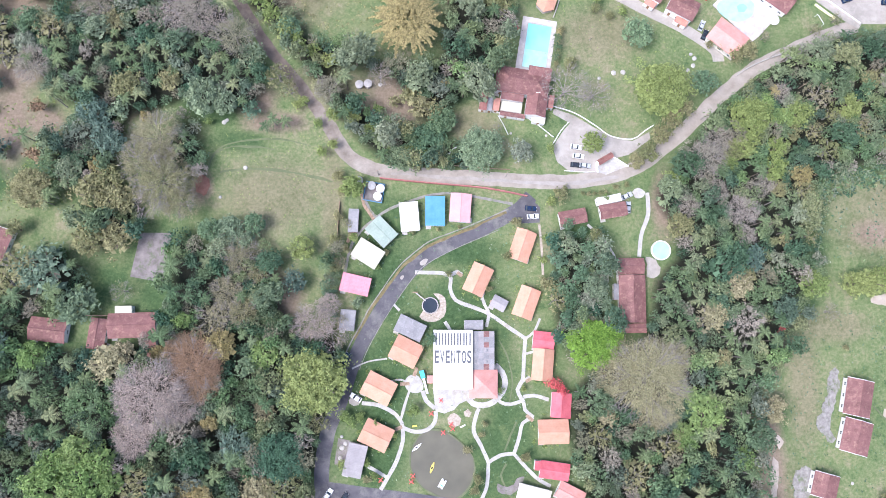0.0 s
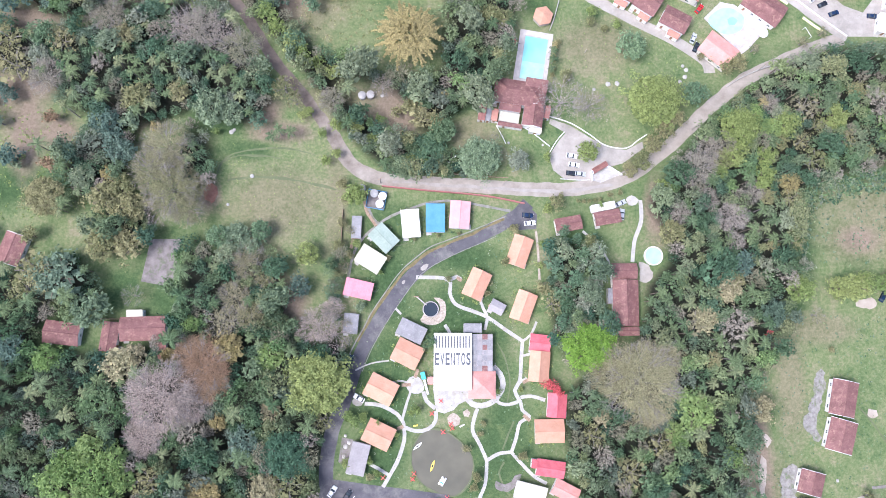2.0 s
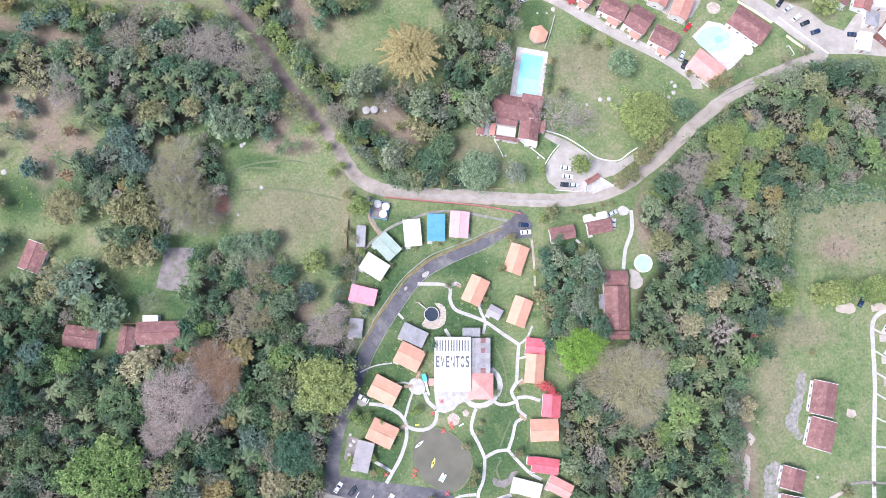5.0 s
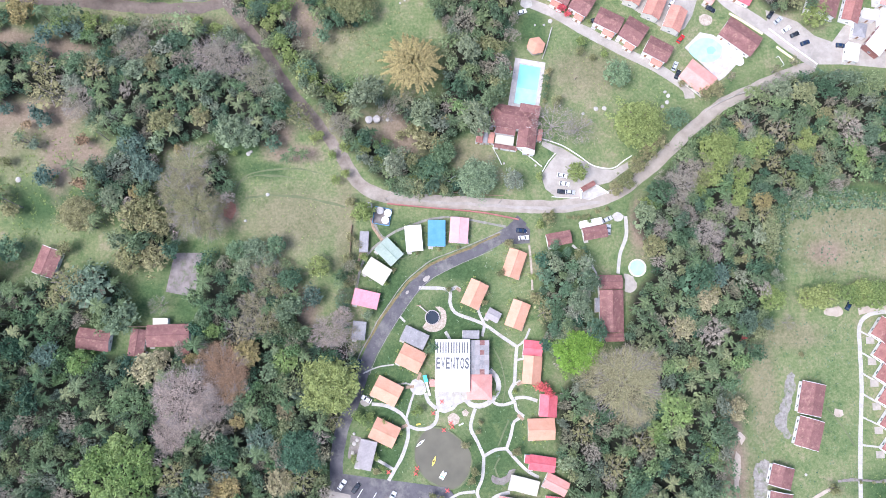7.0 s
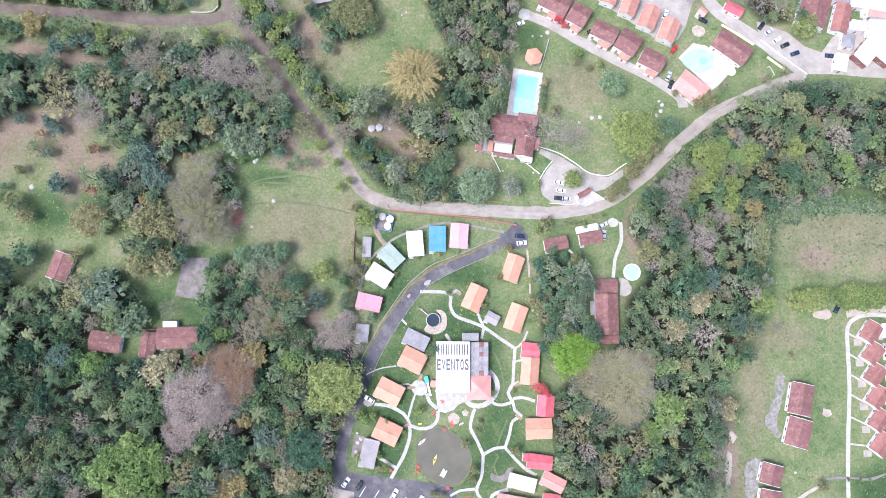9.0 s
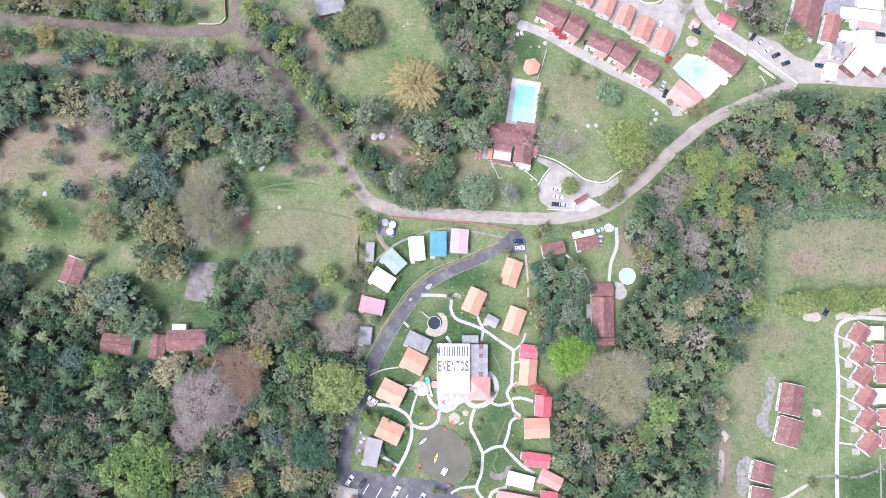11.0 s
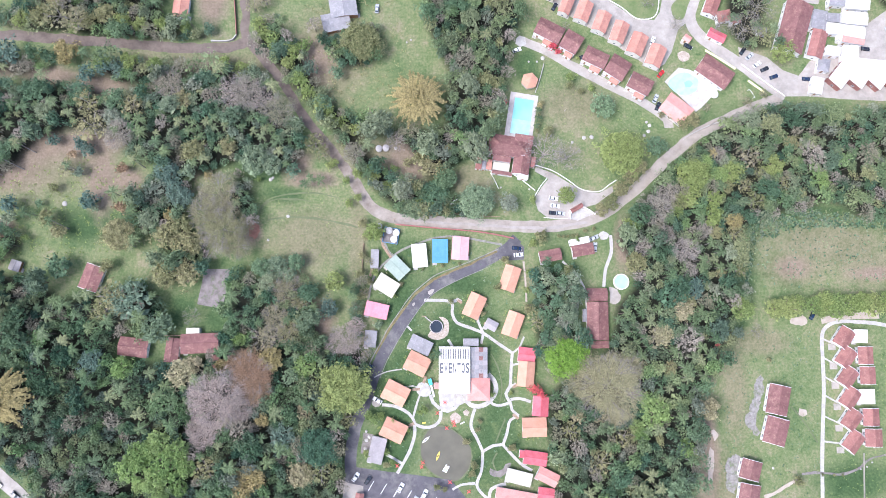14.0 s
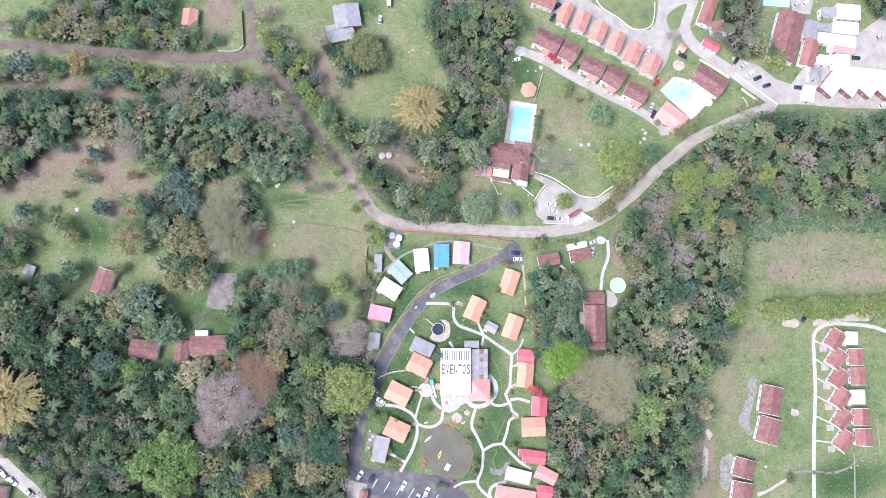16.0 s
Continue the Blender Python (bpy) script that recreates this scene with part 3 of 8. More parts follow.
def ground():
    near = np.arange(-250, 250.1, 2.5)
    far = np.array([260, 290, 350, 500, 800, 1400, 2400.0])
    ax = np.concatenate([-far[::-1], near, far])
    X, Y = np.meshgrid(ax, ax)
    Z = np.zeros_like(X)
    jit = (np.abs(X) < 249) & (np.abs(Y) < 249)
    for i, j in zip(*np.nonzero((np.abs(X - POND[0][0] - 6) < 30) & (np.abs(Y - POND[0][1] + 10) < 34))):
        if inside(X[i, j], Y[i, j], POND):
            Z[i, j] = -0.7
    cover = np.zeros((X.size, 4), dtype=np.float32)
    xs, ys = X.ravel(), Y.ravel()
    # alpha marks the wood outlines, where crown shade is painted on the ground
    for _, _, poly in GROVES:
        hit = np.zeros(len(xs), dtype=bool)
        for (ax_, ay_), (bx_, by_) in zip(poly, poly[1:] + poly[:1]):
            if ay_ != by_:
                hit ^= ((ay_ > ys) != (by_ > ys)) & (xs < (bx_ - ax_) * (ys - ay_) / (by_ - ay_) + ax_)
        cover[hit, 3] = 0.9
    for ch, blobs in ((0, EARTH), (1, DRY), (2, LUSH + WOOD_SHADE)):
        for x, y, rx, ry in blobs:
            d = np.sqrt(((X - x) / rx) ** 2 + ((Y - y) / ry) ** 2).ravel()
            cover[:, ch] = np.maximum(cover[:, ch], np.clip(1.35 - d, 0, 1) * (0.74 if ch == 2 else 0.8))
    n = len(ax)
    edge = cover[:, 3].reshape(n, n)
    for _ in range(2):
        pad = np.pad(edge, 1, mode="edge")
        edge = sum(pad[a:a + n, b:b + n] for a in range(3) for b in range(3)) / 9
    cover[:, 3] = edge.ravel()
    k = np.arange(n * n).reshape(n, n)
    f = np.stack([k[:-1, :-1], k[:-1, 1:], k[1:, 1:], k[1:, :-1]], -1).reshape(-1, 4)
    me = bpy.data.meshes.new("ground")
    me.from_pydata(np.stack([X.ravel(), Y.ravel(), Z.ravel()], 1).tolist(), [], f.tolist())
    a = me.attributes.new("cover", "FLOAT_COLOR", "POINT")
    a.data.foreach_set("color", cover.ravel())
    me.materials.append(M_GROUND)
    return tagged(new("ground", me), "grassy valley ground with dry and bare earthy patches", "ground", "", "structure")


ground()

# ---------------------------------------------------------------- roads, paths and paved places
ribbon("road", "brown earth road climbing between hedgerows", "road", [(-76.6, 141.0), (-69.6, 132.8), (-62.2, 123.9), (-56.0, 114.4), (-50.6, 105.8), (-42.0, 95.1), (-33.5, 84.5), (-26.1, 73.9), (-21.3, 66.0)], 4.2, M_TRACK, ragged=0.6)
ribbon("road", "unpaved pale dirt road curving past the resort", "road", [(-27.7, 76.0), (-24.7, 71.2), (-21.3, 66.0), (-15.5, 61.8), (-6.4, 59.2), (7.9, 58.2), (28.9, 57.2), (47.3, 56.3), (61.8, 56.6), (75.1, 58.5), (85.9, 62.6), (96.8, 70.7), (106.5, 79.4), (117.6, 89.8), (131.7, 100.9), (144.2, 106.8), (156.9, 112.8), (170.9, 117.7)], 5.2, M_DIRT, ragged=0.45)
ribbon("road", "brown earth lane between hedgerow trees", "road", [(-209.5, 143.9), (-194.0, 142.7), (-168.3, 141.2), (-142.4, 139.7), (-116.3, 137.9), (-95.4, 137.4), (-83.6, 138.4), (-75.8, 141.6)], 4.6, M_TRACK, ragged=0.8)
ribbon("road", "short earth lane between hedges and a fence", "road", [(-76.6, 140.2), (-78.6, 147.0), (-78.1, 155.4), (-80.5, 166.5), (-81.9, 177.8)], 4.0, M_TRACK, ragged=0.8)
ribbon("road", "grey asphalt resort road with worn patches", "road", [(45.7, 50.9), (42.4, 47.3), (39.5, 45.1), (32.4, 41.0), (25.3, 37.5), (18.3, 34.4), (11.3, 31.0), (6.4, 27.4), (2.3, 23.4), (-1.2, 19.4), (-4.6, 14.6), (-8.2, 9.2), (-12.3, 2.2), (-15.7, -4.2), (-18.3, -10.9), (-20.3, -17.3), (-22.4, -23.7), (-25.4, -30.7), (-27.3, -40.5), (-27.7, -49.1), (-26.1, -55.2), (-22.0, -63.7)], 5.0, M_ASPHALT, ragged=0.15)
ribbon("kerb", "narrow pale concrete kerb along the resort road", "kerb", [(33.5, 38.3), (28.1, 35.9), (21.1, 32.9), (14.1, 29.5), (8.5, 26.3), (5.0, 23.4), (1.6, 19.0), (-1.8, 14.1), (-5.2, 9.0), (-9.4, 2.0), (-12.8, -4.6), (-15.4, -11.2)], 0.22, M_PATHGREY, top=0.16, kind="")
area("pavement", "asphalt car park with painted bays", "car park", [(-29.2, -48.4), (-22.2, -49.4), (-12.1, -50.9), (0.4, -52.5), (15.5, -54.6), (28.0, -69.1), (-9.5, -73.5), (-31.9, -68.5)], M_ASPHALT, smooth=False)
area("pavement", "asphalt parking pad at the resort entrance", "car park", [(37.1, 45.0), (43.9, 51.3), (48.9, 46.8), (48.6, 41.2), (41.6, 40.8), (36.6, 42.5)], M_ASPHALT, smooth=False)
for pts, w in (([(3.8, 23.0), (13.6, 22.7), (16.5, 20.9), (16.2, 17.6), (18.2, 13.2), (24.4, 10.7), (30.1, 8.4), (36.8, 3.7), (42.9, -0.3)], 1.5), ([(42.9, -0.3), (42.3, -7.2), (41.7, -14.8), (39.9, -18.1), (41.9, -22.3)], 1.5), ([(41.9, -20.6), (45.8, -20.1), (50.9, -21.6)], 1.4), ([(41.9, -22.3), (42.4, -25.1), (45.4, -27.6)], 1.4),
               ([(45.4, -27.6), (41.6, -29.6), (40.2, -34.8), (38.4, -40.0)], 1.4), ([(38.4, -40.0), (33.8, -40.5), (29.5, -42.9)], 1.4), ([(38.4, -40.0), (42.9, -45.0), (47.2, -49.0), (51.0, -51.0)], 1.4), ([(29.5, -42.9), (28.9, -50.8), (26.8, -56.9), (29.6, -61.1), (33.1, -63.6)], 1.4), ([(29.5, -42.9), (27.0, -37.2), (24.4, -32.2), (25.2, -27.3), (26.3, -24.5)], 1.5),
               ([(41.9, -21.8), (37.5, -23.1), (34.0, -22.5), (31.9, -20.0)], 1.4), ([(27.6, 14.0), (28.6, 11.4), (30.1, 8.4), (29.0, 3.8)], 1.3), ([(42.9, -0.3), (46.1, 2.2), (48.2, 6.8)], 1.0), ([(16.5, 22.2), (18.8, 23.3), (20.4, 22.2)], 1.6), ([(41.8, -5.9), (46.0, -4.9)], 1.0), ([(40.7, -16.0), (44.3, -13.5)], 1.0),
               ([(-14.4, -22.6), (-8.5, -23.3), (-2.7, -26.4), (-0.4, -29.6)], 1.5), ([(-0.4, -29.6), (-0.1, -35.3), (-2.1, -41.9), (-5.1, -47.6), (-7.6, -51.7)], 1.5), ([(-0.4, -30.8), (4.1, -32.4), (8.5, -31.6), (11.0, -28.9), (11.2, -25.4)], 1.5), ([(-0.9, -28.4), (0.8, -22.1), (2.3, -17.9)], 1.0), ([(6.7, -18.4), (7.9, -21.7), (11.0, -24.4)], 1.6),
               ([(-12.2, -43.8), (-8.9, -45.6), (-5.6, -47.6)], 1.3), ([(16.2, -58.8), (20.0, -56.8), (26.1, -56.2)], 1.2), ([(-3.6, 11.5), (-1.6, 9.4)], 1.0), ([(14.4, 5.6), (16.4, 2.5)], 1.3), ([(-18.0, -10.8), (-12.4, -8.3), (-5.8, -7.3)], 0.6), ([(-6.1, -15.4), (-1.0, -14.6), (2.3, -15.9)], 0.7), ([(32.1, -63.8), (33.1, -58.7), (39.5, -56.5)], 1.6),
               ([(88.3, 52.5), (88.3, 44.5), (85.5, 36.6), (84.5, 29.0)], 1.6), ([(66.0, 40.5), (71.2, 35.8), (74.8, 30.6)], 1.0), ([(74.8, 30.6), (76.0, 27.5), (76.6, 18.1)], 0.8),
               ):
    ribbon("footpath", "pale concrete garden footpath on the lawn", "footpath", pts, 0.88 * w, M_CONCRETE, ragged=0.12, kind="")
for pts in ([(-22.2, 16.7), (-20.6, 25.0), (-19.0, 32.0), (-14.6, 38.7), (-7.0, 44.8), (-0.7, 47.7), (7.0, 50.4), (11.3, 51.2), (18.0, 51.6), (24.7, 50.6), (29.6, 49.6), (38.9, 47.9)], [(-14.4, 49.6), (-12.2, 45.0), (-9.6, 42.2)]):
    ribbon("footpath", "grey weathered concrete path behind the cabins", "footpath", pts, 0.9, M_PATHGREY, ragged=0.2, kind="")
LEVEL[0] = 0.06
for pts, w in (([(226.9, 7.1), (218.4, 10.0), (212.3, 12.1), (204.3, 13.1), (193.6, 13.6), (187.3, 12.1), (183.8, 7.6), (183.4, -3.8), (183.1, -16.6), (181.5, -34.5), (180.4, -49.6), (179.4, -69.5)], 1.9), ([(183.9, 5.8), (188.4, 3.5)], 0.8), ([(183.7, -2.7), (188.3, -5.3)], 0.8), ([(183.5, -11.0), (188.9, -14.1)], 0.8),
               ([(183.0, -19.2), (189.4, -22.8)], 0.8), ([(182.2, -28.4), (189.9, -32.0)], 0.8), ([(181.2, -39.5), (190.1, -40.6)], 0.8)):
    ribbon("footpath", "pale concrete walkway past the red-roofed cabins", "footpath", pts, 0.88 * w, M_CONCRETE, ragged=0.1, kind="")
area("pavement", "small round concrete plaza between cabins", "pavement", [(0.3, -15.9), (1.6, -13.4), (4.1, -12.9), (6.2, -14.6), (6.9, -17.7), (4.9, -19.2), (1.8, -18.6)], M_CONCRETE)
ribbon("terrace", "curved white concrete terrace round the pavilion", "terrace", [(32.0, -9.5), (34.6, -12.2), (35.6, -16.0), (34.2, -19.5), (31.4, -22.3), (27.8, -23.5), (24.2, -22.8), (22.2, -20.5)], 2.0, M_CONCRETE, kind="")
area("terrace", "pale concrete terrace before the event hall", "terrace", [(10.2, -17.4), (23.8, -17.5), (23.7, -21.0), (19.4, -23.0), (17.6, -25.0), (14.3, -26.2), (11.2, -25.4)], M_CONCRETE, smooth=False, kind="")
area("pavement", "circular stone terrace beside the round tank", "pavement", [(6.7, 9.4), (5.4, 7.4), (7.4, 5.8), (11.0, 5.6), (14.1, 7.4), (14.9, 10.7), (14.4, 14.0), (12.1, 15.5), (10.3, 15.5), (12.1, 13.5), (12.6, 10.9), (11.0, 8.9), (9.0, 8.4)], M_STONE)
area("pavement", "round pink stone fire circle on the lawn", "pavement", [(17.6, -26.0), (20.1, -28.0), (19.6, -30.2), (17.6, -30.9), (15.6, -29.9), (15.3, -27.7)], M_STONE)
area("pavement", "small round stone circle on the lawn", "pavement", [(22.5, -24.7), (23.7, -26.0), (22.9, -27.5), (21.4, -27.2), (20.9, -25.7)], M_STONE)
area("pavement", "dark gravel bed beside the grey-roofed building", "gravel bed", [(-22.3, -34.4), (-18.3, -35.2), (-19.5, -40.6), (-21.0, -44.3), (-23.5, -43.0)], M_OLDCON, smooth=False)
area("pavement", "pale concrete forecourt at the car park", "pavement", [(-30.1, -55.2), (-22.1, -56.9), (-22.0, -64.9), (-31.4, -64.8)], M_PAVE, smooth=False)
area("pavement", "round pale turning place at a garden gate", "pavement", [(84.9, 54.3), (87.5, 52.7), (86.3, 50.6), (83.7, 50.6), (82.7, 52.7)], M_CONCRETE)
area("pavement", "pale worn concrete apron beside a round pool", "pavement", [(87.6, 28.8), (91.0, 27.5), (92.0, 23.6), (89.5, 21.0), (87.2, 22.3), (86.8, 26.2)], M_PAVE, ragged=1.0)
area("pavement", "grey asphalt forecourt of the villa", "pavement", [(54.6, 83.6), (62.3, 80.9), (69.6, 76.4), (76.8, 72.7), (83.4, 71.7), (89.7, 75.2), (90.1, 72.5), (82.0, 66.6), (73.9, 64.4), (71.7, 59.6), (60.0, 60.0), (55.3, 63.7), (53.8, 69.1), (57.6, 75.0), (60.4, 78.2), (54.0, 81.7)], M_PAVE, smooth=False)
ribbon("kerb", "white painted kerb along the forecourt", "kerb", [(54.1, 84.6), (62.3, 82.0), (69.7, 77.5), (75.5, 73.5), (83.4, 72.5), (88.1, 75.7), (91.6, 77.9)], 0.35, M_WHITEPAINT, top=0.2, kind="")
ribbon("kerb", "white painted kerb beside the lawn", "kerb", [(53.3, 69.1), (56.8, 75.0), (59.8, 78.5)], 0.3, M_WHITEPAINT, top=0.2, kind="")
area("pavement", "pale concrete gateway apron", "pavement", [(69.6, 60.1), (73.3, 59.0), (81.3, 62.3), (78.7, 64.4), (75.5, 65.5), (70.2, 62.2)], M_CONCRETE, smooth=False)
area("pavement", "old mossy concrete slab among trees", "concrete slab", [(-92.5, 36.5), (-81.9, 36.5), (-84.4, 19.1), (-95.5, 20.9)], M_OLDCON, smooth=False, ragged=0.4)
for pts in ([(152.1, -12.7), (155.5, -12.4), (153.9, -22.9), (151.4, -30.5), (152.7, -36.8), (150.1, -36.3), (147.2, -30.5), (149.7, -22.1)], [(138.1, -46.2), (143.1, -45.8), (142.5, -54.2), (140.6, -61.2), (137.0, -59.7), (136.3, -52.9)]):
    area("pavement", "broken grey rubble slab beside a barn", "rubble slab", pts, M_RUBBLE, ragged=1.6)
area("pavement", "bare sandy parking strip below the tree row", "sandy strip", [(183.7, 15.2), (192.4, 17.1), (203.3, 17.8), (210.1, 19.2), (210.4, 14.9), (200.3, 14.4), (192.2, 14.2), (186.8, 12.9), (184.1, 12.3)], M_SAND, smooth=False, ragged=0.8)
for pts in ([(-73.0, 57.5), (-70.0, 56.0), (-69.2, 52.0), (-71.4, 49.6), (-74.2, 51.5)], [(-186.0, 56.0), (-180.2, 55.6), (-178.6, 52.0), (-182.0, 49.8), (-186.6, 51.0)]):
    area("bare_earth", "patch of bare reddish earth on the grass", "bare earth", pts, M_REDEARTH, ragged=1.5)
area("pavement", "small bare sandy patch on the meadow", "sandy patch", [(169.2, 14.4), (173.5, 15.7), (176.7, 15.5), (177.1, 12.3), (173.3, 11.8), (169.3, 12.6)], M_SAND, ragged=0.8)
area("pavement", "trampled bare spot on the lawn", "bare spot", [(171.2, -25.3), (174.4, -25.8), (174.8, -27.8), (172.6, -28.8), (170.6, -27.6)], M_SAND, ragged=0.8)
for pts in ([(130.5, -41.7), (131.9, -46.7), (130.4, -56.6), (128.9, -56.1), (129.0, -47.9)], [(131.9, -33.6), (133.9, -36.2), (132.7, -38.7), (131.2, -37.2)]):
    area("pavement", "washed-out sandy bank at the wood's edge", "sandy bank", pts, M_SAND, ragged=1.2)
ribbon("footpath", "trodden pale trail across the grass", "footpath", [(153.5, -63.3), (159.3, -61.3), (165.5, -57.4), (169.5, -56.0)], 1.4, M_SAND, ragged=0.5, kind="")
ribbon("footpath", "thin trodden trail across the meadow", "footpath", [(167.6, -24.2), (173.5, -31.4), (178.8, -40.0)], 0.5, M_TRACKGRASS, ragged=0.2, kind="")
ribbon("ditch", "narrow stony drainage ditch through the lawn", "ditch", [(170.9, -53.5), (180.1, -53.1), (189.3, -53.7), (196.0, -51.7), (201.6, -47.7), (208.3, -46.0), (212.3, -45.3)], 1.0, M_OLDCON, ragged=0.6, kind="")
for pts in ([(-1.2, -16.1), (2.1, -15.9)], [(-2.7, -31.6), (-0.4, -30.6)], [(4.6, -10.4), (3.6, -13.4)], [(45.2, -28.9), (42.9, -26.9)], [(20.6, 21.7), (18.8, 23.0)], [(32.7, 11.9), (30.4, 12.7)], [(45.9, -13.8), (42.8, -15.3)]):
    ribbon("boardwalk", "short timber boardwalk to a cabin door", "boardwalk", pts, 1.2, M_WOOD, top=0.3, kind="")
for pts in ([(33.6, -0.8), (36.7, -7.2), (38.1, -16.0), (37.0, -22.6)], [(39.3, -29.1), (36.9, -34.8), (35.3, -39.0)], [(35.8, -43.5), (33.7, -47.1), (35.2, -50.9)], [(-10.2, 37.7), (-4.5, 34.6), (0.7, 35.7)]):
    ribbon("ditch", "shallow grassy drain in the lawn", "ditch", pts, 0.6, M_TRACKGRASS, ragged=0.3, top=0.03, kind="")
area("pavement", "dark stony bed of a small garden stream", "stream bed", [(32.7, -50.3), (35.7, -51.3), (38.3, -50.4), (39.6, -48.4), (42.1, -47.5), (41.3, -49.4), (38.8, -52.8), (35.7, -53.8), (32.7, -52.8)], M_OLDCON, ragged=0.8)
LEVEL[0] = 0.06
# the holiday village and the town at the upper edge
ribbon("road", "grey concrete lane below the row houses", "road", [(47.1, 144.0), (52.5, 142.1), (60.6, 138.6), (70.0, 133.1), (80.7, 127.2), (91.5, 121.7), (102.2, 116.3), (110.2, 111.4), (116.1, 106.8), (117.0, 102.7)], 4.2, M_PAVE, ragged=0.25)
area("pavement", "bleached concrete turning pad at the lane's end", "pavement", [(46.8, 145.7), (50.6, 145.2), (51.1, 141.8), (47.9, 140.6), (46.3, 142.3)], M_CONCRETE, ragged=0.8)
area("pavement", "pale paved court between the row houses", "pavement", [(76.4, 178.0), (83.9, 168.1), (95.3, 160.6), (102.9, 155.1), (111.7, 154.6), (114.6, 158.7), (116.3, 167.3), (115.3, 178.8), (133.4, 179.1), (131.0, 167.5), (126.9, 153.7), (123.1, 150.3), (119.4, 138.9), (115.9, 133.2), (110.9, 130.3), (96.1, 140.0), (88.0, 145.5), (78.6, 151.8), (71.8, 155.7), (63.7, 162.1), (68.0, 170.7)], M_PAVE, smooth=False)
area("lawn", "oval lawn with white kerb inside the court", "lawn", [(82.0, 181.0), (87.2, 167.3), (96.7, 160.4), (103.4, 155.6), (110.3, 155.7), (113.2, 159.2), (114.4, 168.7), (112.6, 181.6)], M_LAWN, top=0.2)
area("lawn", "small triangular lawn with white kerb", "lawn", [(120.2, 161.6), (124.6, 166.0), (130.2, 168.1), (128.0, 161.8), (125.5, 155.4), (121.4, 155.9)], M_LAWN, top=0.2)
ribbon("kerb", "white painted kerb round the oval lawn", "kerb", [(82.0, 181.0), (87.2, 167.3), (96.7, 160.4), (103.4, 155.3), (110.3, 155.5), (113.5, 159.2), (114.6, 168.7)], 0.4, M_WHITEPAINT, top=0.25, kind="")
ribbon("road", "pale concrete street lined with parked cars", "road", [(137.1, 179.2), (132.1, 167.6), (128.9, 156.1), (133.0, 147.6), (142.1, 140.4), (152.3, 133.7), (163.0, 125.4), (173.2, 118.8)], 5.5, M_PAVE, ragged=0.3)
area("pavement", "sunlit gravel parking ground of the village", "car park", [(151.4, 142.2), (165.0, 137.3), (172.2, 131.2), (179.8, 128.5), (185.3, 135.6), (200.4, 144.4), (227.1, 163.5), (238.7, 166.6), (235.0, 116.5), (201.5, 117.5), (184.9, 118.7), (172.4, 118.5), (163.0, 125.4), (152.3, 133.2)], M_PAVE, smooth=False)
area("pavement", "paved yard behind the village hall", "pavement", [(181.5, 178.6), (195.4, 178.9), (191.4, 164.0), (182.5, 165.0)], M_PAVE, smooth=False)
area("pool_deck", "white tiled pool terrace of the clubhouse", "pool deck", [(115.6, 124.8), (122.4, 131.6), (127.9, 130.6), (141.3, 121.8), (132.7, 112.5), (129.9, 110.5)], M_DECK, smooth=False, top=0.25, kind="")
area("swimming_pool", "pale turquoise free-form swimming pool", "swimming pool", [(117.2, 124.3), (122.3, 128.8), (127.3, 128.9), (131.6, 125.6), (130.3, 120.5), (125.2, 118.3), (120.4, 119.9)], M_SHALLOW, top=0.29, kind="")
area("swimming_pool", "small round turquoise spa pool", "swimming pool", [(124.9, 124.4), (127.2, 125.5), (129.0, 123.9), (127.6, 122.2), (125.4, 122.2)], M_POOL, top=0.32, kind="")
area("swimming_pool", "turquoise pool behind the village hall", "swimming pool", [(169.0, 176.9), (182.5, 175.4), (180.9, 167.3), (168.0, 168.2)], M_SHALLOW, top=0.27, smooth=False, kind="")
area("pavement", "round paved barbecue place on a lawn", "pavement", [(124.4, 139.8), (127.7, 138.5), (127.5, 135.6), (124.7, 134.5), (122.6, 136.1), (122.4, 138.7)], M_STONE, top=0.3)
for pts in ([(135.5, 140.3), (141.9, 136.4), (149.5, 131.4)], [(155.3, 125.9), (159.0, 123.1), (162.8, 120.4)]):
    ribbon("kerb", "faded yellow painted kerb wall beside the street", "kerb", pts, 0.9, M_PALEYELLOW, top=0.35, kind="")
ribbon("road", "grey street at the wood's corner", "road", [(-191.6, -40.6), (-181.6, -46.1), (-174.0, -52.7), (-166.4, -59.2), (-159.9, -67.1)], 6.0, M_PAVE, ragged=0.2)
ribbon("verge", "dry brown grass verge beside the resort road", "verge", [(36.6, 45.0), (29.2, 41.6), (21.6, 38.0), (15.2, 35.4), (9.6, 33.0), (4.6, 29.6), (-0.2, 25.4), (-4.4, 20.4), (-8.6, 14.4), (-12.6, 8.4), (-17.6, -0.6)], 1.1, M_DRYVERGE, ragged=0.5, top=0.1)
ribbon("gutter", "narrow stone gutter beside the resort road", "gutter", [(37.4, 46.0), (29.6, 42.7), (21.8, 39.3), (15.5, 36.8), (9.6, 34.5), (4.6, 31.0), (-0.3, 26.7), (-4.5, 21.8), (-8.6, 15.7), (-12.6, 9.6), (-15.0, 4.7), (-18.4, -1.5), (-20.4, -5.9)], 0.4, M_PATHGREY, ragged=0.15, kind="", top=0.14)
for pts in ([(-5.1, 58.7), (10.6, 57.7), (31.5, 56.7), (49.9, 55.7), (64.5, 56.3), (77.8, 58.5)], ):
    ribbon("wheel_track", "pale packed wheel track in the dirt road", "wheel track", pts, 1.1, M_RUT, ragged=0.7, kind="structure")
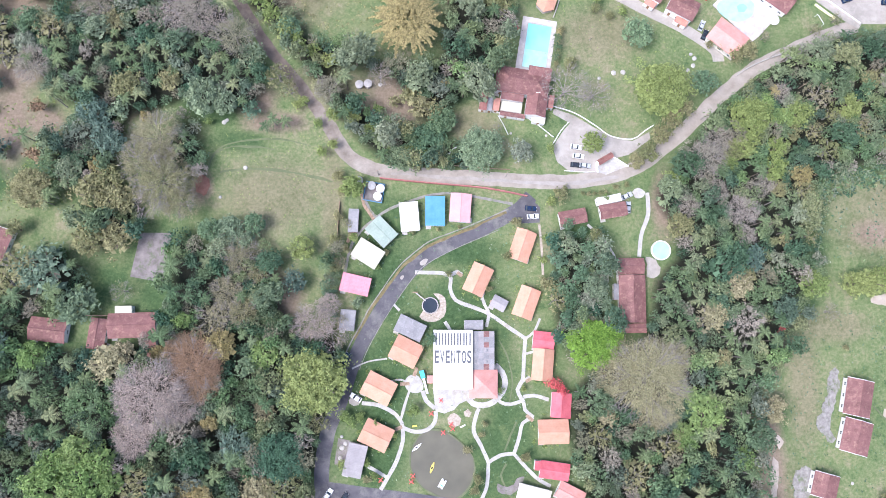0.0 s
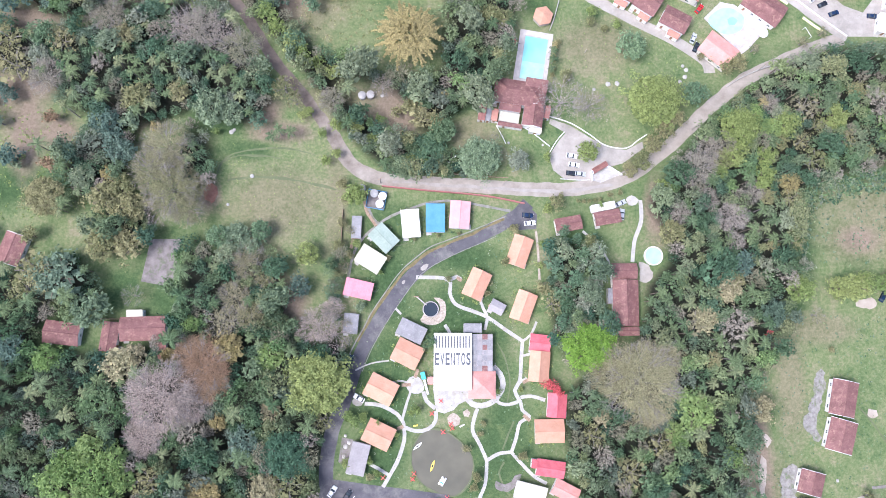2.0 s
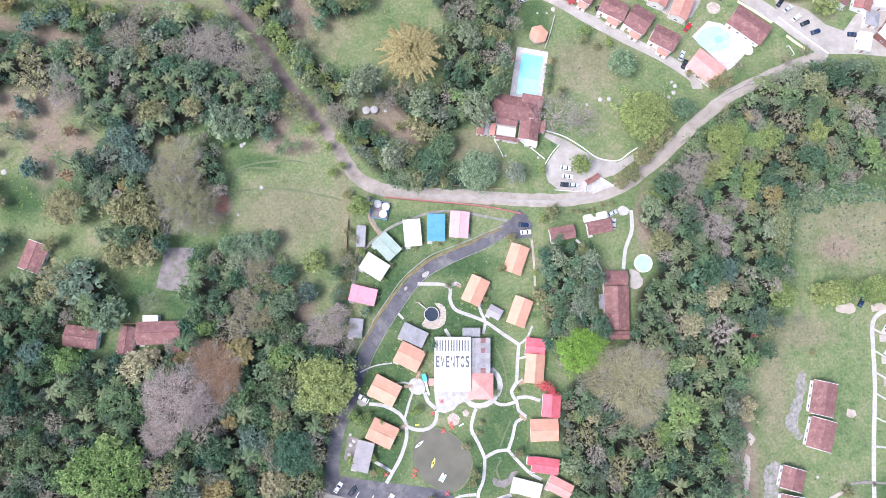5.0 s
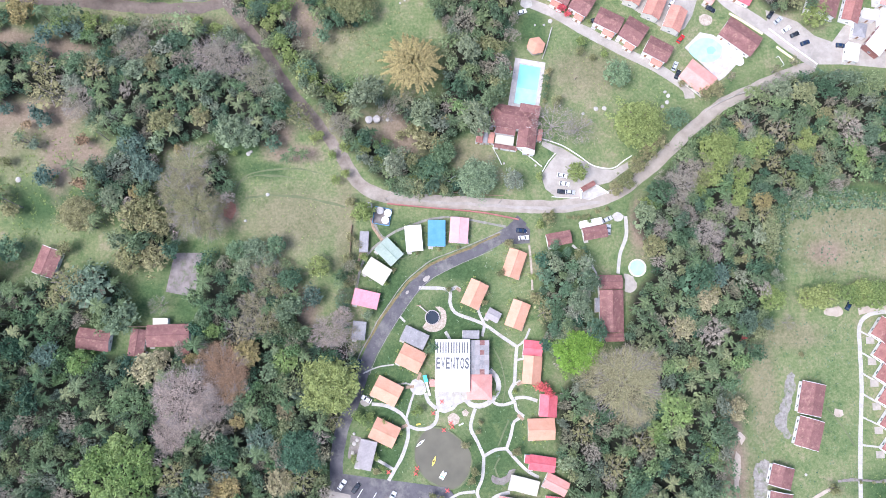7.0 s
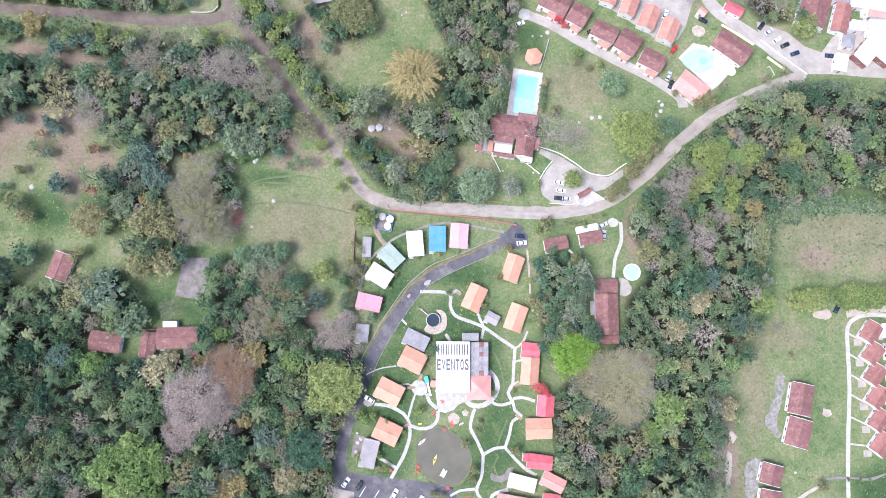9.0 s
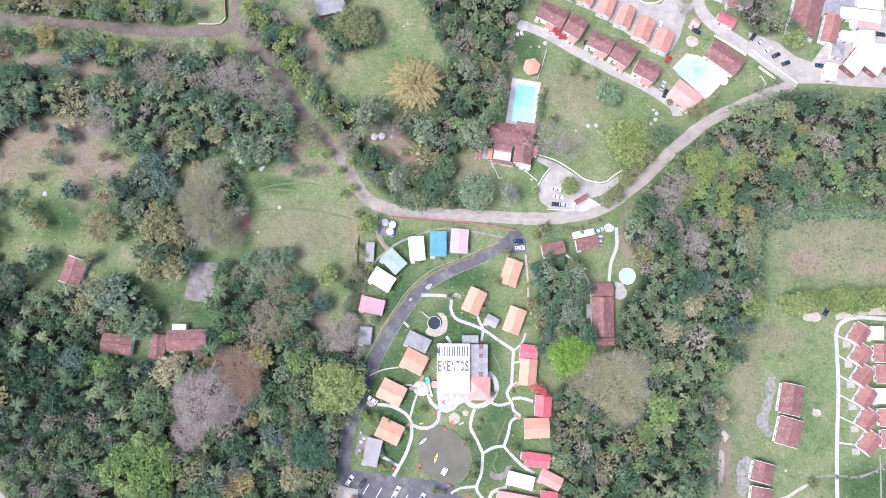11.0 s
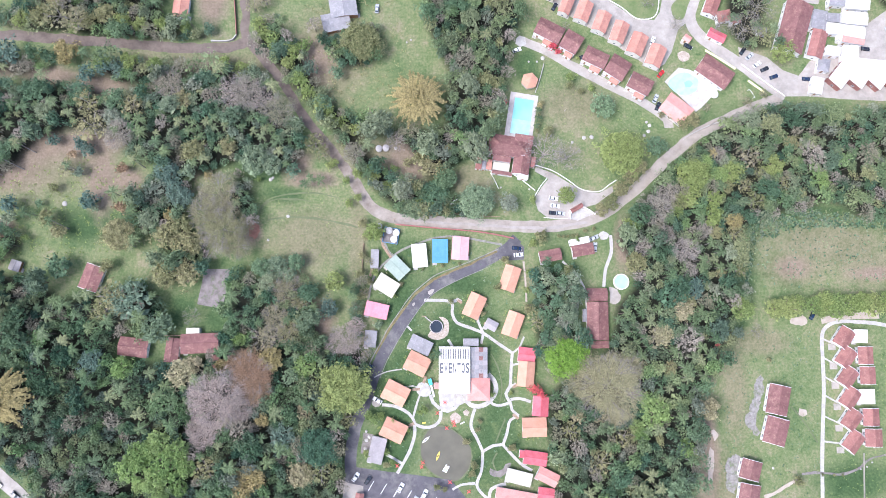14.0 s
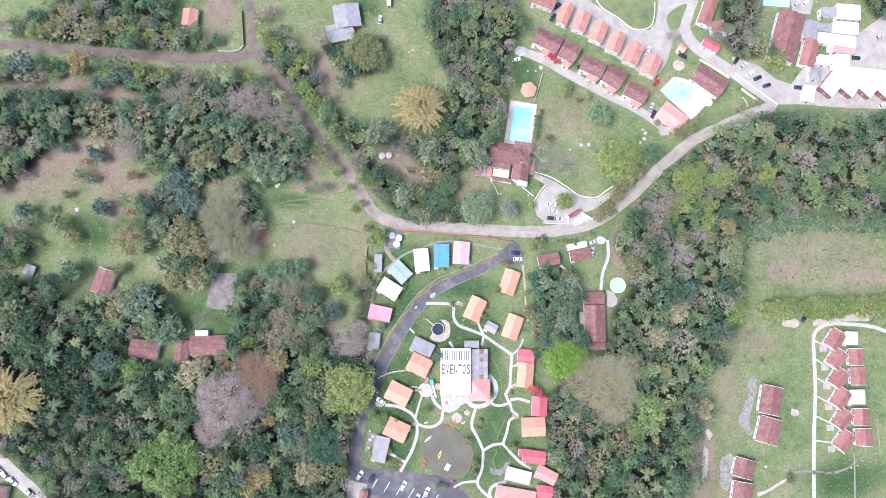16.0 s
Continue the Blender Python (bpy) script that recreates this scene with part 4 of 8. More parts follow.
for x, y, rx, ry in ((6.9, 26.7, 1.7, 0.9), (-0.7, 21.4, 0.8, 0.6), (-16.6, -21.6, 2.4, 1.6)):
    area("road_patch", "light worn concrete patch in the asphalt", "road patch", [(x + rx * math.cos(a) * 0.8 - ry * math.sin(a) * 0.5, y + rx * math.cos(a) * 0.5 + ry * math.sin(a)) for a in (0, 0.8, 1.6, 2.4, 3.2, 4.0, 4.8, 5.6)], M_PAVE, kind="structure", ragged=0.5)
for k in range(6):
    x, y = -17.6, -54.8
    ribbon("bay_line", "white painted parking bay line", "bay line", [(x + 5.4 * k, y - 1.4 * k), (x + 5.4 * k - 2.4, y - 1.4 * k - 4.0)], 0.22, M_WHITEPAINT, kind="structure")
for pts in ([(-70.1, 53.1), (-69.8, 60.9), (-66.9, 66.7), (-59.7, 69.7), (-46.8, 71.1), (-33.8, 68.5)], [(-65.9, 58.4), (-56.9, 60.0), (-46.6, 59.5), (-33.6, 57.5), (-25.9, 55.4)], [(-67.3, 65.7), (-62.2, 67.8), (-51.9, 67.9), (-46.7, 66.9)]):
    ribbon("wheel_track", "faint curved wheel track in the grass", "wheel track", pts, 0.7, M_TRACKGRASS, ragged=0.5, kind="structure", top=0.03)
# pond
area("pond", "still grey-brown garden pond", "pond", POND, M_POND, top=-0.04, kind="structure", low=-0.5)
ribbon("pond_bank", "low grassy bank round the pond", "bank", POND, 0.6, M_TRACKGRASS, top=0.05, closed=True, ragged=0.4, low=-0.6)

# ---------------------------------------------------------------- buildings
def opening(parent, x, y, z, w, h, axis, out):
    """A window with frame and pane on a wall that faces along axis."""
    sh, gl = Shape(), Shape()
    t = 0.05
    for a0, a1, z0, z1 in ((-w / 2, w / 2, z, z + 0.08), (-w / 2, w / 2, z + h - 0.08, z + h), (-w / 2, -w / 2 + 0.08, z + 0.08, z + h - 0.08), (w / 2 - 0.08, w / 2, z + 0.08, z + h - 0.08), (-0.03, 0.03, z + 0.08, z + h - 0.08)):
        if axis == "y":
            sh.box(x + a0, y - t, z0, x + a1, y + t, z1)
        else:
            sh.box(x - t, y + a0, z0, x + t, y + a1, z1)
    if axis == "y":
        gl.box(x - w / 2 + 0.08, y - 0.02, z + 0.08, x + w / 2 - 0.08, y + 0.02, z + h - 0.08)
    else:
        gl.box(x - 0.02, y - w / 2 + 0.08, z + 0.08, x + 0.02, y + w / 2 - 0.08, z + h - 0.08)
    fr = part("window", sh, M_WHITEPAINT, parent)
    part("pane", gl, M_GLASS, fr)


def slope(a, b, c, d, thick=0.14):
    """A roof slab from its four upper corners."""
    n = (Vector(b) - Vector(a)).cross(Vector(d) - Vector(a)).normalized()
    top = [Vector(p) for p in (a, b, c, d)]
    return Shape().stack([[p - n * thick for p in top], top])


def house(label, cx, cy, rot, w, d, eave=2.7, rise=1.3, roof=None, wall=None, style="gable", ridge="x", over=0.5, name="cabin", category="cabin", group="", steps=True, trim=None, storeys=1):
    """A small house: walls with door and windows, and a gable, hip or lean-to roof of the size w by d."""
    roof, wall = roof or M_ORANGE, wall or M_PLASTER
    if ridge == "y":
        rot, w, d = rot + 90, d, w
    h = base(name, cx, cy, rot)
    tagged(h, label, category, group)
    bx, by = w / 2 - over, d / 2 - over
    t = 0.18
    top = eave - 0.14
    part("plinth", Shape().box(-bx - 0.12, -by - 0.12, -0.2, bx + 0.12, by + 0.12, 0.22), M_GREYCON, h)
    gab = rise * (by / (d / 2)) if style == "gable" else 0.0
    for s in (-1, 1):
        part("wall", Shape().box(-bx, s * by - t / 2, 0.22, bx, s * by + t / 2, top + (0.0 if style != "shed" else 0.1)), wall, h)
        sh = Shape()
        x0, x1 = s * bx - t / 2, s * bx + t / 2
        y0, y1 = -by + t / 2 + 0.003, by - t / 2 - 0.003
        if gab:
            sh.stack([[(x0, y0, 0.22), (x0, y1, 0.22), (x0, y1, top), (x0, 0, top + gab), (x0, y0, top)], [(x1, y0, 0.22), (x1, y1, 0.22), (x1, y1, top), (x1, 0, top + gab), (x1, y0, top)]])
        else:
            sh.box(x0, y0, 0.22, x1, y1, top)
        part("wall", sh, wall, h)
    X, Y = w / 2, d / 2
    if style == "gable":
        part("roof", slope((-X, -Y, eave), (X, -Y, eave), (X, 0, eave + rise), (-X, 0, eave + rise)), roof, h)
        part("roof", slope((X, Y, eave), (-X, Y, eave), (-X, 0, eave + rise), (X, 0, eave + rise)), roof, h)
        part("ridge_cap", Shape().stack([[(-X, -0.2, eave + rise - 0.02), (X, -0.2, eave + rise - 0.02), (X, 0.2, eave + rise - 0.02), (-X, 0.2, eave + rise - 0.02)], [(-X, -0.08, eave + rise + 0.1), (X, -0.08, eave + rise + 0.1), (X, 0.08, eave + rise + 0.1), (-X, 0.08, eave + rise + 0.1)]]), roof, h)
        if trim:
            for s in (-1, 1):
                for q in (-1, 1):
                    part("bargeboard", Shape().stack([[(s * X, q * Y, eave - 0.2), (s * X + s * 0.14, q * Y, eave - 0.2), (s * X + s * 0.14, 0, eave + rise - 0.2), (s * X, 0, eave + rise - 0.2)], [(s * X, q * Y, eave + 0.1), (s * X + s * 0.14, q * Y, eave + 0.1), (s * X + s * 0.14, 0, eave + rise + 0.1), (s * X, 0, eave + rise + 0.1)]]), trim, h)
    elif style == "hip":
        r = max(0.0, X - Y)
        zr = eave + rise
        k = max(r, 0.15)
        for a in ([(-X, -Y, eave), (X, -Y, eave), (k, 0, zr), (-k, 0, zr)], [(X, Y, eave), (-X, Y, eave), (-k, 0, zr), (k, 0, zr)], [(X, -Y, eave), (X, Y, eave), (k, 0.02, zr), (k, -0.02, zr)], [(-X, Y, eave), (-X, -Y, eave), (-k, -0.02, zr), (-k, 0.02, zr)]):
            part("roof", slope(*a), roof, h)
        part("ridge_cap", Shape().box(-k, -0.15, zr - 0.05, k, 0.15, zr + 0.08), roof, h)
    else:
        part("roof", slope((-X, -Y, eave), (X, -Y, eave), (X, Y, eave + rise), (-X, Y, eave + rise)), roof, h)
        n = max(3, int(w / 1.0))
        for i in range(n + 1):
            x = -X + 0.05 + i * (w - 0.1) / n
            part("seam", slope((x - 0.04, -Y, eave + 0.05), (x + 0.04, -Y, eave + 0.05), (x + 0.04, Y, eave + rise + 0.05), (x - 0.04, Y, eave + rise + 0.05), 0.05), roof, h)
    for f in range(storeys):
        z = 0.22 + f * 2.6
        if z + 2.1 > top + 0.3:
            break
        for i in range(max(1, int(bx / 1.6))):
            x = -bx + (2 * i + 1) * bx / max(1, int(bx / 1.6))
            for s in (-1, 1):
                if f == 0 and s < 0 and i == 0:
                    dr = part("door", Shape().chamfer_box(x - 0.45, s * (by + 0.11) - 0.04, z, x + 0.45, s * (by + 0.11) + 0.04, z + 2.02, 0.02), M_WOODWALL, h)
                    part("handle", Shape().tube((x + 0.34, s * (by + 0.19), z + 1.0), (x + 0.34, s * (by + 0.14), z + 1.0), 0.03, 0.03), M_CHROME, dr)
                else:
                    opening(h, x, s * (by + 0.1), z + 0.85, min(1.3, bx * 0.8), 1.05, "y", s)
        for s in (-1, 1):
            opening(h, s * (bx + 0.1), 0, z + 0.85, min(1.3, by * 0.8), 1.05, "x", s)
    if steps:
        part("step", Shape().chamfer_box(-bx - 0.1, -by - 1.1, -0.1, -bx + 1.8, -by - 0.13, 0.17, 0.03), M_CONCRETE, h)
    return h


house("low grey sheet shed beside the timber stair", -18.1, 41.1, -2.1, 3.6, 8.3, 2.1, 0.4, M_GREY, M_WOODWALL, "shed", "x", 0.15, name="shed", category="shed", steps=False)
house("small rusty-orange pump hut beside the tanks", -15.9, 53.5, -11.5, 2.6, 2.4, 1.7, 0.2, M_TERRA, M_WOODWALL, "shed", "x", 0.1, name="shed", category="shed", steps=False)
SHEET = "pastel cabins above the resort road"
house("white sheet-roofed holiday cabin on the slope", 1.7, 42.5, 5.3, 6.7, 10.4, 3.0, 0.5, M_WHITE, M_WALLWHITE, "shed", "x", 0.35, group=SHEET)
house("cabin with a bright blue metal roof", 10.8, 44.6, 0.0, 7.0, 10.6, 3.0, 0.5, M_BLUE, M_WALLWHITE, "shed", "x", 0.35, group=SHEET)
house("cabin with a pale pink metal roof", 19.8, 45.9, -3.8, 7.5, 10.3, 3.0, 0.7, M_PALEPINK, M_WALLWHITE, "gable", "y", 0.35, group=SHEET)
house("cabin with a faded mint-green metal roof", -8.1, 37.1, -45.4, 9.6, 7.2, 3.0, 0.6, M_MINT, M_PLASTER, "gable", "x", 0.35, group=SHEET)
house("cabin with a cream metal roof beside the path", -12.8, 29.3, -32.1, 10.0, 7.3, 3.0, 0.5, M_CREAM, M_PLASTER, "shed", "x", 0.35, group=SHEET)
house("cabin with a deep pink metal roof", -17.0, 18.4, -13.0, 10.2, 6.5, 3.0, 0.5, M_PINK, M_WALLWHITE, "shed", "x", 0.35, group=SHEET)
house("small grey-blue sheet-roofed store shed", -19.6, 6.0, -5.4, 5.3, 7.3, 2.5, 0.4, M_GREY, M_WOODWALL, "shed", "x", 0.2, name="shed", category="shed")
CABIN = "orange-roofed resort cabins"
for q in ((41.8, 32.5, -19.3, 7.4, 11.4, "y"), (26.0, 20.3, -24.5, 7.7, 10.7, "y"), (43.0, 12.2, -20.4, 7.4, 11.0, "y"),
          (0.8, -4.8, -26.6, 10.0, 8.6, "x"), (-8.5, -17.4, -26.8, 10.7, 8.6, "x"), (-9.2, -33.2, -25.4, 10.3, 8.5, "x"), (48.5, -9.4, -5.3, 7.4, 11.1, "y"), (51.8, -32.3, 0.9, 10.7, 8.4, "x")):
    house("resort cabin with a gabled orange tile roof", *q[0:5], 2.7, 1.5, M_ORANGE, M_PLASTER, "gable", q[5], 0.55, group=CABIN)
REDS = "red-roofed resort cabins"
house("cabin with a red tile roof beside the footpath", 48.9, -1.0, -6.8, 7.6, 6.2, 2.7, 1.1, M_RED, M_PLASTER, "gable", "x", 0.4, group=REDS)
house("cabin with a crimson roof under a reddish tree", 54.7, -23.3, -4.8, 7.0, 8.7, 2.7, 1.1, M_RED, M_PLASTER, "gable", "y", 0.4, group=REDS)
house("cabin with a bright red tile roof near the woods", 52.0, -45.4, -8.5, 10.2, 5.9, 2.7, 1.1, M_RED, M_PLASTER, "gable", "x", 0.4, group=REDS)
house("tiny red-roofed porch annex of a cabin", 46.3, -43.7, -6.1, 2.0, 3.2, 2.3, 0.3, M_RED, M_PLASTER, "shed", "x", 0.1, name="annex", category="annex", steps=False)
house("cabin with a faded rose tile roof", 57.3, -53.3, -26.9, 9.6, 5.8, 2.7, 1.1, M_SALMON, M_PLASTER, "gable", "x", 0.4, group=REDS)
house("cabin with a flat cream-white roof", 44.8, -53.5, -14.4, 11.3, 5.8, 2.7, 0.4, M_CREAM, M_WALLWHITE, "shed", "x", 0.4)
house("long salmon tiled building by the lower gate", 43.1, -63.3, -10.5, 17.9, 9.2, 3.1, 1.6, M_SALMON, M_PLASTER, "gable", "x", 0.5, name="lodge", category="lodge")
house("cabin with a red tile roof beside the lodge", 56.4, -60.6, -8.0, 7.1, 5.5, 2.7, 1.0, M_RED, M_PLASTER, "gable", "x", 0.4, group=REDS)
house("service building with a weathered grey sheet roof", 2.2, 3.3, -25.1, 10.1, 6.3, 2.7, 0.5, M_GREY, M_PLASTER, "shed", "x", 0.3, name="service_building", category="building")
house("reception building with a flat grey sheet roof", -16.3, -41.5, -13.1, 6.5, 11.2, 2.9, 0.4, M_LILAC, M_PLASTER, "shed", "x", 0.3, name="service_building", category="building")
house("small shed with a faded lilac roof", 33.4, 12.0, -28.1, 5.5, 4.4, 2.3, 0.7, M_LILAC, M_WOODWALL, "gable", "x", 0.25, name="shed", category="shed")
house("small lean-to with a dull pink roof", 9.3, -14.4, -0.1, 2.3, 2.7, 2.3, 0.2, M_SALMON, M_WOODWALL, "shed", "x", 0.1, name="annex", category="annex", steps=False)
house("red-roofed gatekeeper's hut by the car park", -23.8, -62.9, -8.2, 3.6, 7.3, 2.7, 0.8, M_TERRA, M_PLASTER, "gable", "y", 0.3)


def event_hall(cx, cy, rot, w, d):
    """The hall: a wide white membrane roof with grey lettering, on posts."""
    h = base("event_hall", cx, cy, rot)
    tagged(h, "event hall with a white roof and grey lettering", "event hall")
    X, Y = w / 2, d / 2
    part("floor_slab", Shape().box(-X + 0.3, -Y + 0.3, -0.2, X - 0.3, Y - 0.3, 0.25), M_GREYCON, h)
    for s, q in ((1, -1), (-1, 1)):
        part("roof", slope((q * X, -s * Y * 0 - Y if q < 0 else Y, 5.0), (0, -Y if q < 0 else Y, 5.5), (0, Y if q < 0 else -Y, 5.5), (q * X, Y if q < 0 else -Y, 5.0), 0.16), M_WHITE, h)
    part("ridge_cap", Shape().box(-0.15, -Y, 5.46, 0.15, Y, 5.54), M_WHITE, h)
    for s in (-1, 1):
        part("eaves_beam", Shape().box(s * (X - 0.25) - 0.12, -Y + 0.1, 4.45, s * (X - 0.25) + 0.12, Y - 0.1, 4.82), M_WHITEPAINT, h)
        for i in range(6):
            y = -Y + 0.5 + i * (2 * Y - 1) / 5
            part("post", Shape().chamfer_box(s * (X - 0.25) - 0.14, y - 0.14, 0.25, s * (X - 0.25) + 0.14, y + 0.14, 4.45, 0.02), M_WHITEPAINT, h)
    part("back_wall", Shape().box(-X + 0.45, Y - 0.5, 0.25, X - 0.45, Y - 0.3, 4.6), M_WALLWHITE, h)
    lean = math.atan2(0.5, X)
    # upper line: plain bars; lower line: the word that can be read

    def on_roof(x):
        return 5.53 - 0.5 * abs(x) / X
    n = 6
    cell = (w - 0.9) / n
    for i in range(n):
        x0 = -X + 0.45 + i * cell
        for k in (0.12, 0.66):
            a, b = x0 + k * cell, x0 + k * cell + 0.45
            y0, y1 = Y - 5.3, Y - 1.1
            part("sign_bar", Shape().stack([[(a, y0, on_roof(a)), (b, y0, on_roof(b)), (b, y1, on_roof(b)), (a, y1, on_roof(a))], [(a, y0, on_roof(a) + 0.03), (b, y0, on_roof(b) + 0.03), (b, y1, on_roof(b) + 0.03), (a, y1, on_roof(a) + 0.03)]]), M_LETTER, h)
    word = "EVENTOS"
    cell = (w - 0.5) / len(word)
    for i, ch in enumerate(word):
        cu = bpy.data.curves.new("letter", "FONT")
        cu.body, cu.extrude, cu.offset = ch, 0.02, 0.022
        tmp = new("letter", cu)
        me = bpy.data.meshes.new_from_object(tmp.evaluated_get(bpy.context.evaluated_depsgraph_get()))
        bpy.data.objects.remove(tmp)
        co = np.empty(len(me.vertices) * 3)
        me.vertices.foreach_get("co", co)
        co = co.reshape(-1, 3)
        lo, hi = co.min(0), co.max(0)
        co[:, 0] = -X + 0.25 + (i + 0.1) * cell + (co[:, 0] - lo[0]) / (hi[0] - lo[0]) * cell * 0.8
        co[:, 1] = Y - 11.4 + (co[:, 1] - lo[1]) / (hi[1] - lo[1]) * 4.4
        co[:, 2] = on_roof(co[:, 0]) + 0.02 + co[:, 2]
        me.vertices.foreach_set("co", co.ravel())
        me.materials.clear()
        me.materials.append(M_LETTER)
        ob = new("letter", me)
        ob.parent = h
    return h


event_hall(17.0, -7.5, -0.2, 13.6, 20.2)


def patchwork_roof(cx, cy, rot, w, d):
    """A low building roofed with odd sheets of grey, brown and pinkish metal."""
    h = base("kitchen_building", cx, cy, rot)
    tagged(h, "kitchen building with a patchwork of grey sheets", "building")
    X, Y = w / 2, d / 2
    part("plinth", Shape().box(-X + 0.3, -Y + 0.3, -0.2, X - 0.3, Y - 0.3, 0.2), M_GREYCON, h)
    part("wall", Shape().box(-X + 0.4, -Y + 0.4, 0.2, X - 0.4, Y - 0.4, 3.6), M_PLASTER, h)
    nx, ny = 4, 7
    rnd = random.Random(4)
    for i in range(nx):
        for j in range(ny):
            mat = rnd.choice((M_GREY, M_GREY, M_LILAC, M_LILAC, M_BROWN if i in (1, 2) else M_GREY, M_CREAM if rnd.random() < 0.3 else M_LILAC))
            z = 3.68 + 0.05 * ((i + j) % 3)
            part("roof_sheet", Shape().box(-X + i * w / nx - 0.05, -Y + j * d / ny - 0.05, z, -X + (i + 1) * w / nx + 0.05, -Y + (j + 1) * d / ny + 0.05, z + 0.04), mat, h)
    for i in (0, 2):
        for j in (1, 3, 5):
            part("roof_vent", Shape().chamfer_box(-X + (i + 0.5) * w / nx - 0.4, -Y + (j + 0.5) * d / ny - 0.5, 3.6, -X + (i + 0.5) * w / nx + 0.4, -Y + (j + 0.5) * d / ny + 0.5, 4.05, 0.08), M_GREY, h)
    return h


patchwork_roof(27.75, -4.4, -0.4, 7.3, 13.2)
house("grey flat-roofed annex behind the kitchen", 24.4, 4.4, -0.2, 6.6, 3.3, 2.9, 0.3, M_GREY, M_PLASTER, "shed", "x", 0.2, name="annex", category="annex", steps=False)
house("pavilion with a hipped salmon tile roof", 27.6, -15.9, -0.7, 9.9, 9.8, 3.3, 2.2, M_SALMON, M_PLASTER, "hip", "x", 0.6, name="pavilion", category="pavilion")
# across the dirt road and in the gardens
OLD = "brown-roofed houses by the dirt road"
house("small house with a mottled brown tile roof", 60.1, 42.8, 10.5, 10.0, 5.4, 2.8, 1.1, M_BROWN, M_PLASTER, "gable", "x", 0.4, name="house", category="house", group=OLD)
house("small house with a brown tile roof", 74.8, 45.4, 10.2, 9.9, 5.2, 2.8, 1.0, M_BROWN, M_PLASTER, "gable", "x", 0.4, name="house", category="house", group=OLD)
house("flat white-roofed carport against the brown house", 73.4, 49.4, 11.9, 9.1, 2.8, 2.6, 0.2, M_WHITE, M_WALLWHITE, "shed", "x", 0.2, name="carport", category="carport", steps=False)
house("longhouse with a mottled brown tile roof", 80.7, 13.7, -0.4, 9.6, 16.9, 3.1, 2.0, M_BROWN, M_PLASTER, "gable", "y", 0.5, name="longhouse", category="house", group=OLD)
house("upper wing of the longhouse, brown tiles", 80.6, 25.3, 0.0, 9.4, 5.8, 2.9, 1.3, M_BROWN, M_PLASTER, "gable", "x", 0.3, name="longhouse_wing", category="house", group=OLD, steps=False)
house("lower wing of the longhouse, brown tiles", 80.7, 3.3, 0.7, 9.6, 3.3, 2.9, 0.8, M_BROWN, M_PLASTER, "gable", "x", 0.2, name="longhouse_wing", category="house", group=OLD, steps=False)
house("grey sheet lean-to against the longhouse", 75.3, 16.2, -1.0, 1.8, 5.7, 2.3, 0.2, M_GREY, M_PLASTER, "shed", "x", 0.1, name="annex", category="annex", steps=False)
# the villa with its wings
house("large villa with a hipped brown tile roof", 42.3, 91.9, -8.5, 19.6, 9.4, 5.1, 2.6, M_BROWN, M_WALLWHITE, "hip", "x", 0.6, name="villa", category="villa", storeys=2)
house("raised brown-tiled rear roof of the villa", 48.4, 94.6, -8.5, 8.4, 4.6, 5.9, 1.0, M_BROWN, M_WALLWHITE, "shed", "x", 0.3, name="villa_wing", category="villa", steps=False)
house("brown-tiled front wing of the villa", 47.3, 83.4, -8.5, 7.6, 8.4, 4.4, 1.7, M_BROWN, M_WALLWHITE, "gable", "y", 0.4, name="villa_wing", category="villa", steps=False, trim=M_WHITEPAINT)
house("brown-tiled veranda wing of the villa", 38.6, 86.4, -8.5, 8.2, 2.6, 4.2, 0.7, M_BROWN, M_WALLWHITE, "shed", "x", 0.2, name="villa_wing", category="villa", steps=False, trim=M_WHITEPAINT)
house("white flat-roofed terrace room of the villa", 38.4, 83.0, -8.5, 7.6, 3.6, 3.1, 0.2, M_CREAM, M_WALLWHITE, "shed", "x", 0.2, name="villa_wing", category="villa", steps=False)
house("low brown-tiled eaves below the villa terrace", 38.8, 80.2, -8.5, 9.4, 1.6, 2.6, 0.4, M_BROWN, M_WALLWHITE, "shed", "x", 0.1, name="porch", category="porch", steps=False)
house("pale orange veranda roof of the villa", 33.0, 83.9, -8.5, 2.4, 4.6, 3.1, 0.4, M_CLAY, M_WALLWHITE, "shed", "x", 0.2, name="veranda", category="veranda", steps=False)
house("terracotta veranda at the villa's corner", 28.4, 85.0, -8.5, 2.8, 6.4, 3.0, 0.5, M_TERRA, M_WALLWHITE, "shed", "x", 0.2, name="veranda", category="veranda", steps=False)
house("grey glazed yard roof beside the veranda", 30.8, 84.4, -8.5, 1.8, 5.4, 2.8, 0.3, M_GREY, M_WALLWHITE, "shed", "x", 0.1, name="annex", category="annex", steps=False)
house("grey sheet-roofed lean-to of the villa", 30.2, 92.6, -8.5, 3.0, 8.0, 3.3, 0.3, M_GREY, M_PLASTER, "shed", "x", 0.2, name="annex", category="annex", steps=False)
house("cream flat-roofed porch of the villa", 48.4, 78.6, -8.5, 4.8, 2.6, 2.7, 0.2, M_CREAM, M_WALLWHITE, "shed", "x", 0.2, name="porch", category="porch", steps=False)
house("low terracotta shed against the villa", 52.9, 85.3, -8.5, 2.2, 4.8, 2.8, 0.4, M_TERRA, M_WALLWHITE, "shed", "x", 0.15, name="annex", category="annex", steps=False)
house("gatehouse with a red tile roof", 72.4, 64.3, 30.4, 6.2, 2.1, 2.8, 0.9, M_TERRA, M_WALLWHITE, "gable", "x", 0.3, name="gatehouse", category="gatehouse")
# row houses of the holiday village
ROWA, ROWB = "upper terracotta row of houses", "lower brown row of houses"
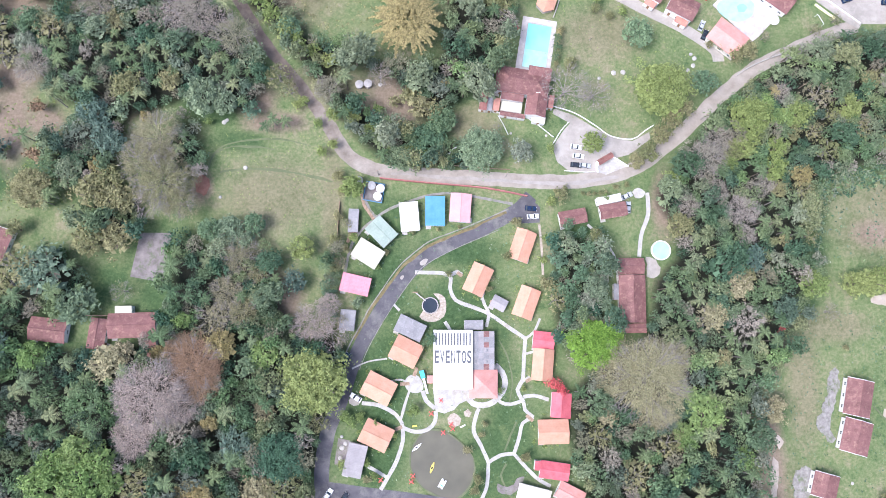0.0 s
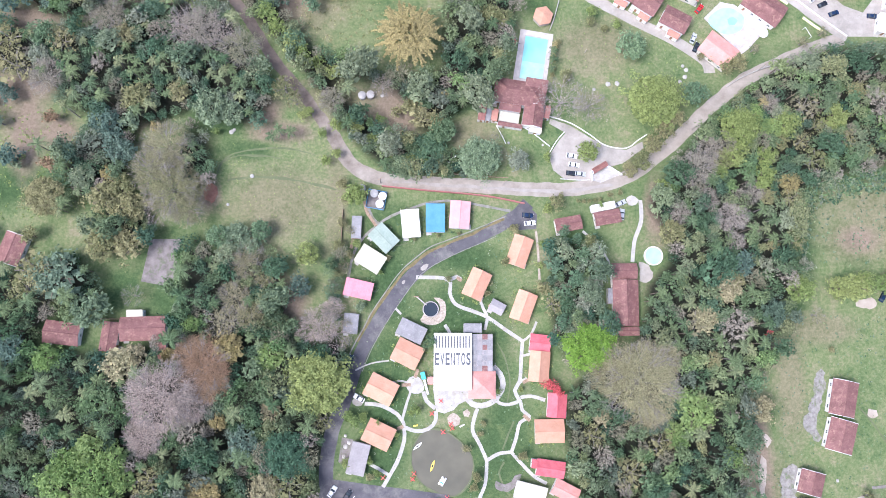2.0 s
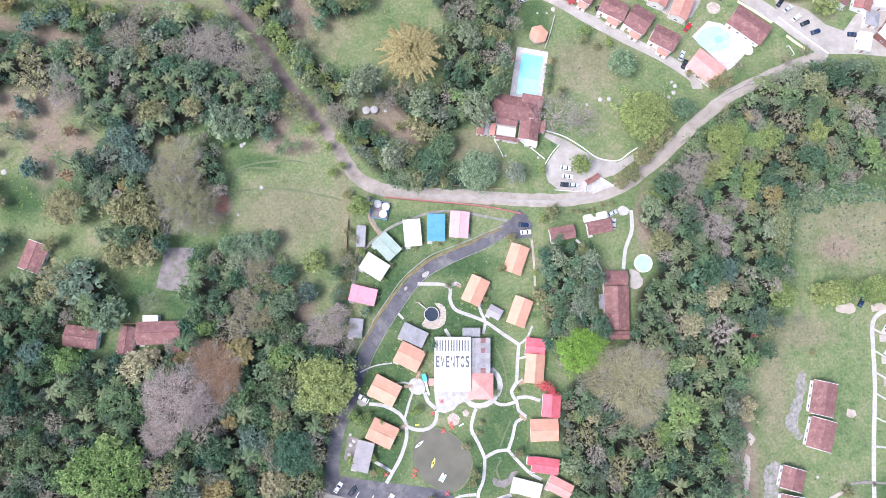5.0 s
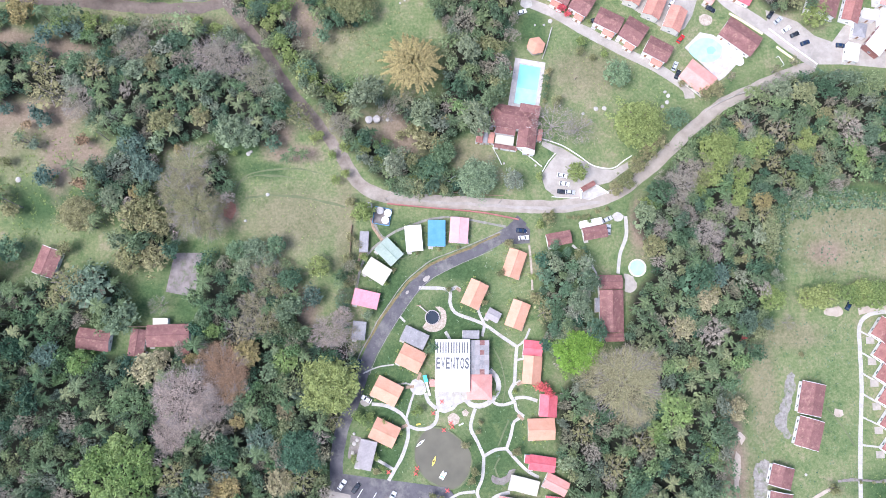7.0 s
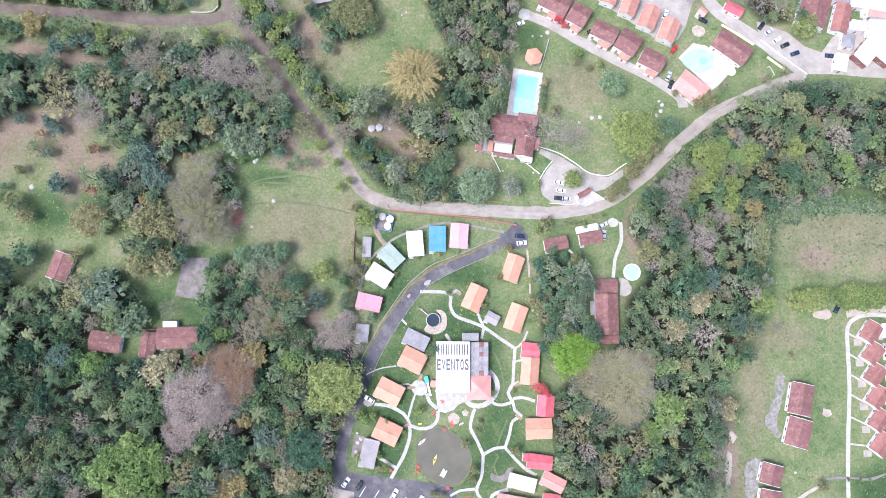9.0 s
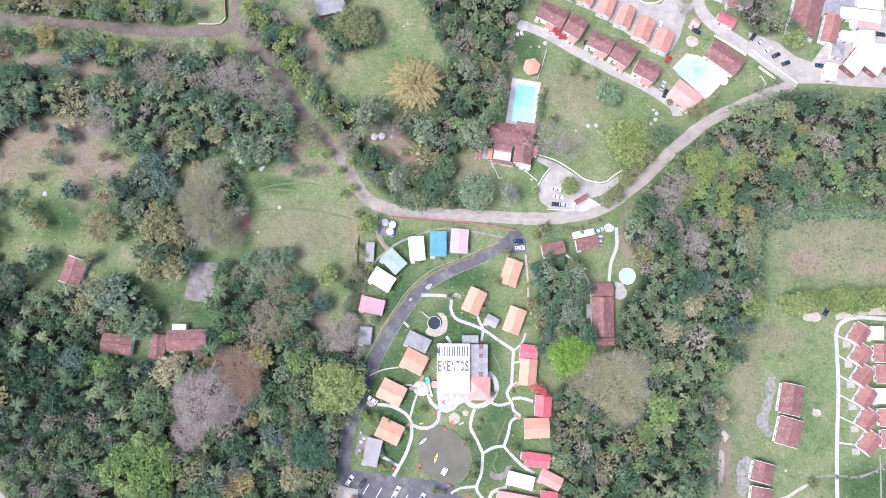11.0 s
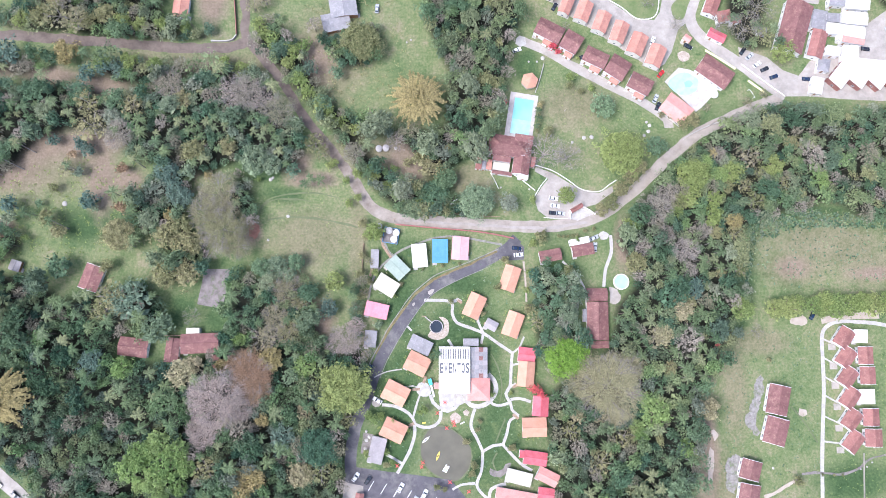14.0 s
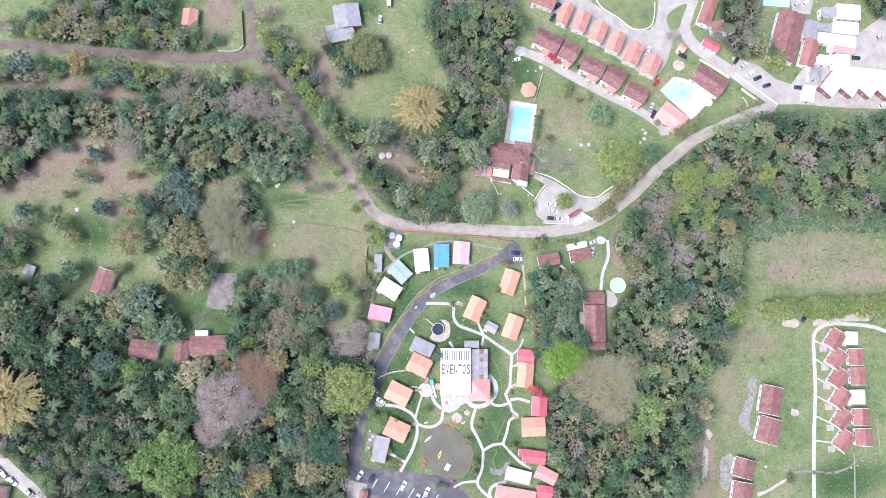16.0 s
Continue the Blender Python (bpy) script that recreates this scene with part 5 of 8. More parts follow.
for q in ((69.7, 160.2, -23.1, 5.5, 10.8), (77.3, 156.6, -20.9, 6.8, 9.9), (85.6, 151.5, -21.1, 6.8, 9.9), (93.7, 146.7, -21.2, 7.0, 10.2), (102.0, 141.1, -23.4, 7.6, 10.5), (110.4, 135.6, -22.7, 7.6, 10.4)):
    house("two-storey row house with a terracotta roof", *q, 4.5, 1.5, M_CLAY, M_PLASTER, "gable", "y", 0.45, name="row_house", category="house", group=ROWA, storeys=2)
for q in ((61.2, 146.8, -27.2, 12.8, 8.4), (71.4, 141.6, -30.4, 8.7, 9.5), (82.4, 134.3, -25.6, 11.2, 7.6), (92.6, 129.7, -32.4, 9.7, 10.1), (102.8, 122.1, -27.1, 10.8, 8.0)):
    house("two-storey row house with a brown tile roof", *q, 4.5, 1.6, M_BROWN, M_WALLWHITE, "gable", "x", 0.45, name="row_house", category="house", group=ROWB, storeys=2)
    cx, cy, rot, w, d = q
    m = pose(cx, cy, 0, 0, 0, rot) @ Vector((w * 0.18, -d / 2 - 0.9, 0))
    house("terracotta-tiled porch of a row house", m.x, m.y, rot, w * 0.45, 2.2, 2.7, 0.5, M_CLAY, M_WALLWHITE, "shed", "x", 0.2, name="porch", category="porch", group="porches of the lower row", steps=False)
house("corner house with a terracotta roof", 60.1, 167.4, -22.1, 11.2, 7.7, 4.5, 1.5, M_TERRA, M_PLASTER, "gable", "x", 0.45, name="row_house", category="house", group=ROWA, storeys=2)
house("bungalow with a salmon tile roof by the pool", 119.6, 110.7, -38.2, 13.3, 10.1, 3.3, 1.4, M_SALMON, M_PLASTER, "gable", "x", 0.5, name="bungalow", category="house")
house("clubhouse with a brown tile roof beside the pool", 138.4, 128.8, -35.6, 16.3, 10.1, 3.5, 1.7, M_BROWN, M_WALLWHITE, "gable", "x", 0.5, name="clubhouse", category="clubhouse")
house("small pink-roofed kiosk at the street corner", 126.3, 145.0, -34.5, 3.7, 3.3, 2.5, 0.7, M_SALMON, M_PLASTER, "gable", "x", 0.25, name="kiosk", category="kiosk")
TOWN = "town buildings at the upper edge"
house("village hall with a long brown tile roof", 176.7, 150.8, -17.2, 13.0, 24.8, 4.5, 2.2, M_BROWN, M_WALLWHITE, "gable", "y", 0.5, name="hall", category="hall", group=TOWN, storeys=2)
house("terracotta-roofed house beside the hall", 187.7, 142.9, -16.8, 7.4, 13.8, 3.7, 1.2, M_TERRA, M_WALLWHITE, "gable", "y", 0.4, name="house", category="house", group=TOWN)
house("grey sheet-roofed store in the village", 189.5, 155.0, -11.0, 7.0, 9.2, 3.3, 0.4, M_GREY, M_WALLWHITE, "shed", "x", 0.3, name="store", category="store", group=TOWN)
for q, m in (((208.2, 163.9, -3.4, 11.7, 7.7), M_WHITE), ((206.4, 155.8, -4.1, 12.2, 6.3), M_WHITE), ((204.5, 148.5, -6.1, 12.3, 7.2), M_WHITE), ((204.8, 144.7, -9.2, 10.6, 2.8), M_SALMON), ((195.9, 155.7, -3.1, 6.3, 4.0), M_GREY), ((195.5, 150.5, -3.8, 6.4, 5.4), M_WHITE),
             ((203.2, 138.5, -1.4, 7.8, 7.3), M_CREAM), ((198.3, 163.8, -0.6, 7.6, 4.0), M_GREY), ((194.9, 139.6, -8.3, 6.4, 4.7), M_WHITE)):
    house("whitewashed town building with a sheet roof", *q, 4.0, 0.6, m, M_WALLWHITE, "gable" if m == M_WHITE else "shed", "x", 0.3, name="town_building", category="building", group=TOWN, storeys=2)
for q in ((198.5, 128.2, 49.7, 12.4, 7.9), (207.6, 127.5, 52.0, 10.4, 7.3), (216.4, 126.9, 48.9, 9.7, 7.5), (225.8, 126.0, 48.4, 10.1, 7.8)):
    house("terraced town house with a flat white roof", *q, 4.0, 0.5, M_WHITE, M_TERRA, "shed", "x", 0.3, name="terraced_house", category="house", group="white terraced houses", storeys=2, steps=False)
house("long flat white roof over the terraced houses", 216.1, 131.4, -4.3, 33.8, 7.6, 4.5, 0.2, M_WHITE, M_WALLWHITE, "shed", "x", 0.3, name="terrace_block", category="building", group=TOWN, steps=False)
house("small white house at the parking ground", 186.8, 123.1, -11.1, 5.6, 8.0, 2.9, 0.3, M_WHITE, M_WALLWHITE, "shed", "x", 0.2, name="town_building", category="building", group=TOWN)
house("grey hip-roofed kiosk at the parking ground", 190.6, 133.0, -12.1, 5.8, 6.2, 2.9, 1.0, M_GREY, M_WALLWHITE, "hip", "x", 0.3, name="town_building", category="building", group=TOWN)
house("terracotta-roofed house beside the street", 138.8, 162.5, -21.1, 6.5, 13.2, 3.7, 1.2, M_TERRA, M_WALLWHITE, "gable", "y", 0.4, name="house", category="house", group=TOWN)
house("terracotta-roofed house under tall trees", 143.8, 155.7, 12.2, 7.1, 5.5, 3.7, 1.2, M_TERRA, M_WALLWHITE, "hip", "x", 0.4, name="house", category="house", group=TOWN)
house("small terracotta hut under tall trees", 149.4, 154.5, -2.5, 4.7, 3.4, 2.9, 0.9, M_TERRA, M_WALLWHITE, "gable", "x", 0.4, name="house", category="house", group=TOWN)
house("bright red roofed snack bar by the street", 140.2, 146.5, -26.5, 8.5, 4.8, 2.9, 0.7, M_RED, M_WALLWHITE, "gable", "x", 0.3, name="snack_bar", category="building", group=TOWN)
house("small grey-blue roofed shelter by a fence", 162.2, 149.2, -6.7, 4.4, 3.8, 2.4, 0.3, M_GREY, M_WALLWHITE, "shed", "x", 0.2, name="shed", category="shed", steps=False)
house("brown-roofed house at the street corner", -179.8, -60.1, -7.0, 6.7, 8.6, 3.3, 1.4, M_BROWN, M_PLASTER, "gable", "y", 0.4, name="house", category="house")
# western gardens
WEST = "brown-roofed houses in the western gardens"
house("house with a weathered brown tile roof", -140.1, 32.4, -19.1, 8.4, 11.0, 3.1, 1.4, M_BROWN, M_WALLWHITE, "gable", "y", 0.4, name="house", category="house", group=WEST, trim=M_WHITEPAINT)
house("house with a red-brown tile roof among trees", -120.9, 2.5, -7.0, 12.5, 8.1, 3.1, 1.5, M_BROWN, M_WALLWHITE, "gable", "x", 0.4, name="house", category="house", group=WEST)
house("farmhouse with a red-brown tile roof", -92.8, 4.1, 2.0, 16.3, 8.6, 3.1, 1.5, M_BROWN, M_WALLWHITE, "gable", "x", 0.4, name="farmhouse", category="house", group=WEST)
house("red-brown tiled wing of the farmhouse", -104.5, 1.3, -6.4, 6.0, 10.5, 3.0, 1.1, M_BROWN, M_WALLWHITE, "gable", "y", 0.4, name="farmhouse_wing", category="house", group=WEST)
house("low outbuilding with a red-brown roof", -86.4, -3.7, 3.3, 3.7, 5.8, 2.5, 0.6, M_TERRA, M_PLASTER, "shed", "x", 0.3, name="outbuilding", category="outbuilding")
house("white chimney room behind the farmhouse", -96.1, 9.5, 0.6, 5.7, 2.5, 2.9, 0.3, M_CREAM, M_WALLWHITE, "shed", "x", 0.1, name="annex", category="annex", steps=False)
house("small grey shed on the western lawn", -173.2, 37.6, -17.6, 4.8, 4.6, 2.3, 0.6, M_LILAC, M_WOODWALL, "gable", "y", 0.2, name="shed", category="shed")
house("house with a pale orange roof behind hedges", -106.8, 155.4, -5.1, 7.1, 9.8, 3.1, 1.1, M_CLAY, M_WALLWHITE, "gable", "y", 0.4, name="house", category="house")
house("old barn with a weathered grey sheet roof", -33.7, 157.8, 9.0, 12.4, 11.5, 3.5, 1.3, M_GREY, M_WOODWALL, "gable", "y", 0.3, name="barn", category="barn")
house("lean-to of the old barn, patched grey sheets", -36.7, 149.9, 13.2, 12.8, 8.3, 2.9, 0.7, M_GREY, M_WOODWALL, "shed", "x", 0.2, name="barn_annex", category="barn", steps=False)
house("white hut at the field's upper edge", -14.1, 166.3, 1.7, 2.0, 5.1, 2.4, 0.3, M_CREAM, M_WALLWHITE, "shed", "x", 0.1, name="shed", category="shed", steps=False)
# eastern farm and cabins
FARM = "brown-roofed farm barns on the meadow"
for q in ((160.4, -21.0, -12.3, 9.8, 12.8), (158.7, -34.5, -16.0, 10.2, 11.6), (146.5, -51.0, -15.7, 9.1, 8.3), (145.5, -61.4, -10.5, 9.1, 8.7)):
    house("long barn with a brown tile roof", *q, 3.3, 1.4, M_BROWN, M_WALLWHITE, "gable", "y", 0.45, name="barn", category="barn", group=FARM, trim=M_WHITEPAINT)
FRONT, BACK = "red-roofed cabins along the walkway", "red-roofed cabins behind the walkway"
for q in ((192.2, 6.2, -35.7, 7.4, 8.9), (192.5, -2.5, -36.9, 7.3, 8.8), (192.8, -11.2, -36.9, 7.3, 8.7), (193.2, -20.4, -36.6, 7.3, 9.0), (193.4, -29.8, -36.6, 7.3, 8.9), (193.6, -39.4, -38.8, 7.3, 9.1)):
    house("gabled cabin with a dull red tile roof", *q, 2.8, 1.5, M_TERRA, M_WALLWHITE, "gable", "y", 0.4, group=FRONT, trim=M_WHITEPAINT)
    cx, cy, rot, w, d = q
    p = pose(cx, cy, 0, 0, 0, rot) @ Vector((-w * 0.15, -d / 2 - 1.4, 0))
    tagged(part("porch_slab", Shape().chamfer_box(p.x - 1.7, p.y - 1.4, -0.1, p.x + 1.7, p.y + 1.4, 0.22, 0.04), M_PAVE), "worn pale concrete porch before a cabin", "porch", "porches of the walkway cabins")
for q in ((201.7, -1.7, -0.5, 7.0, 7.7), (202.1, -10.5, -0.5, 7.2, 7.6), (202.4, -28.8, -0.5, 7.5, 7.6), (203.0, -37.8, -1.5, 7.9, 7.7)):
    house("cabin with a red tile roof and white front", *q, 2.7, 1.1, M_TERRA, M_WALLWHITE, "gable", "y", 0.35, group=BACK, trim=M_WHITEPAINT)
for q in ((200.0, 6.9, -1.9, 6.1, 6.0), (201.1, -19.8, 0.2, 7.1, 6.6)):
    house("cabin with a flat white roof", *q, 2.7, 0.3, M_WHITE, M_WALLWHITE, "shed", "x", 0.3, group="white-roofed cabins behind the walkway")


def gazebo(cx, cy, r):
    g = tagged(base("gazebo", cx, cy, 12), "open hexagonal gazebo with an orange roof", "gazebo")
    part("floor_slab", Shape().lathe([(r * 0.9, -0.1), (r * 0.9, 0.15)], n=6), M_PAVE, g)
    for i in range(6):
        a, b = math.pi * i / 3, math.pi * (i + 1) / 3
        part("post", Shape().tube((0.82 * r * math.cos(a), 0.82 * r * math.sin(a), 0.15), (0.82 * r * math.cos(a), 0.82 * r * math.sin(a), 2.5), 0.09, 0.09), M_WOOD, g)
        part("roof", slope((r * math.cos(a), r * math.sin(a), 2.5), (r * math.cos(b), r * math.sin(b), 2.5), (0.1 * math.cos(b), 0.1 * math.sin(b), 4.2), (0.1 * math.cos(a), 0.1 * math.sin(a), 4.2)), M_ORANGE, g)
    part("finial", Shape().lathe([(0.15, 4.1), (0.2, 4.25), (0.03, 4.5)], n=8), M_ORANGE, g)


gazebo(52.0, 123.5, 4.0)


def lap_pool(cx, cy, rot, w, d):
    """A swimming pool set in a raised tiled deck."""
    p = tagged(base("swimming_pool", cx, cy, rot), "rectangular turquoise swimming pool in a pale deck", "swimming pool")
    X, Y = w / 2, d / 2
    a, b, c, e = -X + 2.3, X - 1.7, -Y + 1.6, Y - 2.4
    sh = Shape()
    sh.box(-X, -Y, -0.2, a, Y, 0.3), sh.box(b, -Y, -0.2, X, Y, 0.3), sh.box(a, -Y, -0.2, b, c, 0.3), sh.box(a, e, -0.2, b, Y, 0.3)
    part("deck", sh, M_DECK, p)
    cop = Shape()
    cop.box(a - 0.3, c - 0.3, 0.3, b + 0.3, c, 0.36), cop.box(a - 0.3, e, 0.3, b + 0.3, e + 0.3, 0.36), cop.box(a - 0.3, c, 0.3, a, e, 0.36), cop.box(b, c, 0.3, b + 0.3, e, 0.36)
    part("coping", cop, M_CONCRETE, p)
    part("water", Shape().box(a, c + 7.0, -0.2, b, e, 0.18), M_POOL, p)
    part("shallow_water", Shape().box(a, c, -0.2, b, c + 7.0, 0.185), M_SHALLOW, p, "pale shallow end of the pool")


lap_pool(48.3, 107.6, -9.0, 12.8, 21.0)


def round_basin(label, name, cx, cy, r, h, water, rim, category):
    b = tagged(base(name, cx, cy), label, category)
    part("rim", Shape().lathe([(r + 0.35, -0.1), (r + 0.35, h), (r, h), (r, h - 0.3)], n=40), rim, b)
    part("water", Shape().lathe([(r, h - 0.32), (r, h - 0.22)], n=40), water, b)
    return b


round_basin("round above-ground pool with bright water", "round_pool", 92.4, 31.3, 3.2, 0.9, M_SHALLOW, M_WHITEPAINT, "swimming pool")
chute = round_basin("round dark water tank with a wooden chute", "water_tank", 9.2, 11.2, 2.6, 1.0, M_DARKWATER, M_GREYCON, "water tank")
part("chute", Shape().tube((-5.2, 4.6, 1.0), (-1.6, 1.6, 1.3), 0.22, 0.18), M_FIBRE, chute)
part("chute_post", Shape().tube((-5.2, 4.6, 0), (-5.2, 4.6, 1.2), 0.12, 0.12), M_WOOD, chute)
part("crossbar", Shape().box(-6.2, 4.4, 1.1, -4.4, 4.8, 1.3), M_WOOD, chute)


def water_tank(label, x, y, r, h, mat):
    t = tagged(base("storage_tank", x, y), label, "water tank", "storage tanks")
    part("body", Shape().lathe([(r * 0.92, 0), (r, h * 0.9), (r * 1.04, h * 0.9), (r * 1.04, h)], n=28), mat, t, smooth=False)
    part("lid", Shape().lathe([(r * 1.0, h + 0.002), (r * 0.85, h + 0.12), (r * 0.25, h + 0.3), (r * 0.22, h + 0.38)], n=28), mat, t)


tk = tagged(base("tank_enclosure", -11.0, 51.7, -10), "blue-railed enclosure round water tanks", "enclosure")
part("slab", Shape().box(-3.3, -3.4, -0.1, 3.3, 3.4, 0.25), M_OLDCON, tk)
for s in (-1, 1):
    part("rail", Shape().box(-3.4, s * 3.4 - 0.08, 0.25, 3.4, s * 3.4 + 0.08, 1.1), M_BLUEPAINT, tk)
    part("rail", Shape().box(s * 3.4 - 0.08, -3.3, 0.25, s * 3.4 + 0.08, 3.3, 1.1), M_BLUEPAINT, tk)
for lab, p, m in (("white plastic water storage tank", (-8.7, 52.8), M_WHITEPAINT), ("white plastic water storage tank", (-9.7, 49.9), M_WHITEPAINT), ("grey fibre water storage tank", (-11.8, 53.8), M_FIBRE), ("grey fibre water storage tank", (-16.4, 55.6), M_FIBRE),
                  ("grey fibre water storage tank in a garden", (-16.7, 91.1), M_FIBRE), ("grey fibre water storage tank in a garden", (-13.6, 91.4), M_FIBRE)):
    water_tank(lab, *p, 1.45, 2.2, m)
for p in ([(-14.6, 47.1), (-12.8, 44.5), (-11.0, 41.9)], [(-15.5, 51.3), (-14.6, 47.1)], [(-19.2, 36.7), (-20.2, 33.5)]):
    ribbon("timber_walkway", "weathered timber stair beside the tanks", "walkway", p, 1.1, M_WOOD, top=0.4, kind="")
for pts, m, lab, w, hh in (([(-9.0, 56.8), (5.3, 55.5), (28.9, 53.5), (44.1, 50.7)], M_REDPAINT, "long red painted boundary wall", 0.38, 1.5), ([(70.1, 59.6), (69.6, 63.3)], M_WHITEPAINT, "white gate wall", 0.35, 1.4), ([(75.5, 65.5), (77.6, 64.4), (81.3, 62.0)], M_WHITEPAINT, "white curved gate wall", 0.35, 1.4), ([(-93.4, 140.7), (-87.6, 140.6), (-83.7, 141.4), (-82.0, 143.7)], M_CONCRETE, "pale concrete garden wall at the corner", 0.4, 1.5),
                            ([(32.2, 81.8), (43.6, 80.3), (54.1, 72.8)], M_WHITEPAINT, "low white garden fence below the villa", 0.2, 0.7), ([(33.8, 80.7), (35.6, 77.5), (37.5, 73.5)], M_WHITEPAINT, "low white garden fence", 0.15, 0.6), ([(38.1, 60.5), (28.9, 60.9), (15.8, 61.9)], M_WOOD, "low timber fence beside the dirt road", 0.15, 0.8), ([(57.9, 60.3), (65.9, 59.8), (69.0, 60.1)], M_WHITEPAINT, "low white fence at the forecourt", 0.15, 0.8),
                            ([(-23.2, 48.1), (-23.6, 40.3), (-23.8, 32.5)], M_WOOD, "weathered boundary fence of the field", 0.15, 1.2), ([(59.1, 132.4), (56.8, 124.1), (54.8, 118.5)], M_CONCRETE, "low pale garden wall beside the pool", 0.3, 0.8), ([(-82.0, 143.7), (-82.7, 152.5), (-83.5, 160.9)], M_TERRA, "red-brown garden wall beside the lane", 0.3, 1.8),
                            ([(-113.5, 7.5), (-101.0, 7.5)], M_WOOD, "timber fence between the houses", 0.2, 1.5), ([(123.3, 97.2), (127.5, 100.0), (134.5, 103.4), (140.6, 105.7)], M_CONCRETE, "pale retaining wall beside the road", 0.3, 1.0), ([(48.4, 40.5), (49.1, 32.6), (49.5, 22.2)], M_STONE, "narrow stone drain wall along the woods", 0.8, 0.3), ([(152.3, 133.7), (163.0, 125.4), (172.4, 118.5)], M_WHITEPAINT, "white railing along the parking ground", 0.2, 0.9)):
    ribbon("boundary_wall" if m != M_WOOD else "fence", lab, "wall" if m != M_WOOD else "fence", pts, w, m, top=hh, kind="")
for pts in ([(199.4, -44.7), (198.2, -67.2)], [(211.0, -29.6), (211.3, -44.8)]):
    ribbon("fence", "thin pale wire fence across the lawn", "fence", pts, 0.15, M_PAVE, top=0.9, kind="")


# ---------------------------------------------------------------- cars
CARS = {}


def car(x, y, rot, paint="white", label="", z=0.05):
    if paint not in CARS:
        c = base("car", 0, 0)
        prof = [(-2.1, 0.35), (-2.12, 0.75), (-2.0, 0.95), (-1.0, 1.0), (0.9, 0.98), (1.85, 0.86), (2.1, 0.65), (2.12, 0.35)]
        part("body", Shape().stack([[(px, -0.78, z) for px, z in prof], [(px, -0.86, 0.35 + (z - 0.35) * 0.9) for px, z in prof], [(px, 0.86, 0.35 + (z - 0.35) * 0.9) for px, z in prof], [(px, 0.78, z) for px, z in prof]]), PAINT[paint], c)
        part("cabin_glass", Shape().stack([[(-1.75, -0.76, 0.93), (0.85, -0.76, 0.93), (0.85, 0.76, 0.93), (-1.75, 0.76, 0.93)], [(-1.25, -0.62, 1.42), (0.2, -0.62, 1.42), (0.2, 0.62, 1.42), (-1.25, 0.62, 1.42)]]), M_GLASS, c)
        part("roof_panel", Shape().chamfer_box(-1.3, -0.64, 1.41, 0.22, 0.64, 1.49, 0.04), PAINT[paint], c)
        for s in (-1, 1):
            part("headlight", Shape().box(2.02, s * 0.6 - 0.15, 0.6, 2.14, s * 0.6 + 0.15, 0.74), M_WHITEPAINT, c)
            part("mirror", Shape().box(0.55, s * 0.95 - 0.1, 0.95, 0.7, s * 0.95 + 0.1, 1.08), PAINT[paint], c)
            for wx in (-1.3, 1.35):
                wh = part("wheel", Shape().tube((wx, s * 0.68, 0.32), (wx, s * 0.88, 0.32), 0.32, 0.32, 16), M_RUBBER, c)
                part("rim", Shape().tube((wx, s * 0.87, 0.32), (wx, s * 0.895, 0.32), 0.2, 0.18, 10), M_CHROME, wh)
        c.matrix_basis = pose(x, y, z, 0, 0, rot)
        CARS[paint] = c
    else:
        c = copy_thing(CARS[paint], pose(x, y, z, 0, 0, rot))
    tagged(c, label or paint + " parked car with dark windows", "car", "parked cars")


for x, y, rot, paint in ((45.3, 46.2, -5, "blue"), (46.1, 43.3, 5, "white"), (-16.4, -20.6, 150, "white"), (-19.8, -7.3, 70, "blue"), (-25.4, -53.0, 55, "white"), (-20.1, -54.3, 55, "black"), (-6.1, -57.6, 60, "white"), (4.2, -60.4, 62, "white"), (-0.1, -63.2, 62, "silver"),
                         (62.3, 69.1, -10, "white"), (63.1, 65.7, -8, "white"), (62.2, 62.4, -5, "black"), (65.4, 62.2, -5, "silver"), (80.5, 51.1, 25, "silver"), (80.9, 46.9, 85, "silver"), (46.5, 138.7, 20, "white"), (77.9, 136.0, 15, "black"), (66.8, 165.8, 40, "black"), (64.5, 160.1, 60, "black"),
                         (110.9, 116.4, 65, "silver"), (111.9, 112.8, 65, "black"), (110.5, 144.4, 70, "white"), (113.8, 128.4, 50, "red"), (127.2, 141.8, -28, "black"), (153.2, 140.0, 55, "black"), (156.4, 137.5, 40, "silver")):
    car(x, y, rot, paint)
for x, y, rot, paint in ((159.8, 133.6, 35, "white"), (163.3, 131.3, 25, "black"), (167.6, 127.7, 20, "blue"), (183.1, 126.8, -5, "blue"), (212.6, 142.0, -5, "black"), (224.9, 152.8, 20, "silver"), (184.4, 169.1, 40, "silver"), (188.9, 169.7, 40, "white"), (223.9, 118.9, 30, "white"), (-18.2, 157.5, 85, "silver"), (-180.9, -49.7, -50, "white"), (-178.4, -52.2, -50, "silver"), (-175.3, -54.3, -45, "white"), (-167.6, -59.2, -45, "black")):
    car(x, y, rot, paint)


car(179.5, 16.3, 60, "blue", z=0.0)


# ---------------------------------------------------------------- small things on the lawns
def kayak(x, y, rot, mat, label):
    k = tagged(base("kayak", x, y, rot, -0.05), label, "kayak", "boats on the pond")
    rings = []
    for i in range(9):
        t = -1 + i / 4
        b = 0.48 * (1 - t * t) + 0.02
        rings.append([(2.1 * t, -b, 0.28 + 0.08 * t * t), (2.1 * t, -b * 0.6, 0.0), (2.1 * t, b * 0.6, 0.0), (2.1 * t, b, 0.28 + 0.08 * t * t)])
    part("hull", Shape().stack(rings), mat, k)
    part("seat", Shape().chamfer_box(-0.5, -0.25, 0.27, 0.4, 0.25, 0.34, 0.03), M_RUBBER, k)


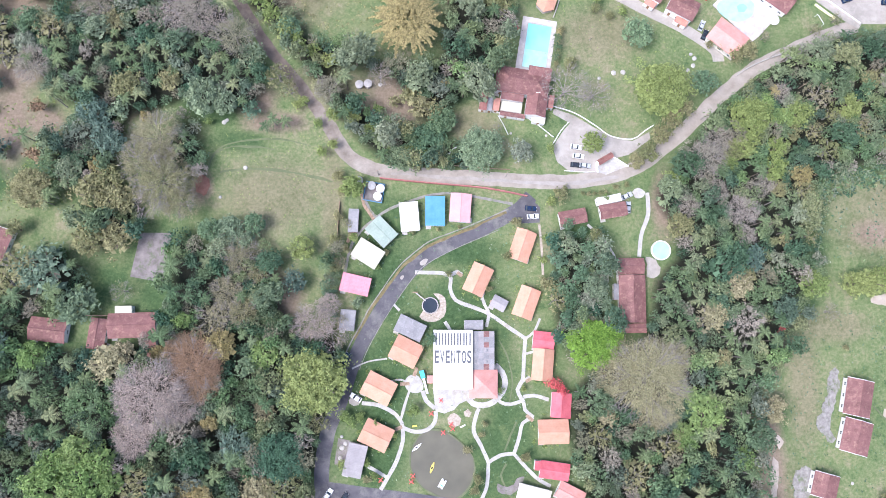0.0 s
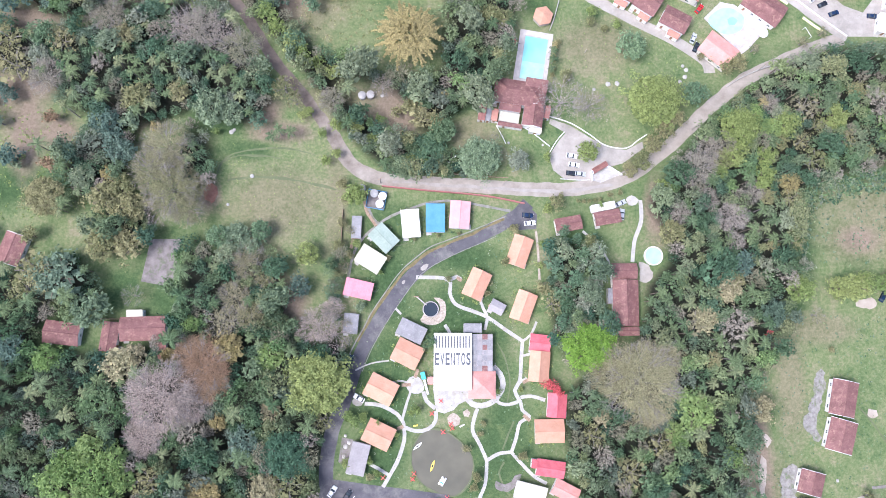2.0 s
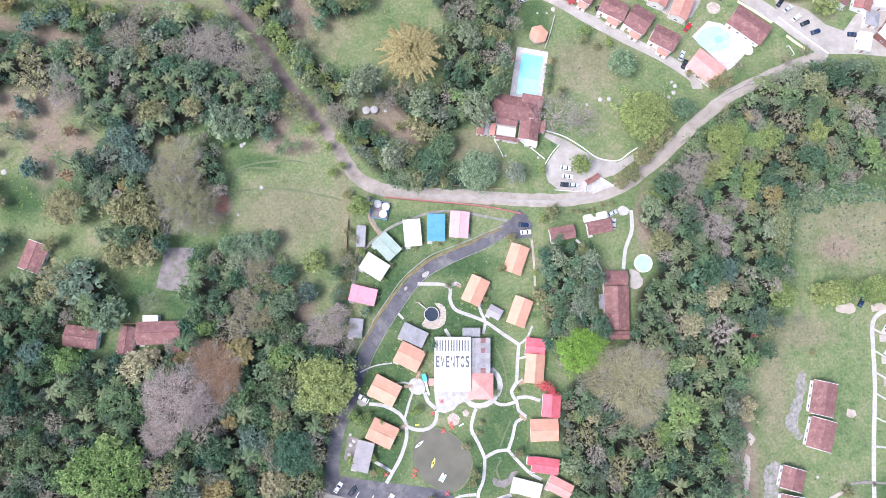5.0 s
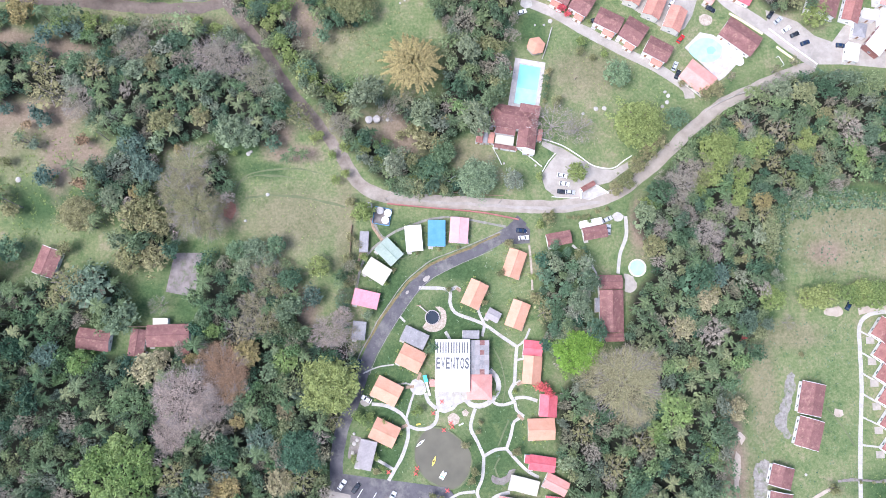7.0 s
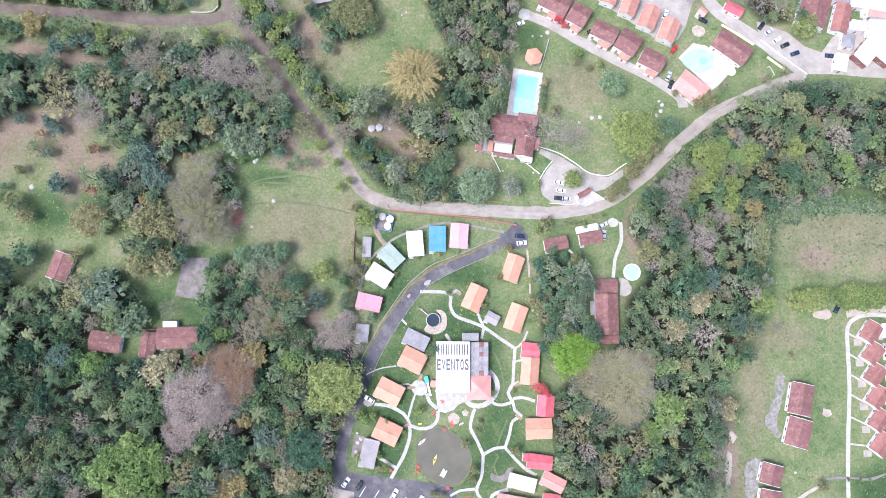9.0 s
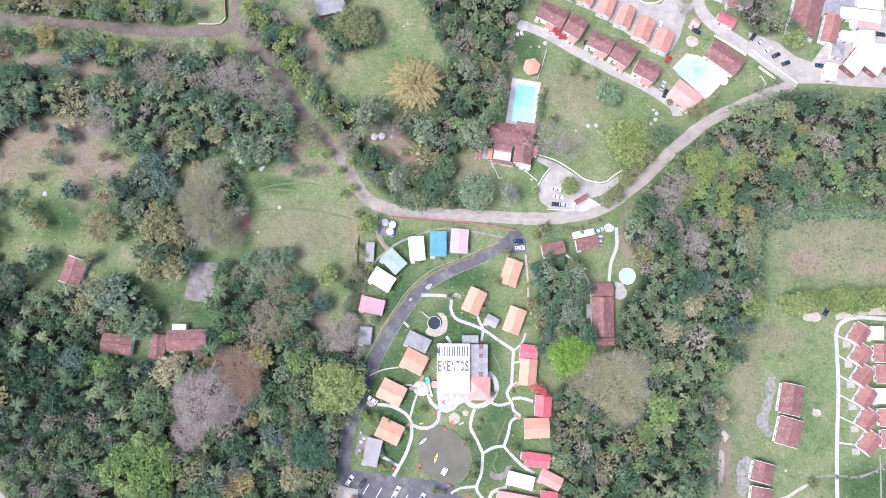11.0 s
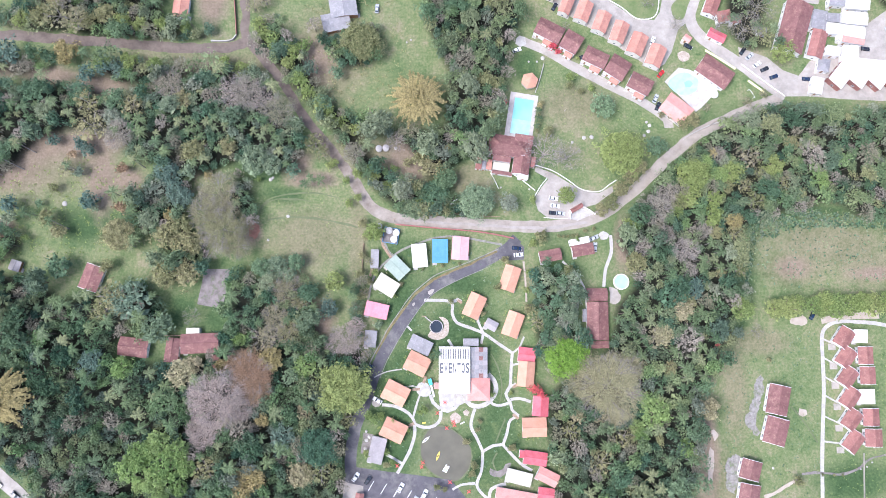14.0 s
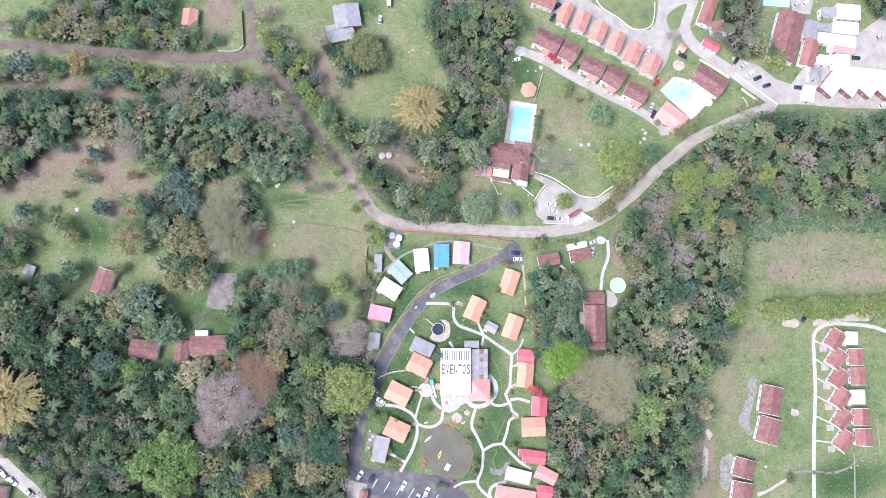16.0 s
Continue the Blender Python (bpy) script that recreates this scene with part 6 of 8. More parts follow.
kayak(4.7, -37.6, 40, M_WHITEPAINT, "white kayak moored at the pond's edge")
kayak(10.0, -44.5, 70, M_YELLOW, "yellow kayak drifting on the pond")
pb = tagged(base("pedal_boat", 13.5, -49.9, 60, -0.05), "white pedal boat on the pond", "pedal boat", "boats on the pond")
part("hull", Shape().chamfer_box(-1.6, -0.95, 0, 1.6, -0.3, 0.45, 0.12).chamfer_box(-1.6, 0.3, 0, 1.6, 0.95, 0.45, 0.12), M_WHITEPAINT, pb)
part("deck", Shape().chamfer_box(-1.4, -0.9, 0.46, 1.2, 0.9, 0.6, 0.05), M_WHITEPAINT, pb)
part("seat_back", Shape().chamfer_box(-0.6, -0.7, 0.61, -0.4, 0.7, 1.1, 0.05), M_CYAN, pb)
sl = tagged(base("playground_slide", 6.9, -14.1, 15), "turquoise and white children's playground slide", "slide")
part("chute", Shape().stack([[(-0.4, 0, 1.8), (0.4, 0, 1.8), (0.4, 0, 1.95), (-0.4, 0, 1.95)], [(-0.4, -5.5, 0.1), (0.4, -5.5, 0.1), (0.4, -5.5, 0.25), (-0.4, -5.5, 0.25)]]), M_WHITEPAINT, sl)
part("platform", Shape().chamfer_box(-0.8, 0.1, 1.7, 0.8, 2.8, 1.85, 0.05), M_CYAN, sl)
for px in (-0.7, 0.7):
    for py in (0.2, 2.7):
        part("post", Shape().tube((px, py, 0), (px, py, 2.6), 0.07, 0.07), M_CYAN, sl)
for x, y in ((13.0, -21.7), (9.7, -26.2), (16.6, -29.9), (17.1, -31.4), (-7.6, -48.5), (2.9, -49.1), (3.4, -47.2), (15.2, -55.6), (23.3, -59.6), (13.8, -32.7)):
    st = base("picnic_set", x, y, 20)
    st.scale = (0.7, 0.7, 0.9)
    tagged(st, "red garden table with stools on the lawn", "garden furniture", "picnic sets")
    part("tabletop", Shape().lathe([(0.55, 0.68), (0.6, 0.7), (0.6, 0.76), (0.55, 0.78)], n=14), M_REDPLASTIC, st)
    part("pedestal", Shape().lathe([(0.25, 0), (0.1, 0.15), (0.1, 0.68)], n=8), M_WHITEPAINT, st)
    for i in range(4):
        a = math.pi * i / 2 + 0.5
        part("stool", Shape().lathe([(0.28, 0), (0.2, 0.2), (0.3, 0.42), (0.28, 0.46)], 1.15 * math.cos(a), 1.15 * math.sin(a), 10), M_REDPLASTIC, st)
for x, y, rot, w, d, m, lab in ((3.9, -30.4, 10, 1.6, 0.6, M_YELLOW, "yellow garden bench beside the path"), (20.6, -30.5, 25, 2.0, 0.5, M_WHITEPAINT, "white garden bench on the lawn"), (17.4, 67.8, 35, 3.2, 0.5, M_WHITEPAINT, "white stacked pipes on the grass"), (16.3, 66.2, 5, 3.6, 0.5, M_WHITEPAINT, "white stacked pipes on the grass"), (14.5, 67.8, -60, 2.0, 0.4, M_WHITEPAINT, "white stacked pipes on the grass")):
    bn = tagged(base("bench", x, y, rot), lab, "bench")
    part("seat", Shape().chamfer_box(-w / 2, -d / 2, 0.4, w / 2, d / 2, 0.5, 0.03), m, bn)
    for s in (-1, 1):
        part("leg", Shape().box(s * (w / 2 - 0.25) - 0.05, -d / 2 + 0.05, 0, s * (w / 2 - 0.25) + 0.05, d / 2 - 0.05, 0.4), m, bn)
for x, y, r in ((77.1, 97.6, 1.0), (80.6, 97.9, 1.0), (71.6, 95.4, 0.7), (-154.6, 65.2, 1.2), (105.2, 99.0, 0.8), (107.2, 100.9, 0.9), (107.8, 103.7, 0.9), (106.5, 105.3, 0.7), (58.6, 135.2, 1.0), (55.9, 133.5, 0.5), (52.1, 133.4, 0.5), (-21.0, -37.6, 0.9), (-19.8, -36.2, 0.8), (-21.1, -33.9, 0.6), (-21.5, -41.1, 0.8), (158.0, -50.9, 0.6), (-65.0, 76.8, 0.9), (-64.0, 77.6, 0.7), (-4.4, 141.8, 0.5), (-2.5, 143.0, 0.5), (-65.4, 49.5, 0.6), (-56.9, 60.2, 0.8), (51.5, 73.3, 0.5), (38.5, 74.0, 0.5), (-9.2, 91.7, 0.8), (41.3, 63.9, 0.6), (200.6, -50.7, 0.4), (197.6, -51.7, 0.4), (203.1, -48.8, 0.4)):
    rk = Shape()
    rk.lathe([(r * 0.9, -0.1), (r, 0.15), (r * 0.85, 0.35), (r * 0.4, 0.5)], n=9)
    rk.v = [(px + 0.15 * r * noise.noise((px * 2 + x, py * 2, pz)), py + 0.15 * r * noise.noise((px * 2, py * 2 + y, pz + 5)), pz) for px, py, pz in rk.v]
    ob = part("boulder", rk, M_CONCRETE)
    ob.matrix_basis = pose(x, y, 0)
    tagged(ob, "whitewashed boulder on the grass", "boulder", "whitewashed boulders")
pn = tagged(base("garden_shelter", 137.9, 118.4, 30), "white parasol-like shelter on the pool lawn", "shelter")
part("canopy", Shape().lathe([(2.0, 2.4), (1.4, 2.75), (0.2, 3.0)], n=20), M_WHITEPAINT, pn)
part("pole", Shape().tube((0, 0, 0), (0, 0, 2.45), 0.1, 0.1), M_WHITEPAINT, pn)
part("walkway", Shape().box(-4.5, -0.5, -0.1, -2.0, 0.5, 0.2), M_WHITEPAINT, pn)
for x, y, rot in ((156.1, 119.2, -60), ):
    g = tagged(base("football_goal", x, y, rot), "white football goal on the lawn", "goal")
    for s in (-1, 1):
        part("post", Shape().tube((s * 2.2, 0, 0), (s * 2.2, 0, 2.1), 0.1, 0.1), M_WHITEPAINT, g)
    part("crossbar", Shape().tube((-2.2, 0, 2.1), (2.2, 0, 2.1), 0.1, 0.1), M_WHITEPAINT, g)
for x, y, h in ((-9.5, 58.1, 8.0), (36.3, 57.8, 8.0), (109.2, 80.2, 8.0), (136.1, 104.0, 8.0), (68.4, 110.1, 3.0)):
    po = tagged(base("utility_pole", x, y, 30), "thin pale concrete utility pole beside the road", "utility pole", "utility poles")
    part("pole", Shape().tube((0, 0, 0), (0, 0, h), 0.16, 0.1, 8), M_PAVE, po)
    part("crossarm", Shape().box(-0.9, -0.06, h - 0.6, 0.9, 0.06, h - 0.45), M_WOOD, po)


# ---------------------------------------------------------------- plants
def leaf_quads(pos, nrm, size, rng, slim=0.5, along=None):
    """Leaf sprays as slim four-cornered blades at pos, facing nrm; along: the way they point."""
    n = len(pos)
    nrm = nrm / (np.linalg.norm(nrm, axis=1, keepdims=True) + 1e-9)
    ref = rng.normal(size=(n, 3))
    u = np.cross(nrm, ref) if along is None else along + 0.35 * ref
    u /= np.linalg.norm(u, axis=1, keepdims=True) + 1e-9
    w = np.cross(nrm, u)
    w /= np.linalg.norm(w, axis=1, keepdims=True) + 1e-9
    s = (size * rng.uniform(0.6, 1.4, n))[:, None]
    v = np.stack([pos - u * s, pos + w * s * slim - nrm * s * 0.15, pos + u * s, pos - w * s * slim - nrm * s * 0.15], 1).reshape(-1, 3)
    return v, np.arange(4 * n).reshape(-1, 4)


def dome_crown(seed, lobes, leaves, leaf, flat=0.75, gap=0.0, spread=0.68, lobe=0.36, inner=90, slim=0.5):
    """A crown of radius 1 whose middle lies 1.2 above the ground: leafy boughs of uneven size, standing out unevenly, over inner leaves."""
    rng = np.random.default_rng(seed)
    P, N = [], []
    k = np.arange(lobes)
    ang = k * 2.39996 + rng.uniform(0, 1.4, lobes)
    ph = rng.uniform(0, 6.28, 3)
    outline = 1 + 0.16 * np.sin(2 * ang + ph[0]) + 0.13 * np.sin(3 * ang + ph[1]) + 0.1 * np.sin(5 * ang + ph[2])
    rad = spread * np.sqrt((k + 0.3) / lobes) * rng.uniform(0.75, 1.2, lobes) * outline
    for a, r in zip(ang, rad):
        c = np.array([r * math.cos(a), r * math.sin(a), 1.1 + flat * 0.85 * math.sqrt(max(0.02, 1 - min(r, 1) ** 2)) + rng.uniform(-0.26, 0.2)])
        lr = lobe * rng.uniform(0.45, 1.5)
        m = int(leaves * (lr / lobe) ** 1.3)
        d = rng.normal(size=(m, 3))
        d[:, 2] = np.abs(d[:, 2]) * 1.1 - 0.2
        d /= np.linalg.norm(d, axis=1, keepdims=True)
        keep = rng.random(m) > gap
        way = np.array([math.cos(a), math.sin(a), 0.0])
        long = 1 + 0.35 * np.abs(d @ way)[:, None]
        P.append((c + d * lr * long * rng.uniform(0.35, 1.3, (m, 1)) * np.array([1, 1, 0.85]))[keep])
        N.append((0.7 * d + rng.normal(scale=0.55, size=d.shape) + np.array([0, 0, 0.45]))[keep])
    v, f = leaf_quads(np.concatenate(P), np.concatenate(N), leaf, rng, slim)
    if not inner:
        return v, f
    a, r = rng.uniform(0, 6.28, inner), spread * np.sqrt(rng.random(inner))
    q = np.stack([r * np.cos(a), r * np.sin(a), 0.95 + 0.75 * flat * np.sqrt(np.maximum(0.02, 1 - r * r)) + rng.uniform(-0.25, 0.05, inner)], 1)
    cv, cf = leaf_quads(q, rng.normal(scale=0.5, size=q.shape) + np.array([0, 0, 1.0]), min(0.17, 2.2 * leaf), rng, 0.8)
    return np.concatenate([cv, v]), np.concatenate([cf, f + len(cv)])


def twig_crown(seed, boughs, twigs, size=0.1, flat=0.75, slim=0.07, leaf=0.02, leaves=3):
    """A thin crown of radius 1: bundles of fine pale twigs that fan outwards from many bough ends, with a few small leaves."""
    rng = np.random.default_rng(seed)
    k = np.arange(boughs)
    ang = k * 2.39996 + rng.uniform(-0.4, 0.4, boughs)
    ph = rng.uniform(0, 6.28, 2)
    rad = 0.95 * np.sqrt((k + 0.4) / boughs) * (1 + 0.12 * np.sin(2 * ang + ph[0]) + 0.12 * np.sin(3 * ang + ph[1])) * rng.uniform(0.85, 1.1, boughs)
    c = np.stack([rad * np.cos(ang), rad * np.sin(ang), 1.0 + flat * np.sqrt(np.maximum(0.03, 1 - np.minimum(rad, 1) ** 2)) + rng.uniform(-0.2, 0.14, boughs)], 1)
    out = np.stack([np.cos(ang) * rad, np.sin(ang) * rad, np.full(boughs, 0.4)], 1)
    pos = np.repeat(c, twigs, 0) + rng.normal(scale=0.05, size=(boughs * twigs, 3))
    along = np.repeat(out, twigs, 0) * 1.3 + rng.normal(scale=0.5, size=pos.shape)
    up = rng.normal(scale=0.3, size=pos.shape) + np.array([0, 0, 1.0])
    v, f = leaf_quads(pos, up, size, rng, slim, along)
    lp = np.repeat(c, leaves, 0) + rng.normal(scale=0.07, size=(boughs * leaves, 3))
    lv, lf = leaf_quads(lp, rng.normal(scale=0.5, size=lp.shape) + np.array([0, 0, 1.0]), leaf, rng, 0.5)
    return np.concatenate([v, lv]), np.concatenate([f, lf + len(v)])


def limbs(seed, radius, lift, count, thick=0.07, twigs=3, sub=3):
    """A tapered trunk with forking limbs, for a crown of radius 1."""
    rnd = random.Random(seed)
    sh = Shape()
    sh.tube((0, 0, -0.02), (0.03, 0.02, lift), thick * 1.5, thick, 7)
    for i in range(count):
        a = 2 * math.pi * i / count + rnd.uniform(-0.3, 0.3)
        r = radius * rnd.uniform(0.4, 0.6)
        e = (r * math.cos(a), r * math.sin(a), lift + rnd.uniform(0.35, 0.6))
        sh.tube((0.03, 0.02, lift * rnd.uniform(0.8, 1.0)), e, thick * 0.6, thick * 0.36, 5)
        for j in range(twigs):
            b = a + rnd.uniform(-0.8, 0.8)
            q = radius * rnd.uniform(0.28, 0.48)
            g = (e[0] + q * math.cos(b), e[1] + q * math.sin(b), e[2] + rnd.uniform(0.0, 0.3))
            sh.tube(e, g, thick * 0.34, thick * 0.14, 4)
            for k in range(sub):
                c = b + rnd.uniform(-0.9, 0.9)
                q2 = radius * rnd.uniform(0.12, 0.26)
                sh.tube(g, (g[0] + q2 * math.cos(c), g[1] + q2 * math.sin(c), g[2] + rnd.uniform(-0.04, 0.14)), thick * 0.13, thick * 0.05, 3)
    return sh


def palm_crown(seed, fronds=11, size=1.0, top=2.4):
    """Arching fronds round one head, each a rib with paired hanging leaflets."""
    rng = np.random.default_rng(seed)
    V, Fc = [], []
    down = np.array([0, 0, 1.0])
    for i in range(fronds):
        a = 2.39996 * i + rng.uniform(-0.35, 0.35)
        rise, ln = rng.uniform(0.1, 0.75), size * rng.uniform(0.7, 1.1)
        d, s = np.array([math.cos(a), math.sin(a), 0]), np.array([-math.sin(a), math.cos(a), 0])
        for j in range(8):
            t = (j + 0.6) / 8
            c = d * ln * t + down * (top + rise * t - 1.0 * t * t)
            w = (0.17 * math.sin(math.pi * min(1, 0.18 + 0.78 * t)) + 0.015) * size
            for q in (-1, 1):
                k = len(V)
                tip = c + s * q * w + d * w * 0.75 - down * 0.4 * w
                V += [c - d * 0.05 * size, c + d * 0.055 * size, tip + d * 0.02, tip - d * 0.03]
                Fc.append((k, k + 1, k + 2, k + 3) if q < 0 else (k + 3, k + 2, k + 1, k))
    return np.array(V), np.array(Fc)


def plume_crown(seed, plumes=30, leaf=0.05):
    """Bamboo: long arching plumes of fine leaves, drooping outwards from the clump."""
    rng = np.random.default_rng(seed)
    P, N, V, Fc = [], [], [], []
    for i in range(plumes):
        a = 2.39996 * i + rng.uniform(-0.35, 0.35)
        reach = 0.95 * math.sqrt((i + 1.2) / plumes) * rng.uniform(0.85, 1.1)
        d, s = np.array([math.cos(a), math.sin(a), 0]), np.array([-math.sin(a), math.cos(a), 0])
        wide = rng.uniform(0.022, 0.045)
        k = len(V)
        for j in range(7):
            q = 0.45 + 0.55 * j / 6
            c = d * reach * q + s * 0.08 * math.sin(3 * q + i) + np.array([0, 0, 0.4 + 1.9 * q ** 0.5 - 0.95 * reach * q ** 3])
            w = wide * (0.25 + math.sin(math.pi * min(0.93, 0.08 + 0.85 * j / 6)))
            V += [c - s * w, c - s * w * 0.5 + np.array([0, 0, w * 0.8]), c + s * w * 0.5 + np.array([0, 0, w * 0.8]), c + s * w]
            off = rng.normal(scale=w * 0.75, size=(7, 3))
            P.append(c + np.array([0, 0, w * 0.55]) + off)
            N.append(np.tile(d * 0.4 + np.array([0, 0, 1.0]), (7, 1)) + off * 6)
        for j in range(6):
            for e in range(3):
                b = k + 4 * j + e
                Fc.append((b, b + 1, b + 5, b + 4))
    v, f = leaf_quads(np.concatenate(P), np.concatenate(N), leaf, rng)
    return np.concatenate([np.array(V), v]), np.concatenate([np.array(Fc), f + len(V)])


def raw_mesh(name, v, f, mat, tint=None):
    me = bpy.data.meshes.new(name)
    me.vertices.add(len(v))
    me.vertices.foreach_set("co", np.asarray(v, dtype=np.float32).ravel())
    me.loops.add(f.size)
    me.loops.foreach_set("vertex_index", f.astype(np.int32).ravel())
    me.polygons.add(len(f))
    me.polygons.foreach_set("loop_start", np.arange(0, f.size, 4, dtype=np.int32))
    if tint is not None:
        a = me.attributes.new("tint", "FLOAT", "POINT")
        a.data.foreach_set("value", np.asarray(tint, dtype=np.float32))
    me.materials.append(mat)
    me.update(calc_edges=True)
    me.validate()
    return me


FORM = {
    "small": [dome_crown(11 + i, 17, 18, 0.11, spread=0.74, lobe=0.27, inner=40) for i in range(8)],
    "broad": [dome_crown(31 + i, 36, 20, 0.074, 0.8, spread=0.84, lobe=0.19, inner=80) for i in range(7)],
    "great": [dome_crown(51 + i, 80, 44, 0.042, 0.75, spread=0.88, lobe=0.15, inner=500) for i in range(3)],
    "airy": [dome_crown(71 + i, 34, 17, 0.064, 0.7, 0.15, 0.86, 0.2, 30, 0.33) for i in range(4)],
    "bare": [dome_crown(91 + i, 60, 24, 0.026, 0.75, 0.25, 0.9, 0.17, 0) for i in range(3)],
    "twig": [twig_crown(191 + i, 330, 7, 0.1, 0.75, 0.055, 0.026, 3) for i in range(3)],
    "spray": [twig_crown(231 + i, 80, 6, 0.17, 0.75, 0.06, 0.07, 3) for i in range(4)],
    "haze": [twig_crown(211 + i, 800, 6, 0.085, 0.75, 0.045, 0.019, 4) for i in range(2)],
    "bush": [dome_crown(111 + i, 10, 28, 0.12, 0.9, lobe=0.32, inner=30) for i in range(4)],
    "palm": [palm_crown(131 + i) for i in range(5)],
    "plume": [plume_crown(151 + i, 170, 0.034) for i in range(2)],
}
TREES = {}
NAMES = {"small": "tree", "broad": "tree", "great": "tree", "airy": "tree", "bare": "bare_tree", "haze": "tree", "twig": "bare_tree", "bush": "bush", "palm": "palm_tree", "plume": "bamboo_clump"}


def grow(form, leaves, spots, label, tall=1.0, group=""):
    """Plants of one form and leaf colour at the spots (x, y, crown radius)."""
    rnd = random.Random(len(TREES) * 7 + len(spots))
    for n, (x, y, r) in enumerate(spots):
        v = rnd.randrange(len(FORM[form]))
        key = (form, leaves, v)
        m = pose(x, y, 0, 0, 0, rnd.uniform(0, 360)) @ Matrix.Diagonal((r, r, tall * (min(r, 2.2 + 0.45 * r) if form not in ("palm", "bush") else r), 1))
        if key in TREES:
            was = TREES[key].scale
            t = copy_thing(TREES[key], m @ Matrix.Diagonal((1 / was.x, 1 / was.y, 1 / was.z, 1)))
        else:
            t = base(NAMES[form], x, y)
            part("trunk", Shape().tube((0, 0, -0.02), (0.06, 0.02, 2.42), 0.06, 0.045, 7) if form == "palm" else Shape().tube((0, 0, -0.02), (0, 0, 0.9), 0.09, 0.05, 6) if form in ("bush", "plume") else
                 limbs(v + 5, 0.95, 1.0, 11, 0.028, 5, 5) if form in ("bare", "haze", "twig") else limbs(v + 3, 0.8, 0.9, 5, 0.07, 2, 0), M_PALEBARK if form in ("bare", "palm", "airy", "haze", "twig") else M_BARK, t)
            cr = new("crown", raw_mesh("crown", *FORM[form][v], LEAF[leaves]))
            cr.parent = t
            TREES[key] = t
            t.matrix_basis = m
        tagged(t, label, {"bush": "bush", "palm": "palm tree", "plume": "bamboo"}.get(form, "tree"), group)


TAKEN = []


def plant(form, leaves, spots, label, tall=1.0, group=""):
    TAKEN.extend(spots)
    grow(form, leaves, spots, label, tall, group)


# trees that stand out one by one
plant("airy", "olive", [(-128.6, 24.0, 8.6), (-133.0, 18.0, 6.4)], "large pale olive tree beside the western house", 1.1)
plant("broad", "dark", [(-60.5, 37.2, 5.2), (-52.0, 39.4, 4.2), (-64.0, 30.3, 5.0), (-67.3, 37.2, 4.6), (-55.5, 34.1, 4.0)], "dark green tree at the mown field's lower edge", 1.0, "trees below the mown field")
plant("twig", "grey", [(-57.7, 26.6, 5.6), (-60.4, 15.1, 6.0), (-54.8, 8.9, 5.4), (-49.8, 21.7, 4.2)], "brown-grey half-bare tree below the mown field", 0.95, "trees below the mown field")
plant("twig", "grey", [(-85.5, 68.5, 9.0), (-89.5, 59.0, 8.5), (-83.0, 53.0, 9.5), (-77.5, 46.0, 6.5), (-76.5, 54.5, 5.5), (-84.0, 61.0, 7.5)], "tall tan-grey tree with a thin twiggy crown", 1.1, "thin trees beside the mown field")
plant("broad", "olive", [(-107.1, 50.4, 7.0), (-102.0, 54.8, 5.6), (-98.0, 47.1, 6.2), (-107.8, 33.0, 6.4), (-98.2, 34.0, 6.4)], "broad olive-green garden tree", 1.0)
plant("small", "gold", [(-107.2, 59.6, 3.6), (-91.7, 77.5, 2.6)], "small yellow-green tree among darker ones")
plant("palm", "palm", [(-135.8, -19.9, 3.8), (-120.4, -20.0, 3.8), (-115.7, -25.0, 3.8), (-112.3, -8.3, 3.4), (-105.3, -13.4, 3.4), (-114.3, -31.0, 4.1), (-127.7, -17.8, 3.8), (-58.6, -24.7, 4.3), (-78.1, 15.5, 4.3), (-56.4, -40.2, 4.3), (-38.9, -23.1, 3.4), (-61.8, -45.6, 3.8), (-33.1, -29.2, 4.3), (-132.5, -44.0, 3.8), (-136.9, -12.2, 4.3), (-123.0, -31.0, 3.4), (-45.7, -21.9, 3.6)], "feathery palm tree among the western woods", 1.0, "woodland palms")
plant("palm", "palm", [(124.7, 2.2, 3.8), (121.5, -2.3, 3.5), (117.2, -6.7, 3.5), (118.2, -11.1, 3.5), (100.6, 6.1, 3.2), (102.9, 13.0, 3.5), (106.7, 19.0, 3.2), (115.4, -24.2, 3.5), (118.8, -46.6, 3.2), (100.8, -52.1, 3.6), (126.1, -10.1, 3.5), (60.0, -18.7, 3.2), (100.6, -33.7, 3.5), (98.3, -1.3, 3.5), (135.4, 44.3, 3.5), (140.0, 36.9, 3.4), (128.5, 86.9, 2.9), (131.6, 48.3, 3.4)], "feathery palm tree among the eastern woods", 1.0, "woodland palms")
plant("palm", "palm", [(-130.9, 69.0, 3.6), (-122.3, 83.8, 3.4), (-121.2, 48.4, 3.6), (-168.9, 60.3, 3.0), (-122.7, 46.1, 3.2)], "feathery garden palm on the western lawn", 1.0, "garden palms")
plant("broad", "lime", [(-124.5, -6.1, 5.6), (-47.5, -5.6, 5.2), (-75.8, 6.0, 3.4)], "fresh bright green tree among darker woods")
plant("broad", "tan", [(-99.3, -8.4, 6.6), (-94.6, -5.0, 4.6), (-47.0, -24.7, 4.0), (-48.1, -51.0, 6.0)], "ochre-olive tree with a dense rounded crown")
plant("haze", "pink", [(-83.6, -18.9, 12.6), (-89.6, -33.2, 7.0), (-75.7, -23.4, 7.0)], "large tree of pinkish-grey blossom and bare twigs", 0.95, "blossoming trees in the wood")
plant("haze", "rust", [(-69.8, -9.0, 9.6), (-67.3, -15.7, 7.0), (-74.5, -4.4, 6.6)], "thin tree with rusty reddish twigs", 0.9, "rusty trees in the wood")
